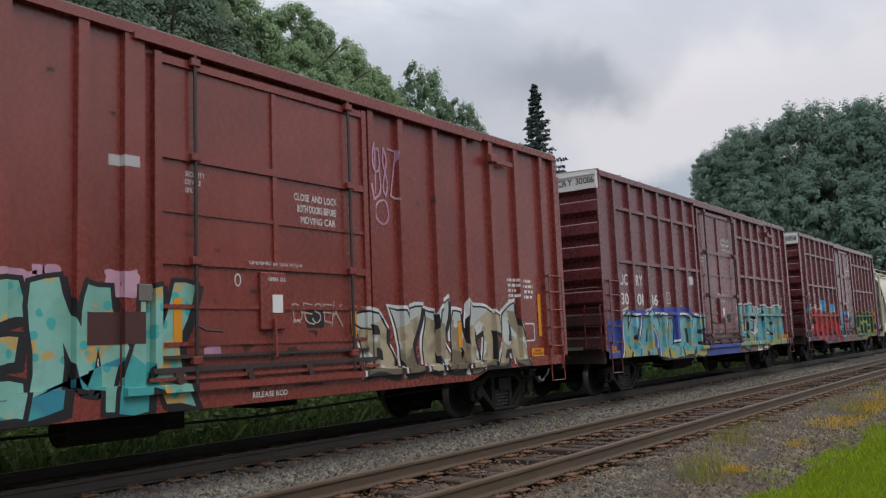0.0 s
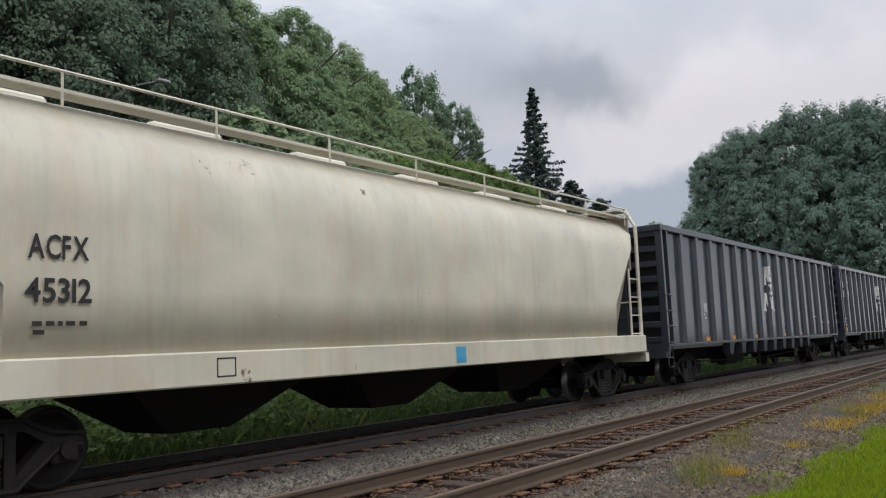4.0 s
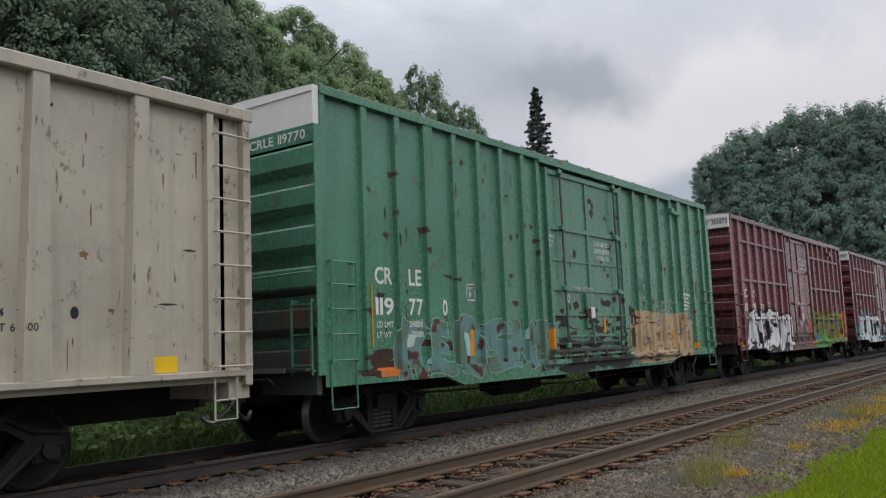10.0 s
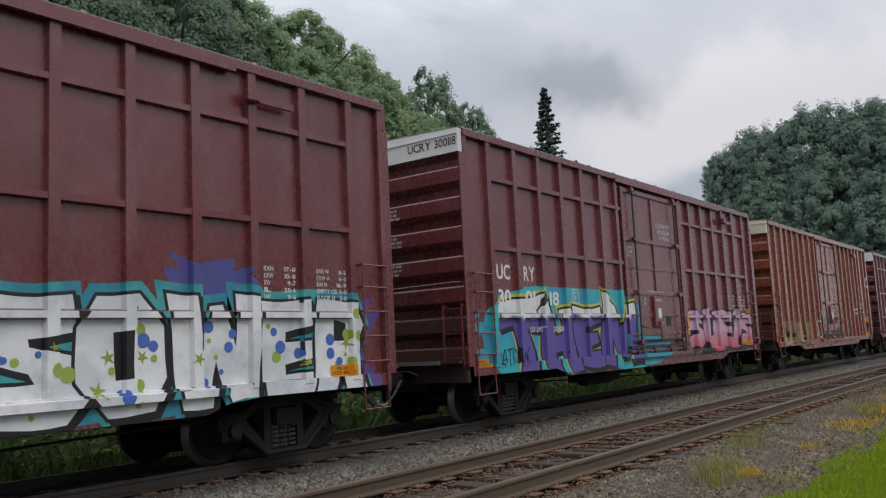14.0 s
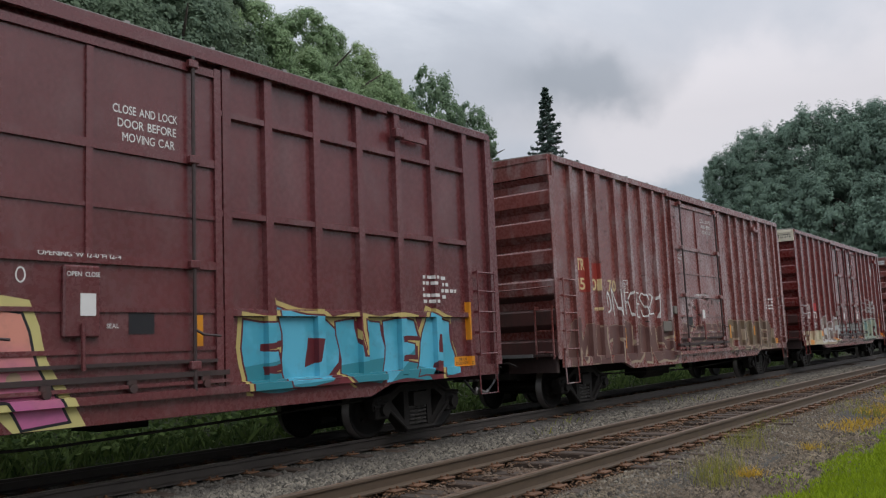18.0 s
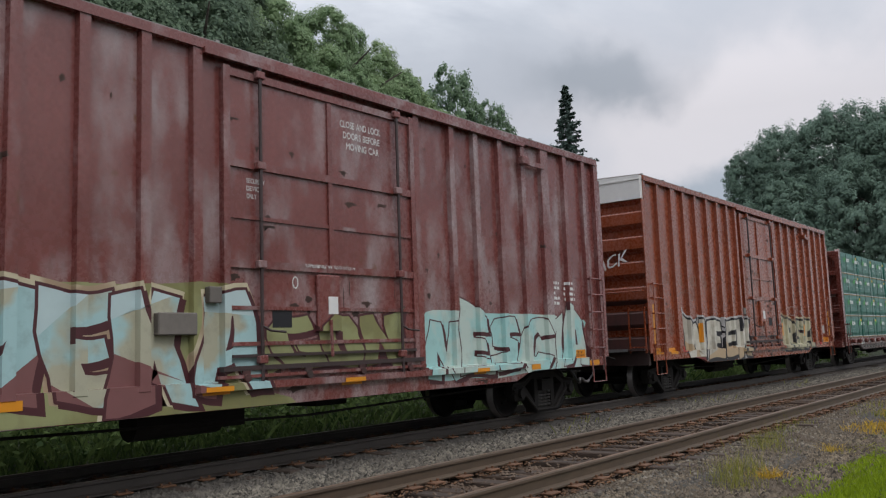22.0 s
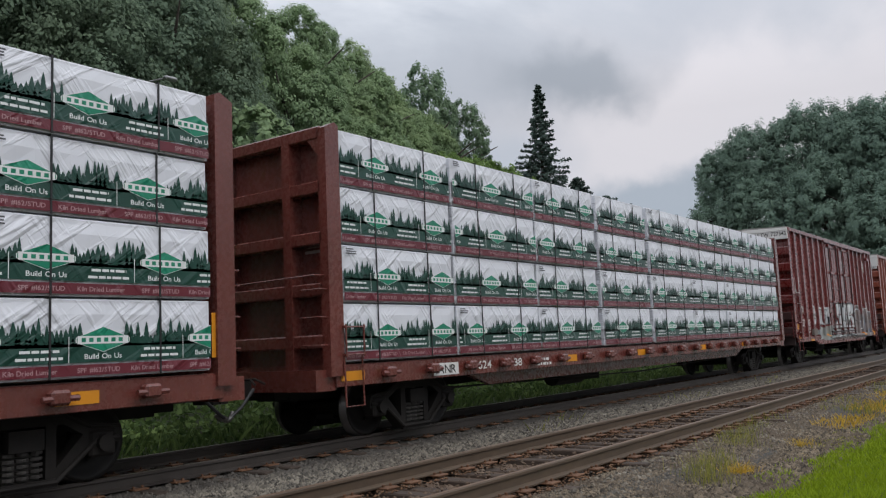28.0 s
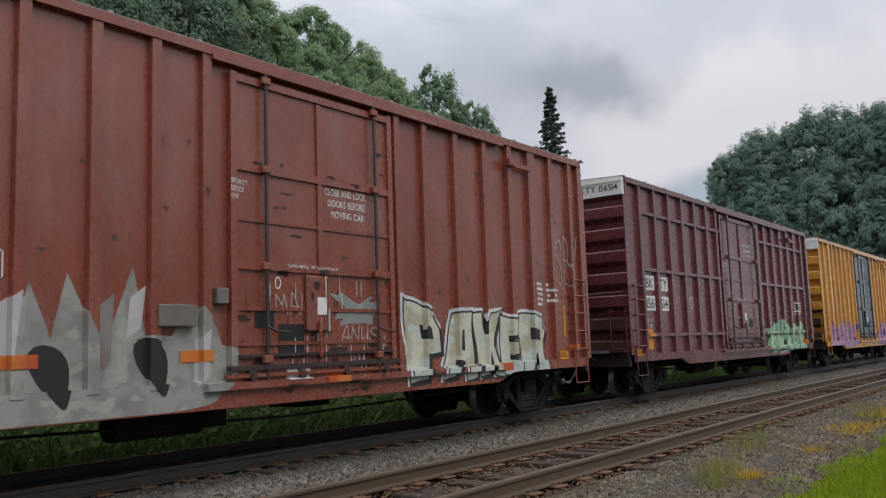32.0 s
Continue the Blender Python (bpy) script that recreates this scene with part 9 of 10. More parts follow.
graffiti(r, rel, "POWER", 10.1, 14.9, .86, 1.95, spray("olive_brown_spray", rgb("6b5a44"), rgb("5f4a3c")), TAN_LINE, None, 34, 1.0, .09, .025, label="worn olive-brown graffiti letters")
graffiti(r, rel, "KOSN", 6.5, 9.7, 1.1, 1.9, BROWN_FILL, TAN_LINE, None, 35, 1.2, .06, .02)
upright(r, rel, (3.08, 1.18, 1.66), (6.0, 1.3, 1.55), (10.4, 1.3, 1.7), (12.7, 1.35, 1.65), (15.55, 1.4, 2.1))
bars(r, rel, 1.55, 2.05, 2.0, 2.3, 2, CREAM_INK, 8)
box_outline(r, rel, 14.75, 15.15, 1.35, 1.65, WHITE)

# twin-door oxide red car
def disc_logo(r, rel, u, z):
    ring = [(u + q * math.cos(k), z + q * 1.05 * math.sin(k)) for q in (.3, .24) for k in np.linspace(0, 6.2832, 21)[:-1]]
    decal(r, rel, "logo_disc", ring, [(i, (i + 1) % 20, 20 + (i + 1) % 20, 20 + i) for i in range(20)], WHITE, .006, "white round mark with a cross")
    patch(r, rel, u - .045, u + .045, z - .2, z + .2, WHITE, "logo_disc", "", .007)
    patch(r, rel, u - .2, u + .2, z - .05, z + .05, WHITE, "logo_disc", "", .008)
    for a in (-1, 1):
        for b in (-1, 1):
            patch(r, rel, u + a * .13 - .04, u + a * .13 + .04, z + b * .14 - .04, z + b * .14 + .04, GREYP, "logo_disc", "", .006)


r, rel = boxcar(266.08, "oxide red twin-door boxcar with cream and white graffiti", OX_RED, **TWIN, end_top=CREAM)
common(r, rel, 11, du=8.75, dz=4.3, plate=None, placard=False)
worn(r, rel, 131, (5.72, 10.62), 1.1)
patch(r, rel, 1.88, 2.6, 2.2, 2.5, flat("bright_red_panel", "b02a2c"), "painted_patch", "bright red panel")
numbered(r, rel, ((.93, "ATW", .7),), ((.93, "727", .72), (1.9, "272", .68)), WHITE, 2.22, 1.92, .24)
s = Shape().add([(-.124, -.35, 4.93), (-.124, -.95, 4.93), (-.124, -.95, 5.14), (-.124, -.35, 5.14)], [(0, 1, 2, 3)])
part("end_panel_sign", s, flat("end_sign_red", "a02c30"), r, "red panel on the car end")
end_text(r, "ATW", -.45, 4.97, .13, WHITE, .38, -.128)
end_text(r, "EXCESS HEIGHT CAR", 1.3, 4.93, .11, DARK_INK, 1.0)
end_text(r, "727272", -1.0, 4.97, .13, DARK_INK, .48)
patch(r, rel, 1.9, 2.55, 1.5, 1.78, ROUGHDARK, "painted_patch", "dark repainted number panel")
mark(r, rel, "188800", 1.97, 1.66, .08, WHITE, width=.45)
mark(r, rel, "74200", 1.99, 1.54, .08, WHITE, width=.36)
V, F = blob(.1, 5.6, .84, 1.42, 3, .12)
decal(r, rel, "graffiti_backing", V, F, CREAMY, .0022, "cream sprayed band")
graffiti(r, rel, "ROZO", 2.9, 5.7, .95, 2.02, spray("veil_grey_spray", rgb("8d8078"), rgb("7b5650"), scale=2.4, third=rgb("a9a49a")), SNOW, None, 36, 1.3, .05, .035, label="grey-white graffiti letters")
for tx, q in (("SOCZ", (.14, .74, 2.1, 2.4)), ("ZEN", (.14, .7, 1.82, 2.02)), ("RO", (.14, .72, 1.1, 1.7))):
    scribble(r, rel, tx, *q, SNOW, len(tx))
graffiti(r, rel, "HKZNHW", 5.8, 10.5, .98, 1.75, SILVER, INK, None, 38, 1.5, .06, .03, label="smeared white graffiti")
graffiti(r, rel, "RSNTO", 10.5, 14.3, .86, 1.98, spray("pale_teal_cream_spray", rgb("989c86"), rgb("7f9e98"), scale=2.4, third=rgb("8a8668")), DARK_INK, None, 39, 1.0, .1, .045, halo=GREYP, label="cream and teal graffiti letters")
scribble(r, rel, "NE", 10.9, 11.5, 2.75, 3.1, GREYP, 9)
scribble(r, rel, "RD", 10.85, 11.7, 2.3, 2.68, GREYP, 10)
scribble(r, rel, "SATOR", 12.0, 12.75, 2.55, 2.85, GREYP, 11, -.3)
scribble(r, rel, "NIGNE", 12.05, 12.9, 2.2, 2.5, GREYP, 12, -.4)
for k, word in enumerate(("DON", "URO", "CONZ", "STER")):
    scribble(r, rel, word, 13.05, 13.55, 2.1 + .17 * k, 2.24 + .17 * k, GREYP, 13 + k)
for u, w, z in ((.95, .55, .88), (2.85, .5, 1.2), (5.0, .4, 1.0), (8.0, .4, 1.02), (9.6, .4, 1.02), (15.2, .5, .98)):
    patch(r, rel, u, u + w, z, z + .2 if w > .45 else z + .1, OCHRE, lift=.012)
disc_logo(r, rel, 14.0, 4.35)
mark(r, rel, "LD LMT", .96, 1.66, .09, WHITE, width=.42)
mark(r, rel, "LT WT", .96, 1.5, .09, WHITE, width=.36)

# bleached brown car with ice-blue letters
r, rel = boxcar(284.56, "bleached brown ribbed boxcar with ice-blue graffiti", OLD_BROWN, **OLD)
common(r, rel, 12, du=8.3, dz=4.6, plate=(3.24, 2.48), both="DOORS BEFORE", placard=False)
worn(r, rel, 141, (6.22, 9.9), .7, (5.3, 1.62))
s = Shape().add([(-.146, -.7, 4.9), (-.146, -1.5, 4.9), (-.146, -1.5, 5.1), (-.146, -.7, 5.1)], [(0, 1, 2, 3)])
part("end_sign", s, WHITE, r, "white number panel on the car end")
V, F, w = lettering("TR 150174", .01)
part("end_lettering", Shape().add([(-.15, -.72 - a * .74 / w, 4.94 + b * .12) for a, b in V], F), DARK_INK, r, "painted lettering tr 150174")
patch(r, rel, .86, 1.4, 2.5, 3.25, REDPATCH, "painted_patch", "red repainted panel")
patch(r, rel, 1.56, 1.97, 2.5, 3.2, REDPATCH, "painted_patch", "red repainted panel")
numbered(r, rel, ((.92, "TR", .4),), ((1.02, "15", .34), (1.62, "01", .34), (2.45, "74", .38)), CREAM_INK, 2.95, 2.55, .26)
mark(r, rel, "LD LMT", .92, 2.32, .09, CREAM_INK, width=.4)
mark(r, rel, "LT WT", .92, 2.16, .09, CREAM_INK, width=.34)
V, F = blob(.65, 7.2, .7, 1.75, 4, .14)
decal(r, rel, "graffiti_backing", V, F, OLIVE_B, .0022, "olive sprayed backing")
graffiti(r, rel, "TMEKA", 1.7, 6.9, .74, 2.35, ICE, MAROON_LINE, OLIVE_B, 41, 1.2, .1, .05, tone=(flat("dusty_rose_spray", "7a504e"), flat("chalk_blue_spray", "b3c6c6")), halo=CREAMY, label="ice-blue graffiti letters with maroon outlines", grow=(-.1, -.1))
graffiti(r, rel, "GON", 6.9, 9.6, 1.1, 2.0, OLIVE_B, MAROON_LINE, None, 42, 1.2, .06, .04)
graffiti(r, rel, "NESCIA", 10.1, 15.3, .8, 2.2, ICE2, MAROON_LINE, ICE2, 43, .9, .085, .03, label="pale green-blue graffiti letters", grow=(.05, -.25))
for u, w in ((.9, .5), (3.4, .4), (5.9, .4), (8.2, .4), (11.3, .35), (13.1, .3), (15.3, .4)):
    patch(r, rel, u, u + w, .9, 1.0 if u > 1 else 1.08, OCHRE, lift=.012)
patch(r, rel, .1, .2, 1.17, 2.13, GREYP, "reflector", "pale upright reflector strip")

# brick-brown car with white letters
DIM_INK = flat("worn_off_lettering", "8d6658")
r, rel = boxcar(302.91, "brick brown ribbed boxcar with white graffiti letters", BRICK_BROWN, posts_l=(.8, 1.69, 2.38, 3.17, 3.98, 4.76, 5.51, 6.2), posts_r=(9.72, 10.45, 11.28, 12.12, 13.0, 13.8, 14.5, 15.28),
                door=(6.5, 9.6), wide=(1.69, 13.8), end_top=WHITE, ribs=6, band=.58, brake=False)
common(r, rel, 13, DIM_INK, du=7.4, dz=3.2, plate=(2.68, 2.35))
worn(r, rel, 151, (6.5, 9.6), .9)
numbered(r, rel, ((1.03, "YK", .34), (2.0, "R", .18), (2.58, "202", .5), (3.5, "56", .3)), (), DIM_INK, 2.72, 2, .27)
mark(r, rel, "214300", 1.95, 2.52, .08, DIM_INK, width=.4)
graffiti(r, rel, "WEEK", 1.85, 6.8, .72, 2.05, spray("chalky_white_spray", rgb("c6c2b4"), rgb("aaa496"), scale=1.6, third=rgb("b8b2a2")), INK, INK, 44, .8, .03, .07, grow=(-.12, -.16), tone=flat("biscuit_spray", "b39c7c"), label="white graffiti letters with black outlines", halo=GREYP)
graffiti(r, rel, "RSA", 10.0, 13.5, .84, 2.0, spray("cream_and_green_spray", rgb("b9b396"), rgb("a39a80"), scale=2, third=rgb("75806a")), INK, None, 45, .8, .09, .1, halo=CREAMY, label="white and grey graffiti letters")
scribble(r, rel, "SOMO", 10.5, 12.5, 2.0, 2.3, PALE_INK, 3)
scribble(r, rel, "PUBELA", .95, 1.5, 1.85, 2.1, DIM_INK, 5)
scribble(r, rel, "TOST", 1.1, 1.5, 1.5, 1.75, DIM_INK, 6)
upright(r, rel, (.22, 1.24, 2.2), (3.0, 1.25, 1.75), (5.6, 1.25, 1.75), (10.05, 1.35, 1.75), (12.5, 1.3, 1.7), (15.75, 1.3, 2.2))
patch(r, rel, 1.02, 1.44, 1.0, 1.15, OCHRE, "height_placard", "yellow placard", .006)
patch(r, rel, 14.66, 15.16, 1.38, 1.66, GREYP, "data_plate", "pale printed data plate", .007)
bars(r, rel, 14.7, 1.42, 14.88, 1.62, 4, DARK_INK, 21)
bars(r, rel, 14.94, 1.42, 15.12, 1.62, 4, DARK_INK, 22)
patch(r, rel, 14.18, 14.34, .98, 1.08, flat("red_reflector", "c02a2c"), "reflector", "red reflector", .007)
patch(r, rel, 1.75, 2.05, 1.03, 1.17, flat("red_dot", "b04038"), "painted_patch", "red sprayed dot", .006)
patch(r, rel, 2.45, 3.2, .68, .86, flat("sill_red", "7a2a28"), "painted_patch", "red primer on the sill", .011)
s = Shape()
V, F, w = lettering("OWICK", .006, wild=1, seed=3)
s.add([(-.132, .35 - a * 1.5 / w, 2.75 + b * .28 + a * .1) for a, b in V], F)
part("end_tag", s, WHITE, r, "white sprayed tag on the end")

# ---- flat cars with lumber ----
r, rel = flatcar(320.92, "bulkhead flat car loaded with green-wrapped lumber", 23.2, FLAT_RED)
patch(r, rel, 2.62, 3.2, .88, 1.08, WHITE, "number_panel", "white number panel")
mark(r, rel, "IANR", 2.68, .91, .14, DARK_INK, width=.46, lift=.009)
mark(r, rel, "624", 4.05, .93, .14, WHITE, width=.42)
mark(r, rel, "427", 5.2, .93, .14, WHITE, width=.42)
bars(r, rel, 6.2, .9, 7.0, 1.08, 2, WHITE, 4)
for u in (2.3, 5.65, 9.0, 12.3, 17.0, 20.5):
    patch(r, rel, u, u + .45, .92, 1.06, OCHRE, lift=.008)
upright(r, rel, (.0, 1.3, 2.2))
load_flat(320.92, [(.18, 2.98), (2.98, 5.72), (5.72, 8.4), (8.4, 11.05), (11.9, 14.63), (14.63, 17.36), (17.36, 20.1), (20.1, 22.85)], "green", 1)
r, rel = flatcar(346.0, "bulkhead flat car loaded with white-wrapped lumber", 23.0, FLAT_RED)
mark(r, rel, "LRS", 2.58, .9, .18, WHITE, width=.46)
mark(r, rel, "3703", 3.62, .9, .18, WHITE, width=.56)
scribble(r, rel, "AOKA", 4.75, 5.5, .88, 1.1, WHITE, 4)
bars(r, rel, 5.9, .9, 6.6, 1.08, 2, WHITE, 4)
mark(r, rel, "JACK", 1.35, 1.0, .07, WHITE, width=.24)
mark(r, rel, "HERE", 1.35, .9, .07, WHITE, width=.24)
for u in (2.2, 7.0, 10.9, 14.0, 17.6, 20.8):
    patch(r, rel, u, u + .5, .92, 1.06, OCHRE, lift=.008)
upright(r, rel, (22.8, 1.35, 1.9))
load_flat(346.0, [(.12 + 2.83 * i, .12 + 2.83 * (i + 1)) for i in range(8)], "white", 2)
r, rel = flatcar(370.98, "bulkhead flat car with a full load of wrapped lumber", 23.0, FLAT_RED)
patch(r, rel, 2.3, 3.0, .88, 1.08, WHITE, "number_panel", "white number panel")
mark(r, rel, "IANR", 2.36, .91, .14, DARK_INK, width=.56, lift=.009)
mark(r, rel, "624", 3.6, .93, .14, WHITE, width=.42)
mark(r, rel, "38", 4.8, .93, .14, WHITE, width=.28)
bars(r, rel, 5.6, .9, 6.2, 1.08, 2, WHITE, 6)
for u in (.1, 6.8, 10.4, 14.6, 18.4):
    patch(r, rel, u, u + .5, .92, 1.06, OCHRE, lift=.008)
upright(r, rel, (-.02, 1.25, 2.1))
load_flat(370.98, [(.12 + 2.83 * i, .12 + 2.83 * (i + 1)) for i in range(8)], "white", 3)

# ---- the last boxcars ----
r, rel = boxcar(395.91, "oxide red twin-door boxcar with white and black graffiti", OX_RED, **TWIN, end_top=WHITE)
common(r, rel, 14, du=8.75, dz=4.3, plate=None)
worn(r, rel, 161, (5.72, 10.62), 1.0, (2.55, 1.1))
numbered(r, rel, ((.95, "ATW", .62),), ((1.07, "727", .54), (1.9, "343", .52)), WHITE, 2.0, 1.48, .26)
end_marks(r, "ATW 727343", DARK_INK, False)
graffiti(r, rel, "C", 2.95, 3.36, 1.56, 2.18, SNOW, INK, None, 46, .1, .06, .055, drop=False, ring=.06, halo=SNOW, label="white graffiti letter ringed in black")
graffiti(r, rel, "HI", 3.82, 4.42, 1.53, 2.14, SNOW, INK, None, 47, .4, .0, .065, drop=False, ring=.05, halo=SNOW)
graffiti(r, rel, "FA", 4.84, 5.44, 1.55, 2.14, SNOW, INK, None, 48, .5, .0, .065, drop=False, ring=.05, halo=SNOW)
graffiti(r, rel, "ZIYES", 6.7, 10.6, .95, 2.5, SNOW, INK, SILVER, 49, .6, .09, .06, label="white block graffiti letters with black edges", grow=(0, -.35))
graffiti(r, rel, "REAN", 10.7, 14.6, .86, 2.35, SILVER_BROWN, spray("grey_line_spray", rgb("5d5654"), rgb("6c6462")), SILVER_BROWN, 50, .8, .11, .03, halo=SNOW, label="silver graffiti letters with white outlines", grow=(.1, -.4))
V, F = blob(3.6, 6.6, .88, 1.45, 5, .2)
decal(r, rel, "graffiti_backing", V, F, SILVER, .0022, "grey sprayed haze")
scribble(r, rel, "KUJT", .2, 1.05, 2.8, 3.3, WHITE, 3)
disc_logo(r, rel, 14.0, 4.35)
for u, w, z, h in ((2.04, .5, .74, .22), (5.0, .4, 1.02, .1), (12.3, .5, .95, .14), (15.0, .4, .92, .2), (.18, .52, 1.36, .2)):
    patch(r, rel, u, u + w, z, z + h, OCHRE, lift=.012)
mark(r, rel, "189300", 1.98, 1.34, .08, WHITE, width=.4)
mark(r, rel, "73700", 2.02, 1.2, .08, WHITE, width=.36)
box_outline(r, rel, 14.0, 14.4, 1.5, 1.78, WHITE, .03)

r, rel = boxcar(414.26, "brick brown ribbed boxcar with white number panels", WARM_BROWN, posts_l=(.85, 1.65, 2.51, 3.18, 3.96, 4.77, 5.53, 6.25), posts_r=(9.9, 10.61, 11.48, 12.36, 13.2, 14.0, 14.74, 15.54),
                door=(6.6, 9.75), wide=(2.51, 14.0), end_top=WHITE, ribs=6, band=.6)
common(r, rel, 15, du=8.3, dz=3.6, plate=(3.55, 2.2), both="DOORS BEFORE", placard=False)
worn(r, rel, 171, (6.6, 9.75), 1.3, (5.55, 1.72))
end_text(r, "EXCESS HEIGHT CAR", .5, 4.92, .12, DARK_INK, 1.0)
part("end_sign", Shape().add([(-.129, -.55, 4.52), (-.129, -1.5, 4.52), (-.129, -1.5, 4.7), (-.129, -.55, 4.7)], [(0, 1, 2, 3)]), WHITE, r, "white number panel on the car end")
V, F, w = lettering("ATW 173742", .01)
part("end_lettering", Shape().add([(-.134, -.6 - a * .85 / w, 4.55 + b * .12) for a, b in V], F), DARK_INK, r, "painted lettering atw 173742")
for u, z, wd, tx in ((.98, 2.38, .6, "AT"), (1.79, 2.38, .55, "W"), (.98, 1.89, .6, "173"), (1.79, 1.89, .55, "742")):
    patch(r, rel, u, u + wd, z, z + .33, WHITE, "number_panel", "white number panel")
    mark(r, rel, tx, u + .07 + (.12 if tx == "W" else 0), z + .05, .22, DARK_INK, width=.27 if tx == "W" else wd - .14, off=.016, lift=.009)
mark(r, rel, "LD LMT", 1.05, 1.72, .08, WHITE, width=.4)
mark(r, rel, "LT WT", 1.05, 1.58, .08, WHITE, width=.34)
mark(r, rel, "213700", 1.82, 1.72, .08, WHITE, width=.42)
patch(r, rel, 1.03, 1.55, 1.2, 1.45, OCHRE, "reflector", "yellow reflector panel")
patch(r, rel, 1.06, 1.5, 1.0, 1.16, WHITE, "number_panel", "small white placard")
SILVER_CLOUD = spray("chalky_silver_spray", rgb("94938d"), rgb("83817c"), scale=2.6, third=rgb("9f9b92"))
V, F = blob(2.3, 6.62, .72, 1.62, 6, .06)
decal(r, rel, "graffiti_backing", V, F, SILVER_CLOUD, .0022, "chalky silver sprayed block")
for k, (a, b, tip, z) in enumerate(((2.45, 3.0, 2.9, 1.95), (3.0, 3.75, 3.44, 2.4), (3.6, 4.4, 4.1, 2.18), (4.3, 5.0, 4.5, 2.3), (4.85, 5.5, 5.28, 2.42), (5.6, 6.6, 6.2, 1.98))):
    decal(r, rel, "graffiti_spike", [(a, 1.3), (b, 1.3), ((b + tip) / 2 + .04, 1.72), (tip, z), ((a + tip) / 2 - .05, 1.7)], [(0, 1, 2), (0, 2, 4), (2, 3, 4)], SILVER_CLOUD, .0025 + .0002 * k, "pointed silver spray stroke")
for k, (a, b, z0, z1) in enumerate(((2.75, 3.1, 1.05, 1.85), (3.7, 4.0, 1.25, 2.1), (4.85, 5.05, 1.2, 2.1), (5.2, 5.45, 1.6, 2.2), (3.2, 3.35, .8, 1.6), (6.1, 6.3, 1.0, 1.7))):
    decal(r, rel, "graffiti_stroke", [(a, z0), ((a + b) / 2 + .06, z0 + .1), (b, z1), ((a + b) / 2 - .08, z1 - .15)], [(0, 1, 2, 3)], GREYP if k % 2 else SILVER_BROWN, .006 + .0002 * k, "streak inside the silver piece")
for u, z in ((4.35, 1.2), (5.55, 1.26)):
    decal(r, rel, "graffiti_teardrop", [(u + .24 * math.sin(t) * (1 - .55 * math.cos(t)) * .8 + .1 * math.cos(t), z - .34 * math.cos(t)) for t in np.linspace(0, 2 * math.pi, 19)[:-1]], [tuple(range(18))], DARK_INK, .009, "dark teardrop in the silver piece")
patch(r, rel, 2.9, 3.15, 1.45, 1.75, flat("ochre_stain", "a08a5c"), "painted_patch", "ochre stain on the silver", .0075)
graffiti(r, rel, "PAKER", 9.95, 14.4, .8, 2.15, spray("milk_spray", rgb("c6c3b2"), rgb("aca78f"), scale=2.2, third=rgb("b9c2bb")), DARK_INK, None, 52, .8, .08, .045, halo=SNOW, tone=flat("milky_blue_spray", "b4bdb4"), label="cream graffiti letters with dark outlines", grow=(0, -.1))
for u, z in ((3.75, 1.3), (5.9, 1.3), (8.2, .95), (12.6, .92), (15.3, 1.2)):
    patch(r, rel, u, u + .45, z, z + .14, FLAME, "reflector", "orange reflector panel", .014)
scribble(r, rel, "SBY", 14.9, 15.9, 2.6, 3.5, PALE_INK, 6)
scribble(r, rel, "MAI", 7.35, 7.9, 1.92, 2.15, PALE_INK, 7)
scribble(r, rel, "ANUS", 8.6, 9.4, 1.5, 1.72, PALE_INK, 8)
patch(r, rel, 7.4, 7.86, 1.3, 1.75, INK, "notice_board", "black notice board on the door", .009)
bars(r, rel, 7.46, 1.38, 7.8, 1.7, 4, GREYP, 5)
patch(r, rel, 7.5, 7.92, 1.02, 1.16, WHITE, "number_panel", "small white placard", .009)
V, F = blob(8.5, 9.3, 1.75, 2.15, 8, .3)
decal(r, rel, "paint_blot", V, F, SILVER, .004, "smeared white paint")
blotches(r, rel, 26, 6.9, 9.6, 1.05, 2.3, GREYP, 77, (.015, .04), (.06, .22), "paint_run", .0085)

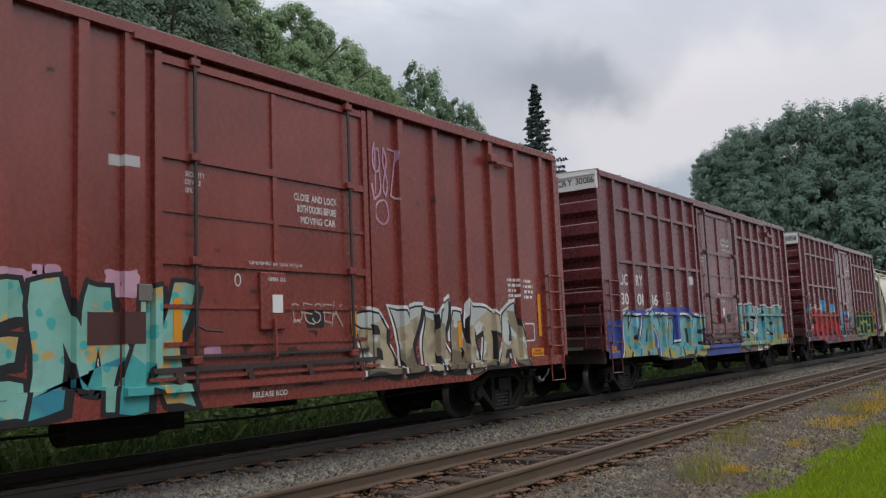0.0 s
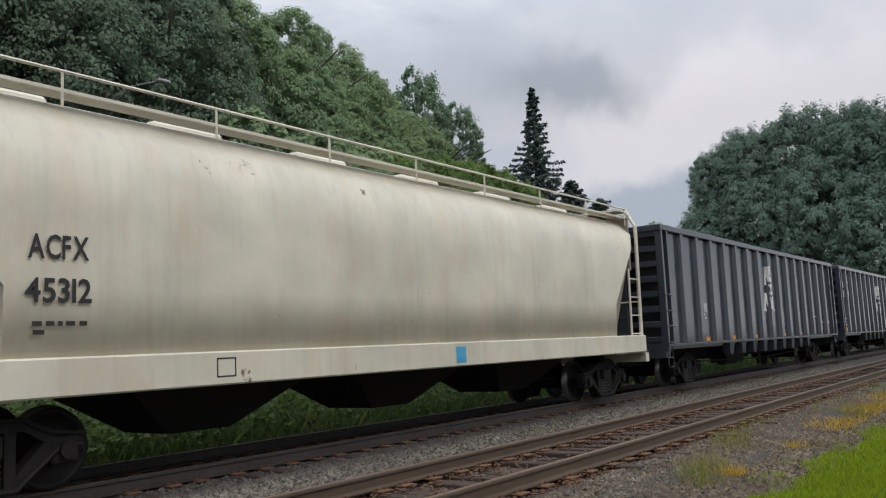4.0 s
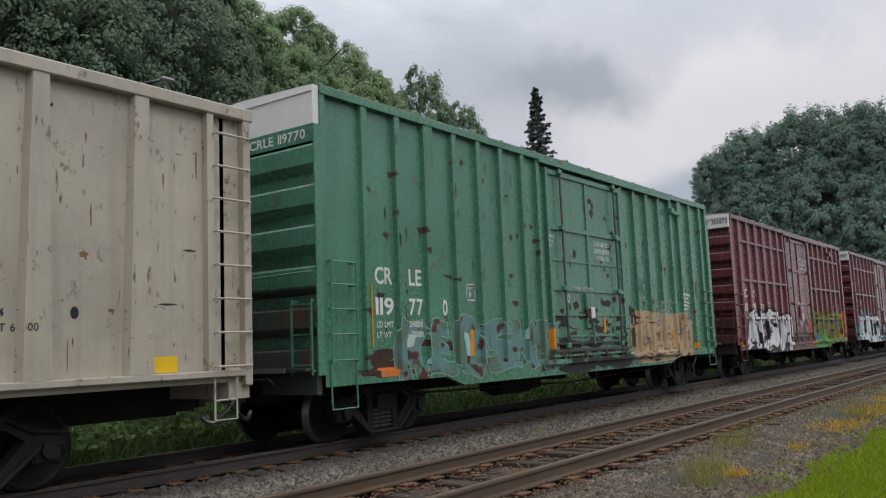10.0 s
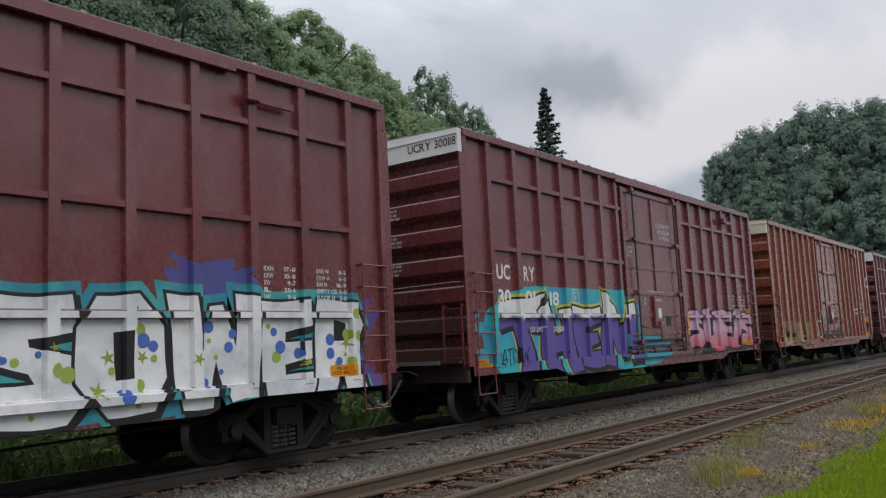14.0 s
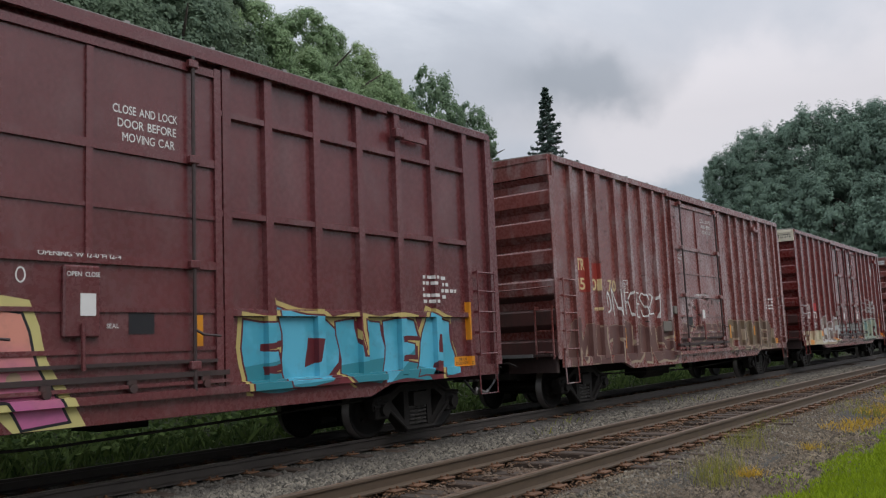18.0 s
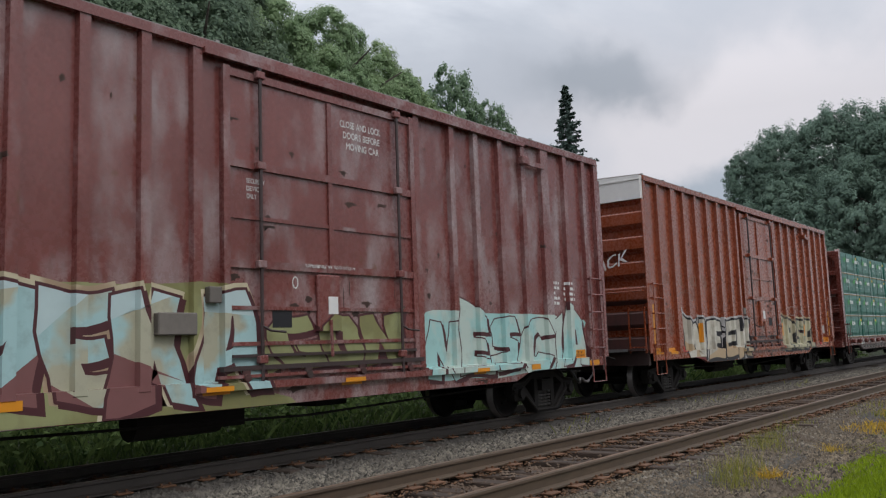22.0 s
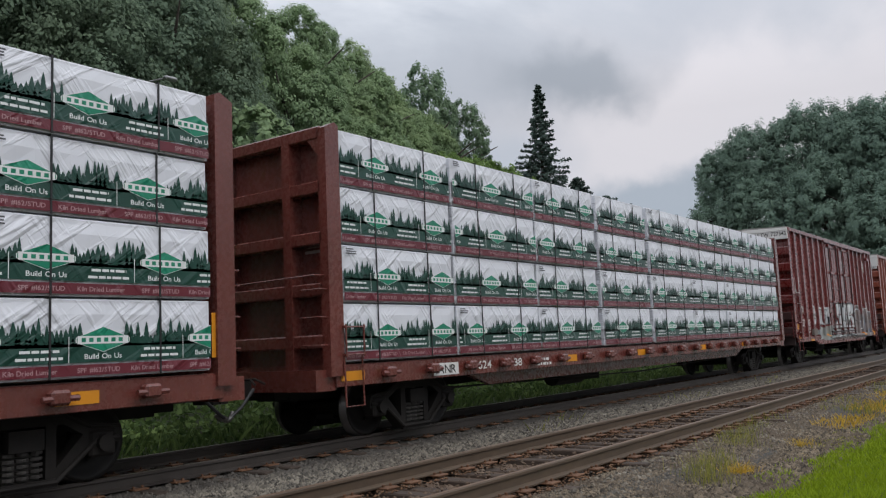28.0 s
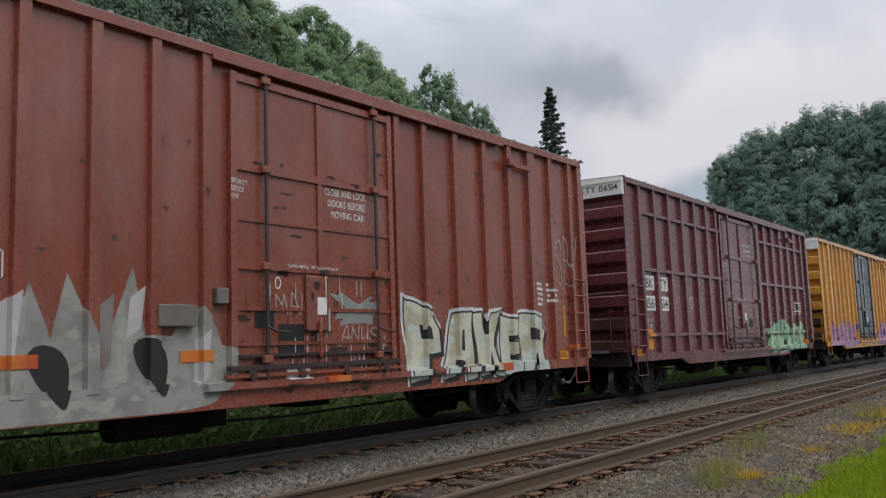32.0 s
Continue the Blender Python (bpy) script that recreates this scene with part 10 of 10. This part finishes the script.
r, rel = boxcar(432.54, "dark maroon boxcar with pale green graffiti", MAROON_DARK, **dict(GRID, belts=(4.5, 3.1, 1.5)))
common(r, rel, 16)
end_text(r, "BKTY 156514", -.35, 4.96, .15, DARK_INK, 1.1)
for u, z, tx in ((.95, 2.6, "BK"), (1.8, 2.6, "TY"), (.95, 2.1, "156"), (1.8, 2.1, "514")):
    patch(r, rel, u, u + .6, z, z + .36, WHITE, "number_panel", "white number panel")
    mark(r, rel, tx, u + .07, z + .06, .24, DARK_INK, width=.46, off=.016, lift=.009)
mark(r, rel, "LD LMT", .98, 1.82, .08, WHITE, width=.4)
mark(r, rel, "LT WT", .98, 1.68, .08, WHITE, width=.34)
graffiti(r, rel, "MUSEO", 10.4, 15.0, .82, 2.0, MINT, DGREEN, MINT, 53, 1.2, .08, .03, label="pale green graffiti letters", grow=(.05, -.3))
patch(r, rel, .95, 1.3, 1.15, 1.65, OCHRE)
patch(r, rel, 5.4, 5.8, 1.15, 1.45, flat("rust_patch", "7a4a40"), "painted_patch", "pale primer patch")

r, rel = boxcar(450.63, "yellow ribbed boxcar with a dark blue door", YELLOW_CAR, **dict(RIBS, door_mat=paint("dark_blue_door_paint", rgb("33424e"), .3)), end_top=WHITE)
common(r, rel, 17, DARK_INK)
graffiti(r, rel, "PUNK", 1.0, 6.0, .8, 1.9, PINK, PURPLE, PINK, 54, 1.2, .08, .03, label="pink graffiti letters", grow=(0, -.3))
graffiti(r, rel, "ROSE", 10.5, 15.0, .8, 1.9, PINK, PURPLE, None, 55, 1.2, .08, .03, label="pink graffiti letters")
boxcar(468.9, "dark maroon boxcar at the tail of the view", MAROON_DARK, **GRID)


# ---- what moves ----
SPEED = [(0.0, 0.0), (4.0, 51.42), (8.0, 103.24), (12.0, 155.03), (16.0, 206.72), (20.0, 258.37), (24.0, 310.23), (28.0, 362.06), (32.0, 414.0)]


def motions():
    for root, x in CARS:
        walk(root, [(t, pose(x - s, TRACK_Y, 0)) for t, s in SPEED])
    for load, x, y, z in LOADS:
        walk(load, [(t, pose(x - s, y, z)) for t, s in SPEED])
    # wheels roll with the train: one turning for the front axles, one for the rear
    first = {}
    ts, ss = [a for a, _ in SPEED], [b for _, b in SPEED]
    for ws, sx, k in WHEELSETS:
        if k not in first:
            first[k] = ws
            walk(ws, [(i / 30, pose(sx, 0, .457, 0, -math.degrees(float(np.interp(i / 30, ts, ss)) / .457) % 360, 0)) for i in range(961)])
        else:
            ws.rotation_mode = "QUATERNION"
            ad = ws.animation_data_create()
            ad.action = first[k].animation_data.action
            ad.action_slot = first[k].animation_data.action_slot


motions()
